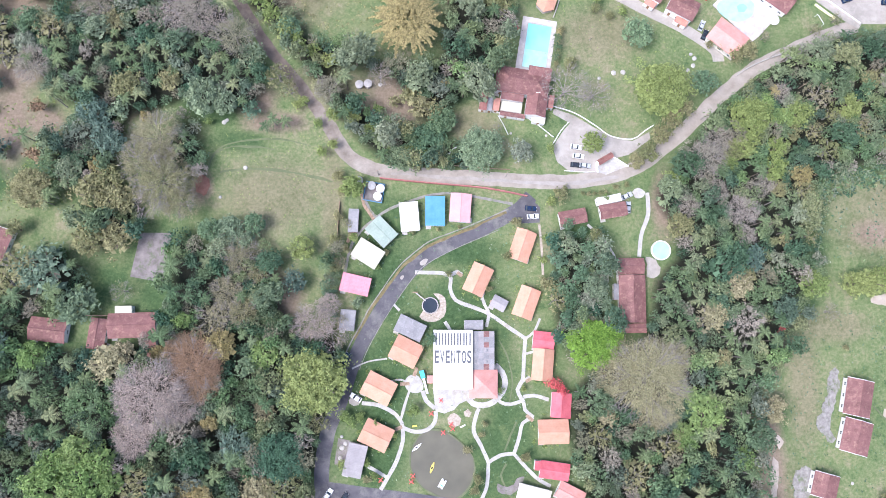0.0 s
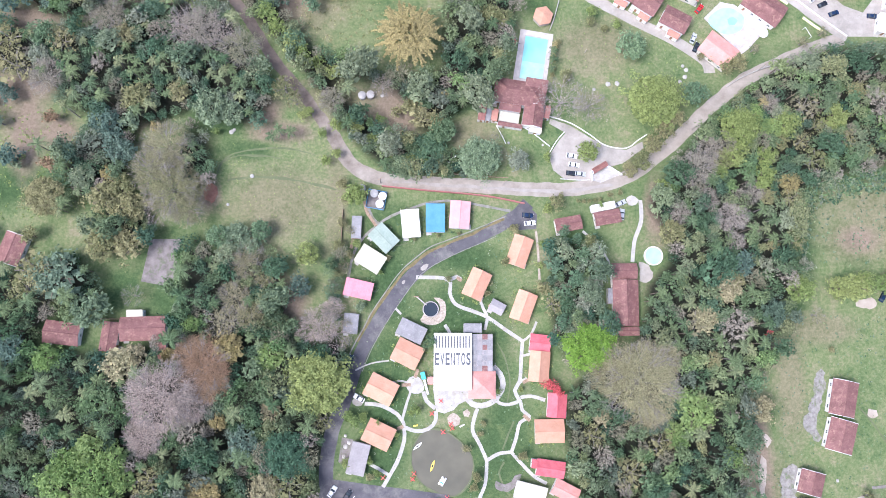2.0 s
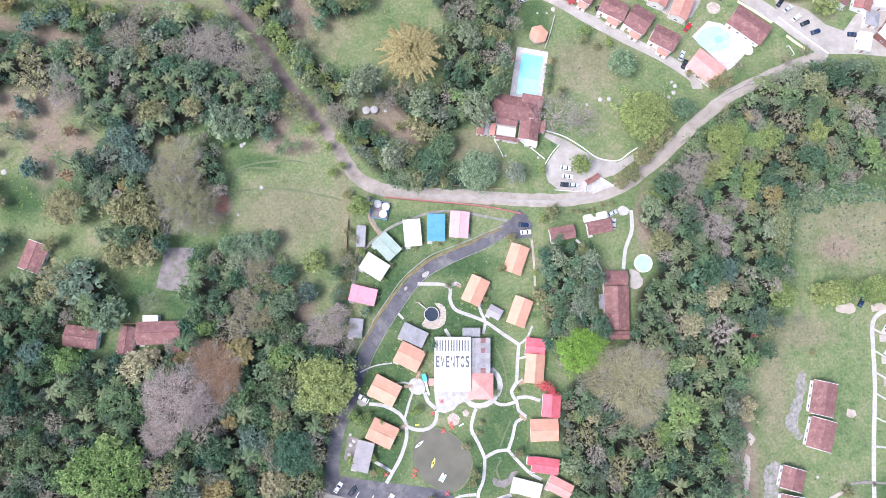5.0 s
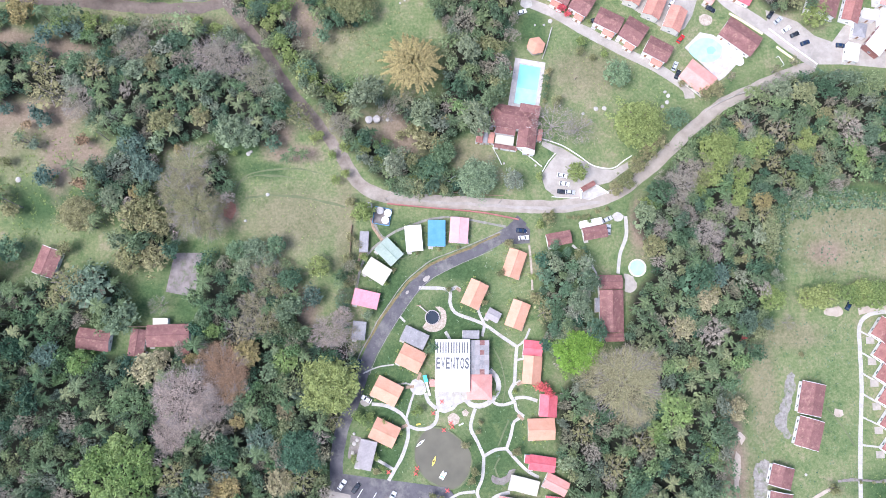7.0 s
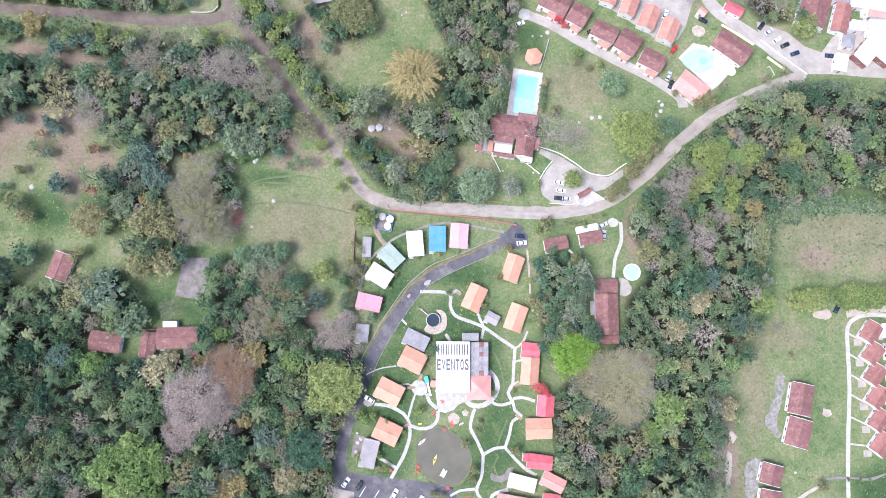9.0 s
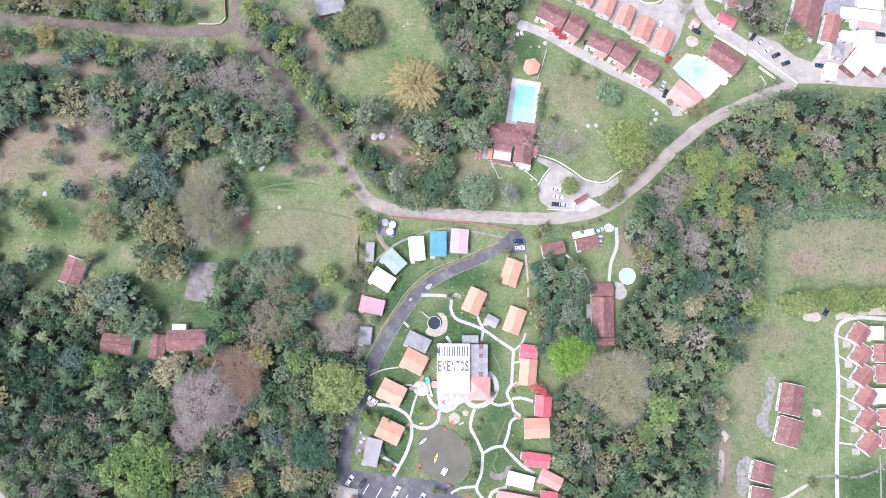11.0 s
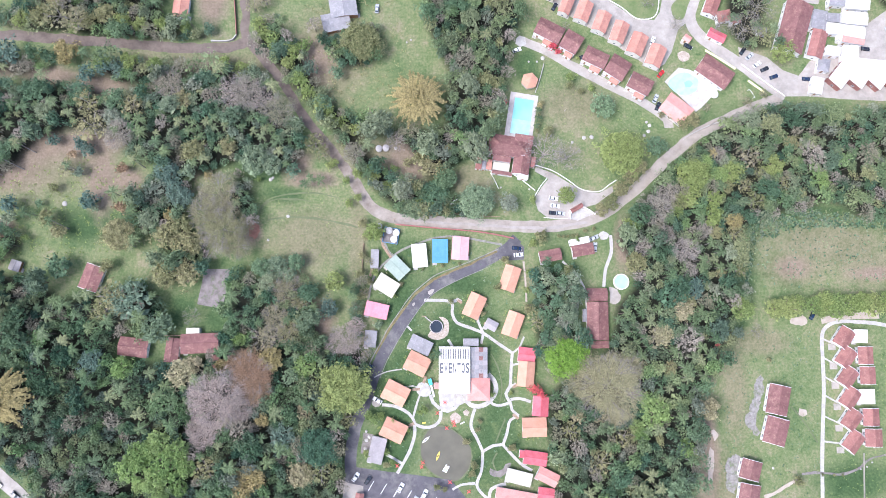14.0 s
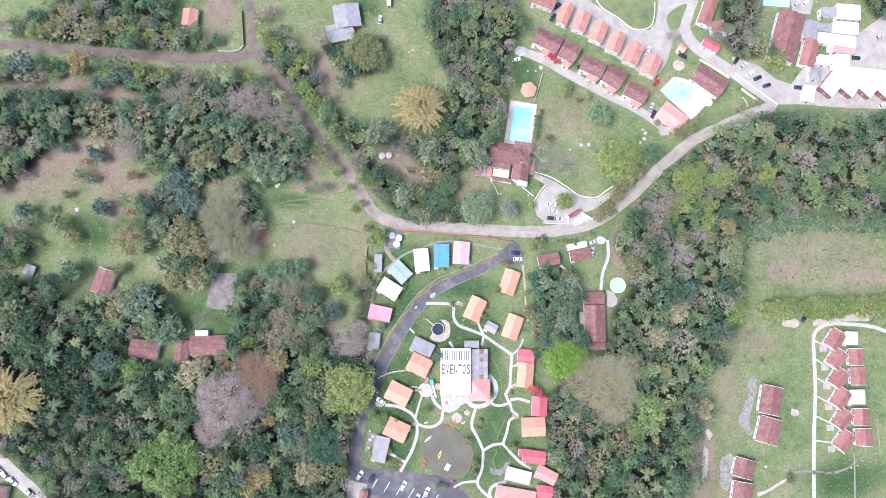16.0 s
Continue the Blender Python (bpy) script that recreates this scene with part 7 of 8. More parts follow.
plant("broad", "gold", [(-62.1, -2.7, 6.0), (-82.9, -5.6, 3.4), (-65.2, -28.4, 3.4), (-71.8, -51.2, 4.2)], "tree with golden yellow autumn leaves")
plant("twig", "pink", [(-31.1, 5.3, 7.0), (-26.0, 11.5, 4.0)], "leafless tree with pale pinkish twigs", 0.9)
plant("broad", "lime", [(-117.2, -47.1, 6.8), (-114.3, -41.8, 6.0), (-106.9, -36.9, 6.0), (-99.1, -40.8, 6.0), (-103.2, -46.8, 7.0), (-95.5, -47.3, 4.8), (-108.3, -52.5, 6.0)], "tall open lime-green tree with pale branches", 1.35, "lime-green trees in the wood")
plant("broad", "teal", [(-55.8, -36.0, 6.4), (-136.8, -3.3, 6.0)], "blue-green tree with a dense crown")
plant("airy", "olive", [(-39.6, -49.2, 7.2), (-29.3, -27.7, 4.8), (-87.4, -47.8, 6.6)], "pale olive tree with a loose crown")
plant("great", "dark", [(-40.9, -39.3, 9.0)], "broad dark tree with rusty shoots")
plant("haze", "tan", [(82.6, -14.4, 14.6), (74.8, -10.5, 9.0), (90.2, -7.6, 9.0), (85.2, -25.0, 8.0)], "very large sparse brownish-grey tree", 0.9, "sparse grey trees beside the longhouse")
plant("broad", "lime", [(103.4, -26.1, 7.4), (98.6, -19.8, 4.4), (117.6, -41.4, 4.4), (96.0, -32.2, 4.0)], "bright yellow-green tree in the eastern wood")
plant("broad", "tan", [(117.8, 19.1, 6.0), (109.2, 8.1, 5.3), (127.9, -24.3, 5.6), (70.5, -27.0, 3.8)], "ochre tree with dry brown leaves")
plant("airy", "olive", [(80.2, -46.5, 6.1), (90.5, -36.0, 5.6), (66.8, -33.7, 5.0), (52.9, 13.0, 4.6)], "pale olive tree with a feathery crown")
plant("twig", "twig", [(107.1, 63.1, 7.8), (113.4, 71.3, 5.6), (120.4, 45.2, 6.4), (111.7, 52.6, 4.4), (129.5, 54.8, 4.4), (101.4, 47.0, 4.4), (122.0, 36.2, 3.9), (137.7, 89.0, 3.9)], "nearly leafless tree with pale forking branches", 0.9, "bare trees in the eastern wood")
plant("broad", "olive", [(97.7, 39.5, 5.1)], "round brown-olive tree beside the round pool")
plant("small", "teal", [(123.6, 28.2, 5.4)], "compact rounded blue-green tree")
plant("great", "green", [(123.9, 79.0, 8.0)], "tall light green tree at the road's edge", 1.2)
plant("broad", "green", [(122.5, 68.6, 5.4), (117.6, 63.0, 3.6), (95.8, 56.4, 3.7), (142.4, 80.8, 5.6), (133.1, 60.5, 5.2), (134.6, 68.6, 4.6), (162.2, 84.2, 5.6)], "light green tree in the eastern wood")
plant("airy", "olive", [(166.3, 75.0, 4.4), (153.0, 67.2, 5.6), (143.5, 52.6, 4.9), (145.0, 36.4, 3.6), (149.3, 74.8, 3.9), (155.3, 81.0, 3.9)], "yellow-olive tree with a loose feathery crown", 1.0)
plant("twig", "twig", [(-75.6, 114.3, 8.6), (-60.9, 106.4, 7.6), (-109.4, 118.2, 7.0), (-130.0, 95.1, 7.0), (-27.3, 87.6, 5.0)], "leafless tree with a fan of pale branches", 0.95, "bare trees along the earth road")
plant("airy", "olive", [(-125.4, 108.2, 6.0), (-44.9, 92.3, 5.4), (-141.6, 98.7, 8.0), (-144.4, 109.3, 7.0)], "pale feathery tree with thin grey-green leaves")
plant("broad", "teal", [(-107.8, 77.4, 6.2), (-102.1, 67.2, 5.7), (-144.2, 88.6, 3.4)], "dense rounded blue-green tree")
plant("broad", "olive", [(-103.3, 111.1, 5.2), (-98.1, 88.0, 5.8), (-83.0, 90.2, 4.6)], "pale tufted tree above the palms")
plant("bush", "olive", [(57.6, 113.2, 1.5), (56.8, 110.6, 1.3), (56.2, 106.2, 1.4), (55.6, 103.0, 1.4), (55.2, 100.0, 1.3), (59.7, 99.1, 3.0)], "clipped hedge shrub beside the villa pool", 1.0, "pool hedge")
plant("palm", "palm", [(55.6, 109.0, 2.1), (55.3, 105.4, 2.2), (54.6, 102.0, 1.9)], "small palm leaning over the pool deck", 1.0)

plant("plume", "gold", [(0.4, 111.9, 13.4), (-173.1, -18.3, 16.0)], "tall golden-yellow bamboo clump with drooping plumes", 0.8)
plant("great", "vivid", [(65.3, -2.5, 9.5)], "broad bright lime-green tree beside the resort", 0.9)
plant("broad", "lime", [(98.0, -35.5, 4.1)], "bright yellow-green tree in the woods")
plant("broad", "lime", [(-110.9, -40.0, 5.2), (-105.8, -58.1, 4.4), (-98.3, -55.9, 3.9), (-115.0, -55.2, 3.4)], "light green tree with an open crown", 1.3)
plant("great", "green", [(-30.0, -14.8, 11.9)], "large round mid-green tree beside the resort road", 0.9)
plant("broad", "gold", [(-155.4, 132.1, 6.2), (143.5, 58.5, 4.4), (-68.1, -52.5, 5.7), (-72.8, -58.4, 5.2)], "tree with yellow-gold autumn foliage")
plant("great", "green", [(92.1, 88.7, 10.8)], "large rounded bright green tree on the villa lawn")
plant("broad", "olive", [(87.6, 66.4, 4.1), (92.3, 73.1, 4.1), (96.7, 78.5, 4.1), (100.5, 83.1, 4.4), (83.5, 63.3, 3.4)], "yellow-green tree in the row beside the dirt road", 0.9, "roadside row of trees")
plant("great", "dark", [(26.7, 65.9, 8.3)], "broad dark green tree on the villa lawn")
plant("broad", "dark", [(41.5, 66.0, 4.6), (84.5, 110.5, 6.2), (108.5, 92.6, 5.2), (-121.1, 22.0, 9.8), (-41.7, 110.4, 4.6), (-152.6, 36.9, 5.7)], "dark green garden tree with a rounded crown")
plant("broad", "green", [(67.2, 69.6, 4.6), (169.5, 137.7, 5.7), (-35.4, 30.9, 4.6), (-18.4, 52.7, 4.6)], "rounded fresh green tree")
plant("small", "teal", [(-37.3, 19.5, 4.6), (-175.6, 63.6, 4.6), (-159.1, 93.0, 3.1), (-147.2, 91.5, 3.6), (-104.7, 70.0, 5.7), (-142.2, 65.6, 4.6), (-138.8, 125.5, 4.1), (-132.4, 125.6, 4.4), (-179.8, 130.9, 6.7), (-146.3, 122.8, 4.6)], "compact rounded tree with blue-green leaves")
plant("bush", "dark", [(-147.4, 78.4, 2.8), (-35.7, 124.9, 3.4), (-34.0, 129.9, 3.1), (-140.3, 62.8, 2.3), (-164.2, 64.8, 2.1), (-175.0, 58.0, 4.1), (-172.1, 51.1, 1.8), (28.5, 20.9, 1.3), (-16.3, 12.0, 2.3)], "dense dark green shrub on the grass")
plant("bush", "rust", [(-151.1, 86.7, 2.3), (-128.6, 80.6, 3.1), (-127.8, 62.9, 3.6)], "rounded shrub with rusty brown leaves")
plant("bush", "green", [(-9.9, 81.6, 2.3), (-69.8, 76.3, 1.5), (-169.5, 49.9, 1.8), (-17.8, 34.9, 2.1), (-9.6, 24.7, 1.3), (72.6, 50.3, 1.5)], "fresh green garden shrub")
plant("great", "olive", [(-128.6, 50.9, 7.7), (-25.2, 139.0, 9.8)], "broad tree with olive-green leaves", 0.85)
plant("broad", "green", [(145.2, 19.0, 5.7), (160.5, 19.0, 5.2), (166.4, 19.5, 5.7), (169.7, 21.6, 4.6)], "rounded green tree in the meadow's tree row", 0.9, "tree row on the meadow")
plant("broad", "green", [(178.4, 20.8, 4.6), (182.5, 22.1, 5.2), (187.7, 20.1, 6.2), (194.4, 20.9, 5.7), (199.8, 22.2, 5.2), (205.1, 20.9, 5.7), (211.3, 22.2, 5.7), (217.8, 22.2, 5.7), (223.9, 22.2, 5.7), (182.2, 18.3, 3.6)], "rounded green tree in the meadow's tree row", 0.9, "tree row on the meadow")
plant("bare", "pink", [(-24.9, 1.9, 6.7), (-67.4, 111.1, 7.2), (-81.6, 114.9, 7.7), (-9.1, 93.1, 4.6), (57.3, 88.4, 8.8), (67.8, 87.1, 6.7), (-87.1, 47.2, 6.7)], "nearly leafless tree with pale forking branches", 0.9)
plant("airy", "grey", [(-62.3, 7.0, 5.7)], "tan-grey tree with a thin twiggy crown", 0.9)
plant("bare", "grey", [(-55.3, 29.5, 5.7), (-64.7, 7.0, 6.2), (33.7, 76.3, 2.1), (28.4, 69.7, 2.1), (151.7, 9.2, 3.1), (151.8, 148.3, 7.7), (159.2, 159.6, 8.8), (140.9, 150.9, 5.2), (107.3, 161.5, 3.6), (-95.9, 15.7, 4.1), (69.1, 149.7, 2.1), (120.5, 150.6, 4.1)], "greyish half-bare tree with fine twigs", 0.9)
plant("airy", "grey", [(-41.3, 87.8, 3.6), (-73.9, 156.0, 4.1), (-68.8, 158.9, 4.1), (-152.5, 80.3, 4.1), (-151.0, 146.5, 7.2), (-158.8, 149.1, 7.7), (150.7, 88.1, 6.2), (105.1, 6.7, 5.7)], "tall feathery tree with pale grey-green leaves")
plant("palm", "palm", [(-46.3, 75.9, 3.1), (-49.3, 73.8, 2.6), (-42.4, 75.4, 2.8), (-166.2, 59.7, 2.3), (-130.0, 80.5, 2.3), (-158.6, 55.9, 2.8), (9.0, -0.1, 2.6), (7.3, -2.1, 1.8), (-82.0, 78.3, 2.6), (-77.0, 83.5, 2.3), (-173.1, 91.8, 2.3), (-180.5, 82.7, 2.3), (-184.0, 87.8, 2.3), (-184.7, 78.8, 2.3), (-112.2, 75.4, 2.3)], "feathery palm tree on a slender trunk", 1.0, "garden palms")
plant("palm", "palm", [(-55.7, -54.8, 3.4), (-53.6, -40.5, 3.6), (-41.8, -21.3, 2.8), (-36.8, -22.5, 2.8), (-96.8, -20.3, 3.1), (-149.0, -12.3, 3.1), (-111.1, -25.8, 2.8), (-148.4, 20.6, 4.2), (-153.3, 21.9, 3.3), (-143.7, 24.3, 3.3), (-138.2, 10.8, 3.6), (-135.9, 13.2, 2.6), (-77.5, 28.9, 3.1), (-89.4, -58.0, 3.1), (-149.9, -39.8, 2.6)], "feathery palm tree among the woods", 1.0, "woodland palms")
plant("palm", "palm", [(119.4, -8.4, 3.9), (113.3, 0.4, 3.4), (124.7, -3.4, 3.4), (116.5, -15.9, 3.1), (104.4, -33.1, 3.9), (94.4, 14.4, 3.4), (95.4, 4.2, 3.4), (99.6, 16.9, 2.8), (115.1, 14.3, 2.6), (135.6, 37.5, 3.1), (133.1, 41.3, 2.8), (128.9, 34.9, 2.3), (128.3, 84.8, 2.6), (169.0, 95.9, 2.6), (193.0, 90.7, 3.1), (204.2, 76.0, 3.4), (185.1, 94.7, 3.1), (83.6, -5.8, 2.3)], "feathery palm tree among the woods", 1.0, "woodland palms")
plant("palm", "palm", [(-82.0, 93.5, 2.8), (-77.1, 98.8, 2.8), (-86.9, 89.5, 2.8), (-92.4, 101.2, 2.8), (-99.8, 97.2, 2.8), (-105.0, 101.1, 3.1), (-101.3, 102.5, 2.6), (-71.9, 97.5, 2.6), (-84.7, 100.0, 2.6), (-112.7, 105.0, 2.8), (-94.7, 94.7, 2.6), (-66.9, 98.9, 2.6), (-64.4, 100.2, 2.3), (31.5, 143.2, 3.1), (30.1, 139.0, 2.6), (34.2, 146.0, 2.6), (31.4, 129.5, 2.3), (-161.2, 96.6, 2.8), (-165.4, 104.4, 2.6), (-160.8, 111.0, 2.6), (-166.9, 108.3, 2.6), (-139.4, 109.9, 2.3)], "feathery palm tree among the woods", 1.0, "woodland palms")
plant("palm", "gold", [(14.3, 91.2, 2.3), (135.0, 89.5, 2.6), (56.2, 111.8, 1.5), (55.4, 107.7, 1.3)], "small palm tree with yellowing fronds")
plant("bush", "olive", [(25.5, -48.1, 2.3), (24.5, -51.7, 2.1), (22.0, -38.2, 1.8), (42.0, -40.8, 2.3), (28.1, -29.6, 1.3), (26.9, -33.3, 1.3), (-12.1, -47.8, 1.8), (9.4, -57.2, 1.8), (12.9, -58.2, 1.5), (0.7, 38.1, 1.0), (3.2, 37.1, 1.0), (11.8, 38.2, 1.0), (19.5, 39.0, 1.0), (-6.3, 29.9, 1.3), (15.6, 22.2, 1.5), (36.3, 28.6, 2.1), (29.8, 17.0, 1.5), (39.8, 40.8, 2.3), (1.5, -0.7, 1.0)], "garden shrub beside a cabin")
plant("bush", "green", [(-19.8, -26.8, 2.6), (-17.8, -28.6, 2.3), (-14.8, -26.9, 2.1), (-9.7, -29.4, 1.5), (-20.9, -42.8, 1.8), (-12.2, -42.9, 1.5), (-9.6, -46.6, 1.8), (-3.4, -33.1, 1.5), (27.7, -15.9, 1.3), (33.3, -18.4, 1.5), (41.8, -17.7, 1.3), (4.1, -24.5, 2.1), (2.3, -25.7, 1.5), (49.3, 27.3, 1.8), (50.7, 35.1, 2.1), (52.2, 48.2, 2.3), (70.3, 125.1, 2.6), (80.2, 120.5, 2.1), (74.6, 134.9, 1.0), (52.5, 68.0, 2.1)], "low green garden shrub")
plant("bush", "red", [(62.8, 139.7, 2.3), (65.4, 137.5, 1.8), (41.0, 113.3, 1.3), (52.3, -15.9, 2.6), (54.8, -17.9, 2.3), (134.4, 2.8, 1.5)], "garden shrub with crimson leaves")
plant("small", "olive", [(68.0, 36.3, 3.1), (50.1, 19.0, 3.1), (70.3, 121.5, 2.1), (75.6, 118.8, 1.8), (-133.3, 37.1, 3.6), (5.2, 81.8, 5.2), (1.3, 85.7, 4.1), (10.4, 80.5, 4.1), (-3.9, 84.3, 2.6), (34.3, 121.1, 5.2), (29.0, 122.4, 4.1), (55.8, 50.5, 3.1), (112.9, 108.3, 2.1), (126.2, 104.9, 4.1), (122.1, 103.8, 3.1), (-159.2, 58.6, 4.6), (-153.9, 52.2, 4.1), (167.4, -56.2, 2.6)], "small garden tree with olive-yellow leaves")
plant("small", "green", [(-50.7, 137.6, 3.6), (-55.3, 134.8, 4.1), (-68.5, 142.8, 4.1), (-71.3, 146.9, 4.1), (-64.5, 138.8, 4.1), (-57.8, 129.4, 3.6), (-52.4, 121.3, 4.6), (-48.4, 116.0, 4.1), (-43.1, 110.6, 4.1), (-39.2, 106.7, 3.6), (-33.9, 102.7, 3.6), (-27.4, 98.8, 3.6), (-18.1, 77.6, 3.1), (-12.9, 73.7, 3.1), (-25.9, 78.9, 3.1), (-20.7, 81.6, 2.6), (-5.1, 65.9, 2.6), (1.3, 66.5, 2.6), (7.8, 65.5, 2.3), (-29.6, 65.8, 2.3), (-36.2, 84.1, 2.3), (-38.8, 82.7, 2.1), (-31.0, 76.2, 2.1), (-25.7, 68.4, 2.3)], "roadside tree in the hedgerow", 1.0, "hedgerow trees")
plant("small", "dark", [(69.7, 32.4, 4.1), (64.5, 31.1, 3.6), (58.0, 32.4, 4.1), (54.1, 27.2, 4.1), (52.9, 33.6, 3.6), (61.8, 22.1, 4.1), (69.5, 20.8, 3.6), (56.5, 17.0, 4.1), (64.2, 13.1, 4.1), (70.6, 11.9, 3.1), (57.6, 6.8, 4.1), (53.7, 0.5, 3.1), (60.0, -3.3, 3.1), (64.4, 27.2, 3.1), (67.9, 6.8, 2.6), (75.4, -3.3, 2.6), (58.2, 40.1, 2.6), (63.3, 37.5, 2.3), (69.8, 37.6, 2.1)], "dark tree in the strip behind the resort", 1.0, "trees behind the resort")

plant("small", "olive", [(-24.1, 34.3, 2.8), (-23.5, 42.6, 2.1), (-21.8, 51.6, 2.6), (-23.6, 56.8, 2.6), (-20.3, 31.0, 1.8), (-24.0, 24.6, 2.3), (-157.9, 71.6, 2.6), (-181.2, 47.2, 2.6), (117.2, 107.3, 1.8), (157.7, -3.6, 1.5)], "tan-olive bushy tree at a field's edge")
plant("airy", "grey", [(-22.3, 25.9, 2.6), (-20.4, 40.0, 2.1), (-21.3, 6.9, 2.1), (-21.2, -0.6, 2.3), (30.9, 20.8, 1.3), (133.7, 111.6, 2.3), (161.3, 118.8, 2.6), (152.9, 114.6, 2.6)], "thin greyish shrubby tree at a field's edge")
plant("broad", "olive", [(-167.2, 149.1, 5.2), (-146.7, 146.7, 4.6), (-139.3, 150.4, 5.2), (-161.3, 156.8, 4.6)], "pale olive hedgerow tree beside the lane", 1.0, "hedgerow trees by the lane")
plant("broad", "green", [(-131.5, 147.8, 4.1), (-123.7, 146.0, 4.1), (-153.0, 144.5, 3.6), (-114.8, 146.7, 3.6), (-104.4, 145.3, 2.8), (-176.0, 147.1, 4.1), (-139.4, 128.0, 4.1), (-128.0, 128.7, 4.6), (-116.5, 127.3, 4.1), (-85.8, 128.2, 4.1), (-78.0, 125.7, 4.1)], "green hedgerow tree beside the lane", 1.0, "hedgerow trees by the lane")
plant("bush", "olive", [(64.2, 51.7, 1.0), (66.3, 51.5, 1.0), (68.4, 51.7, 1.0), (70.5, 52.0, 1.0), (72.6, 52.3, 1.0), (76.1, 54.1, 1.3), (80.1, 55.0, 1.3), (57.6, 53.5, 1.3), (54.5, 52.2, 1.3), (195.4, -51.5, 0.5), (179.6, -53.9, 0.8), (184.8, -53.9, 0.8), (188.7, -54.0, 0.8)], "pale low shrub in a garden hedge")
plant("broad", "lime", [(137.4, 79.5, 4.6), (131.0, 84.8, 4.1), (184.1, 77.2, 5.2)], "light green tree at the wood's edge")
plant("broad", "olive", [(118.4, 67.4, 4.1), (141.1, 74.2, 3.6), (171.6, 94.5, 4.1), (134.9, 53.1, 3.6), (120.5, 22.0, 4.6), (111.7, -7.1, 3.6), (96.3, -7.1, 3.6), (136.7, 34.9, 2.6)], "olive-yellow tree in the eastern wood")

def leaning_palm(x, y, dx, dy, h):
    """A tall palm whose long pale trunk leans away from its foot."""
    p = tagged(base("palm_tree", x, y), "tall palm with a long leaning pale trunk", "palm tree", "leaning palms")
    part("trunk", Shape().tube((0, 0, -0.05), (dx * 0.45, dy * 0.45, h * 0.55), 0.24, 0.2, 7).tube((dx * 0.45, dy * 0.45, h * 0.55), (dx, dy, h), 0.2, 0.15, 7), M_PALEBARK, p)
    v, f = FORM["palm"][1]
    cr = new("crown", raw_mesh("crown", (v - np.array([0, 0, 2.4])) * 2.4 + np.array([dx, dy, h]), f, LEAF["palm"]))
    cr.parent = p


for x, y, dx, dy in ((-168.3, 88.1, -5.5, 3.0), (-172.9, 80.4, -6.0, 3.2), (-180.9, 88.5, -4.5, 2.4), (-182.2, 77.8, -4.5, 2.0), (-135.1, 106.5, -3.0, 4.0), (-128.5, 92.2, -3.0, 4.5), (-147.0, 78.3, -4.0, 2.5), (-120.4, 81.6, -3.0, 2.5), (-152.0, 54.0, -5.0, 3.0), (191.6, 83.6, 6.0, 3.5)):
    leaning_palm(x, y, dx, dy, 9.0)

# ---------------------------------------------------------------- woods: everything that stands too close to count


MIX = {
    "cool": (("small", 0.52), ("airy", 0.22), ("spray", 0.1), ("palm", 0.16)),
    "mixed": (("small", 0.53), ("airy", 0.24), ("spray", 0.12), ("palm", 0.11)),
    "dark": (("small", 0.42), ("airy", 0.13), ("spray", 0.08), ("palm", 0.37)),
}


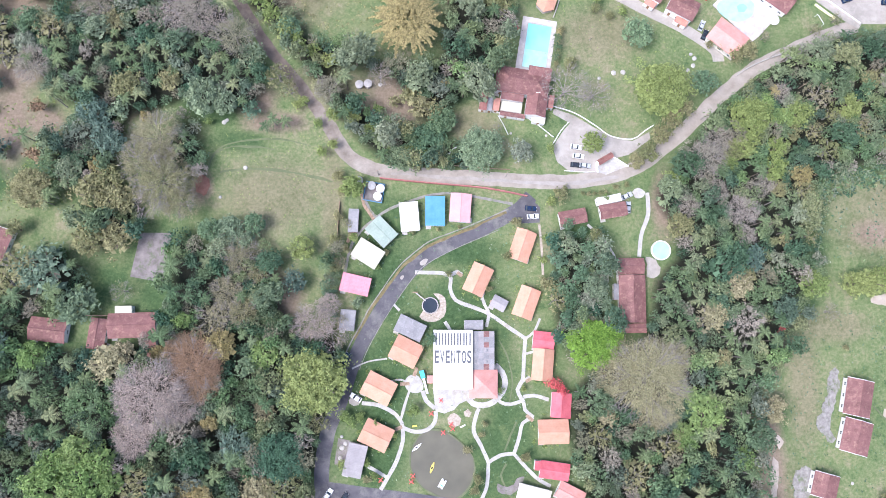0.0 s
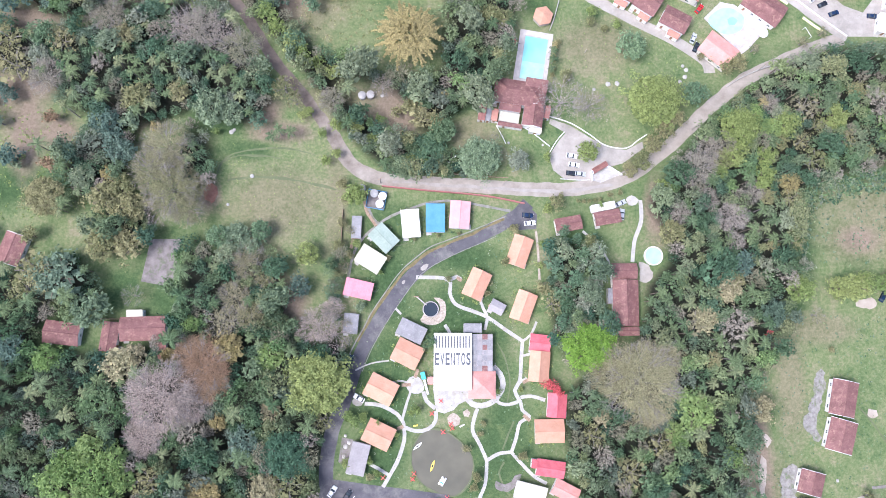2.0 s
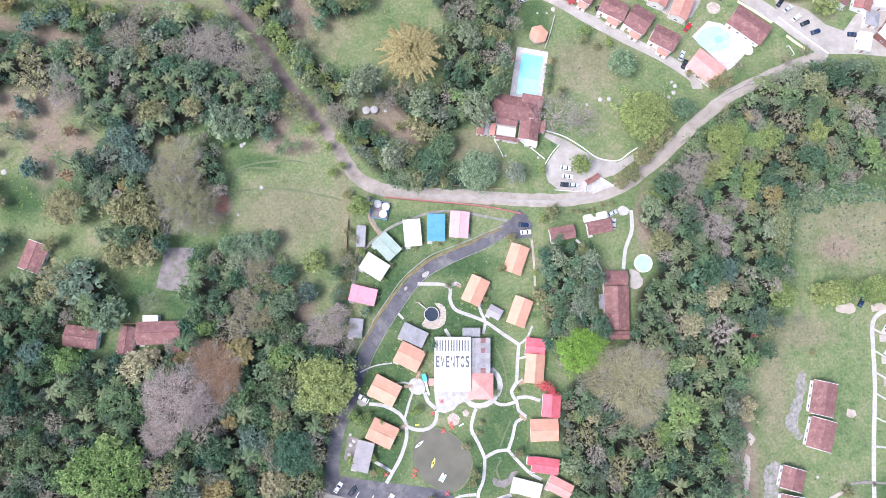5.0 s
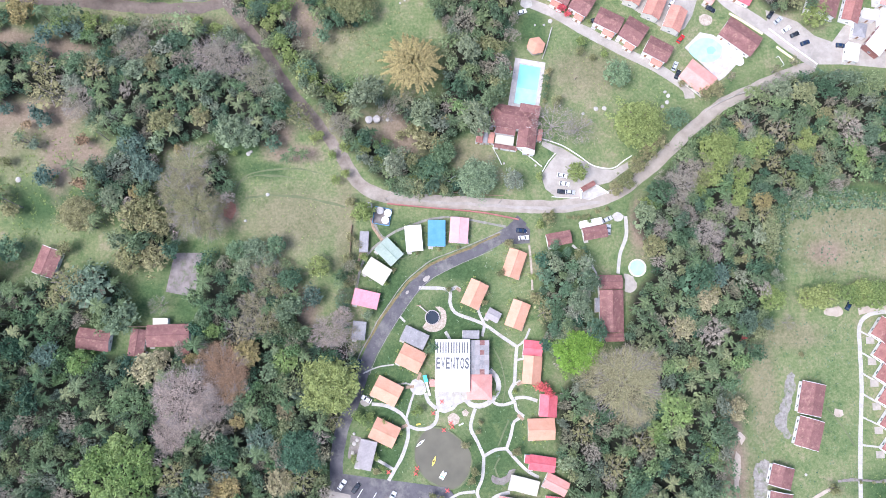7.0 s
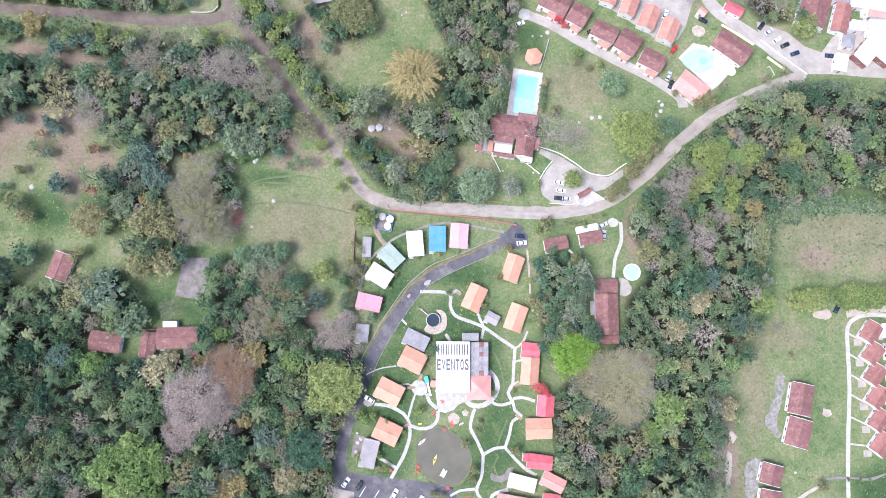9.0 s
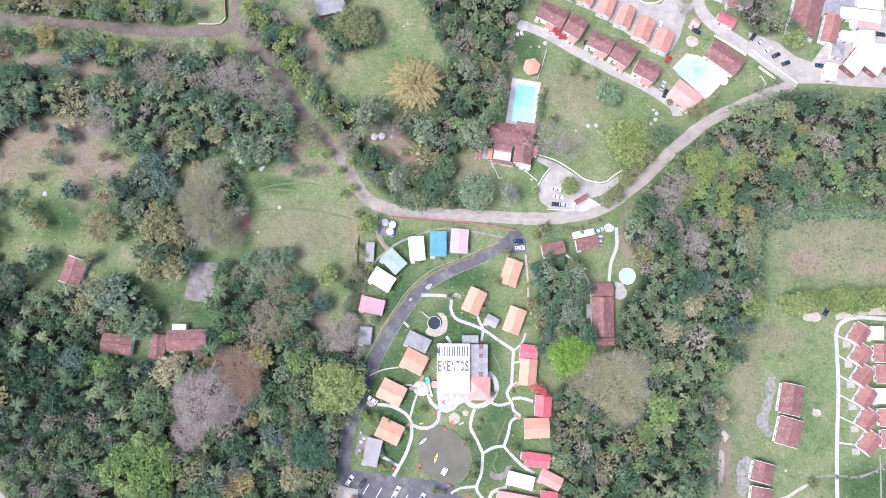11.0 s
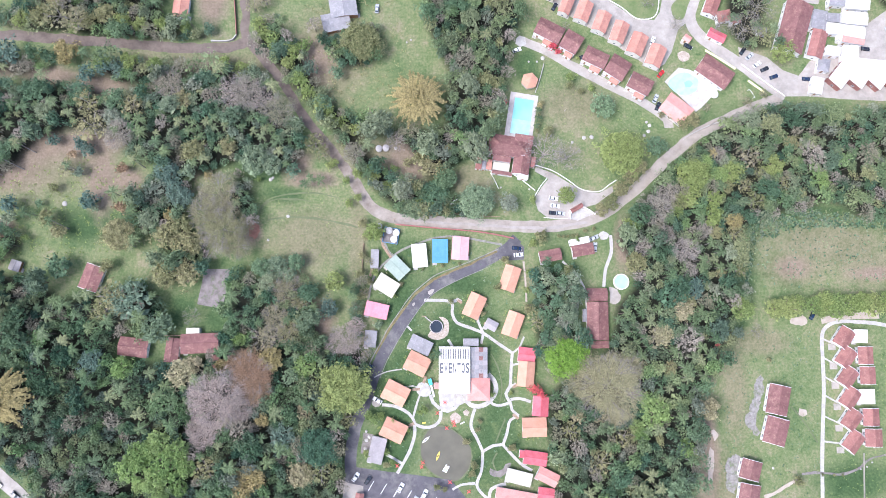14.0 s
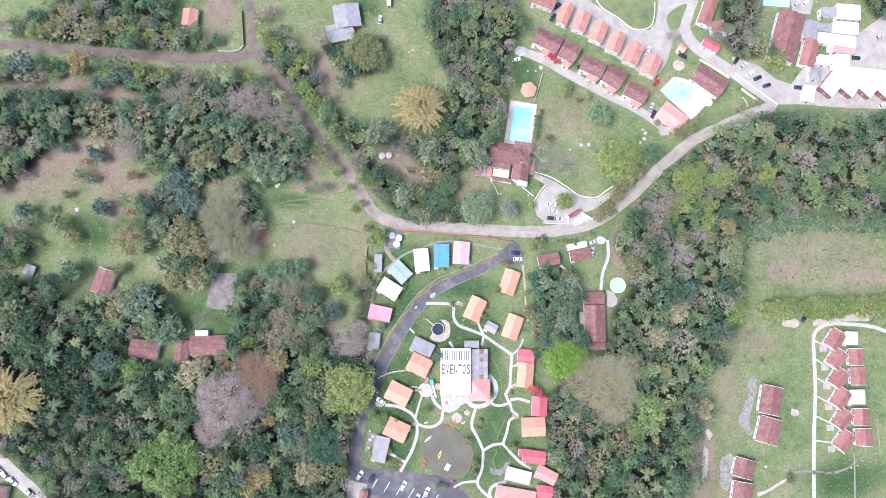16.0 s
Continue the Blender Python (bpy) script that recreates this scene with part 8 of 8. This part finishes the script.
def woodland(leaves, r, poly, seed):
    """Close-standing trees of a wood, scattered with a least distance: leafy, bare and palm crowns over their trunks."""
    rng = np.random.default_rng(seed)
    xs, ys = [p[0] for p in poly], [p[1] for p in poly]
    spots, cells = [], {}
    tries = int((max(xs) - min(xs)) * (max(ys) - min(ys)) / (r * r) * 12)
    fixed = [(x, y, q) for x, y, q in TAKEN if min(xs) - 15 < x < max(xs) + 15 and min(ys) - 15 < y < max(ys) + 15]
    for _ in range(tries):
        x, y = rng.uniform(min(xs), max(xs)), rng.uniform(min(ys), max(ys))
        q = 1.2 * r * rng.choice([0.6, 0.8, 1.0, 1.3, 1.7], p=[0.24, 0.28, 0.25, 0.15, 0.08])
        if not inside(x, y, poly) or any((x - a) ** 2 + (y - b) ** 2 < (0.7 * c + 0.36 * q) ** 2 for a, b, c in fixed):
            continue
        i, j = int(x // 9), int(y // 9)
        if any((x - a) ** 2 + (y - b) ** 2 < (0.53 * (q + c)) ** 2 for di in (-1, 0, 1) for dj in (-1, 0, 1) for a, b, c in cells.get((i + di, j + dj), ())):
            continue
        cells.setdefault((i, j), []).append((x, y, q))
        spots.append((x, y, q))
    if not spots:
        return
    heap = {"crowns": [], "palm_crowns": [], "bare_crowns": []}
    trunk = Shape()
    forms, share = [a for a, _ in MIX[leaves]], [b for _, b in MIX[leaves]]
    for x, y, q in spots:
        form = rng.choice(forms, p=share)
        if q > 4.4 and form in ("small", "palm"):
            form = "broad"
        v, f = FORM[form][rng.integers(len(FORM[form]))]
        a, tall = rng.uniform(0, 6.28), rng.uniform(0.8, 1.75) * min(q, 2.2 + 0.45 * q)
        c, s = math.cos(a), math.sin(a)
        if form == "palm":
            q *= 0.95
            tall = q * rng.uniform(1.2, 1.7)
        e = 1.0 if form == "palm" else rng.uniform(0.78, 1.28)
        vx, vy = v[:, 0] * q * e, v[:, 1] * q / e
        p = np.stack([x + c * vx - s * vy, y + s * vx + c * vy, tall * v[:, 2] if form != "palm" else q * (v[:, 2] - 2.4) + 2.4 * tall], 1)
        heap["palm_crowns" if form == "palm" else "bare_crowns" if form == "spray" else "crowns"].append((p, f, rng.random()))
        trunk.tube((x, y, -0.1), (x, y, tall * (2.4 if form == "palm" else 1.4)), 0.12 + 0.03 * q, 0.08, 5)
    w = tagged(new("woodland"), "dense mixed subtropical wood with overlapping crowns", "woodland", "", "stuff")
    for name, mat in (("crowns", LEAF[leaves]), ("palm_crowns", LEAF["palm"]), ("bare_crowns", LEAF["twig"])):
        if heap[name]:
            step = np.cumsum([0] + [len(p) for p, _, _ in heap[name]])
            me = raw_mesh(name, np.concatenate([p for p, _, _ in heap[name]]), np.concatenate([f + k for (_, f, _), k in zip(heap[name], step)]), mat,
                          np.concatenate([np.full(len(p), t) for p, _, t in heap[name]]))
            cr = tagged(new(name, me), kind="stuff")
            cr.parent = w
    tagged(part("trunks", trunk, M_BARK, w), kind="stuff")


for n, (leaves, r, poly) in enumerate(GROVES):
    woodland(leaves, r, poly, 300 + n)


# ---------------------------------------------------------------- tufts and weeds on the open grass
def tufts(label, poly, count, size, leaves, seed):
    rng = np.random.default_rng(seed)
    xs, ys = [p[0] for p in poly], [p[1] for p in poly]
    P, N = [], []
    while len(P) < count:
        x, y = rng.uniform(min(xs), max(xs)), rng.uniform(min(ys), max(ys))
        if inside(x, y, poly) and not inside(x, y, POND):
            s = size * rng.uniform(0.4, 1.5)
            P.append(np.array([x, y, 0.1]) + rng.normal(scale=s * 0.5, size=(5, 3)) * np.array([1, 1, 0.3]))
            N.append(rng.normal(size=(5, 3)) * 0.6 + np.array([0, 0, 1.0]))
    v, f = leaf_quads(np.concatenate(P), np.concatenate(N), size * 0.6, rng)
    v[:, 2] = np.maximum(v[:, 2], 0.0)
    tagged(new("grass_tufts", raw_mesh("grass_tufts", v, f, LEAF[leaves], np.repeat(rng.random(count), 20))), label, "grass", "", "stuff")


tufts("dark weedy tufts on the eastern meadow", [(143.8, 9.3), (181.2, 9.2), (178.2, -64.5), (132.7, -64.1), (137.5, -13.9)], 420, 0.45, "cool", 1)
tufts("rough grass tufts on the fallow field", [(153.9, 51.4), (230.8, 59.8), (228.8, 32.9), (160.7, 27.6), (151.6, 32.8)], 300, 0.6, "cool", 2)
tufts("small plants on the resort lawns", [(-10.1, 17.1), (0.2, 32.5), (36.6, 44.4), (48.4, 40.5), (46.6, 6.8), (56.4, -33.7), (40.7, -63.1), (-9.6, -50.5), (-19.9, -28.2)], 420, 0.4, "dark", 3)
tufts("weeds on the mown field", [(-72.7, 74.1), (-31.3, 74.4), (-23.3, 58.6), (-24.3, 27.3), (-46.2, 40.2), (-67.0, 50.5)], 200, 0.3, "green", 4)
tufts("tall weeds on the western pasture", [(-189.7, 75.9), (-155.0, 86.6), (-124.4, 84.3), (-117.7, 47.7), (-150.0, 39.9), (-187.3, 39.8)], 420, 0.6, "green", 5)
tufts("small plants on the villa lawns", [(15.8, 77.4), (42.3, 77.6), (53.4, 113.0), (59.2, 135.2), (91.4, 119.0), (110.0, 105.3), (84.9, 75.2), (58.3, 80.4), (39.4, 61.5), (15.8, 62.7)], 220, 0.4, "green", 6)
tufts("rough grass below the road hedge", [(-53.8, 161.4), (-11.0, 165.0), (-0.1, 137.2), (-10.6, 101.4), (-37.0, 109.2), (-48.0, 133.7)], 420, 0.6, "olive", 7)
tufts("weeds beside the eastern cabins", [(185.1, 6.6), (226.8, 6.5), (221.5, -64.9), (180.8, -64.5)], 300, 0.4, "green", 8)
tufts("low scrub at the fallow field's edge", [(152.9, 59.4), (181.8, 65.5), (208.9, 61.1), (230.9, 61.2), (230.5, 55.8), (197.6, 57.0), (170.3, 55.5), (155.1, 48.7), (150.6, 27.5), (148.0, 30.2)], 700, 1.0, "cool", 9)


def garden_beds(label, plots, leaves, seed):
    """Low leafy plants in the beds along the walls of the cabins (x, y, turn, width, depth)."""
    rng = np.random.default_rng(seed)
    P, N = [], []
    for cx, cy, rot, w, d in plots:
        m = pose(cx, cy, 0, 0, 0, rot)
        for _ in range(14):
            along, side = rng.uniform(-0.5, 0.5), rng.integers(4)
            off = rng.uniform(0.3, 1.5)
            x, y = (along * w, (d / 2 + off) * (1 if side == 0 else -1)) if side < 2 else ((w / 2 + off) * (1 if side == 2 else -1), along * d)
            c, r = m @ Vector((x, y, 0)), rng.uniform(0.25, 0.75)
            P.append(np.array([c.x, c.y, 0.35 * r]) + rng.normal(scale=r * 0.45, size=(16, 3)) * np.array([1, 1, 0.6]))
            N.append(rng.normal(size=(16, 3)) * 0.6 + np.array([0, 0, 1.0]))
    v, f = leaf_quads(np.concatenate(P), np.concatenate(N), 0.24, rng)
    v[:, 2] = np.maximum(v[:, 2], 0.0)
    tagged(new("garden_plants", raw_mesh("garden_plants", v, f, LEAF[leaves], np.repeat(rng.random(len(P)), 64))), label, "garden plants", "", "stuff")


garden_beds("low leafy plants in beds round the orange-roofed cabins", [(41.8, 32.5, -19.3, 7.4, 11.4), (26.0, 20.3, -24.5, 7.7, 10.7), (43.0, 12.2, -20.4, 7.4, 11.0), (0.8, -4.8, -26.6, 10.0, 8.6), (-8.5, -17.4, -26.8, 10.7, 8.6), (-9.2, -33.2, -25.4, 10.3, 8.5), (48.5, -9.4, -5.3, 7.4, 11.1), (51.8, -32.3, 0.9, 10.7, 8.4)], "green", 21)
garden_beds("low leafy plants in beds below the pastel cabins", [(1.7, 42.5, 5.3, 6.7, 10.4), (10.8, 44.6, 0.0, 7.0, 10.6), (19.8, 45.9, -3.8, 7.5, 10.3), (-8.1, 37.1, -45.4, 9.6, 7.2), (-12.8, 29.3, -32.1, 10.0, 7.3), (-17.0, 18.4, -13.0, 10.2, 6.5)], "mixed", 22)
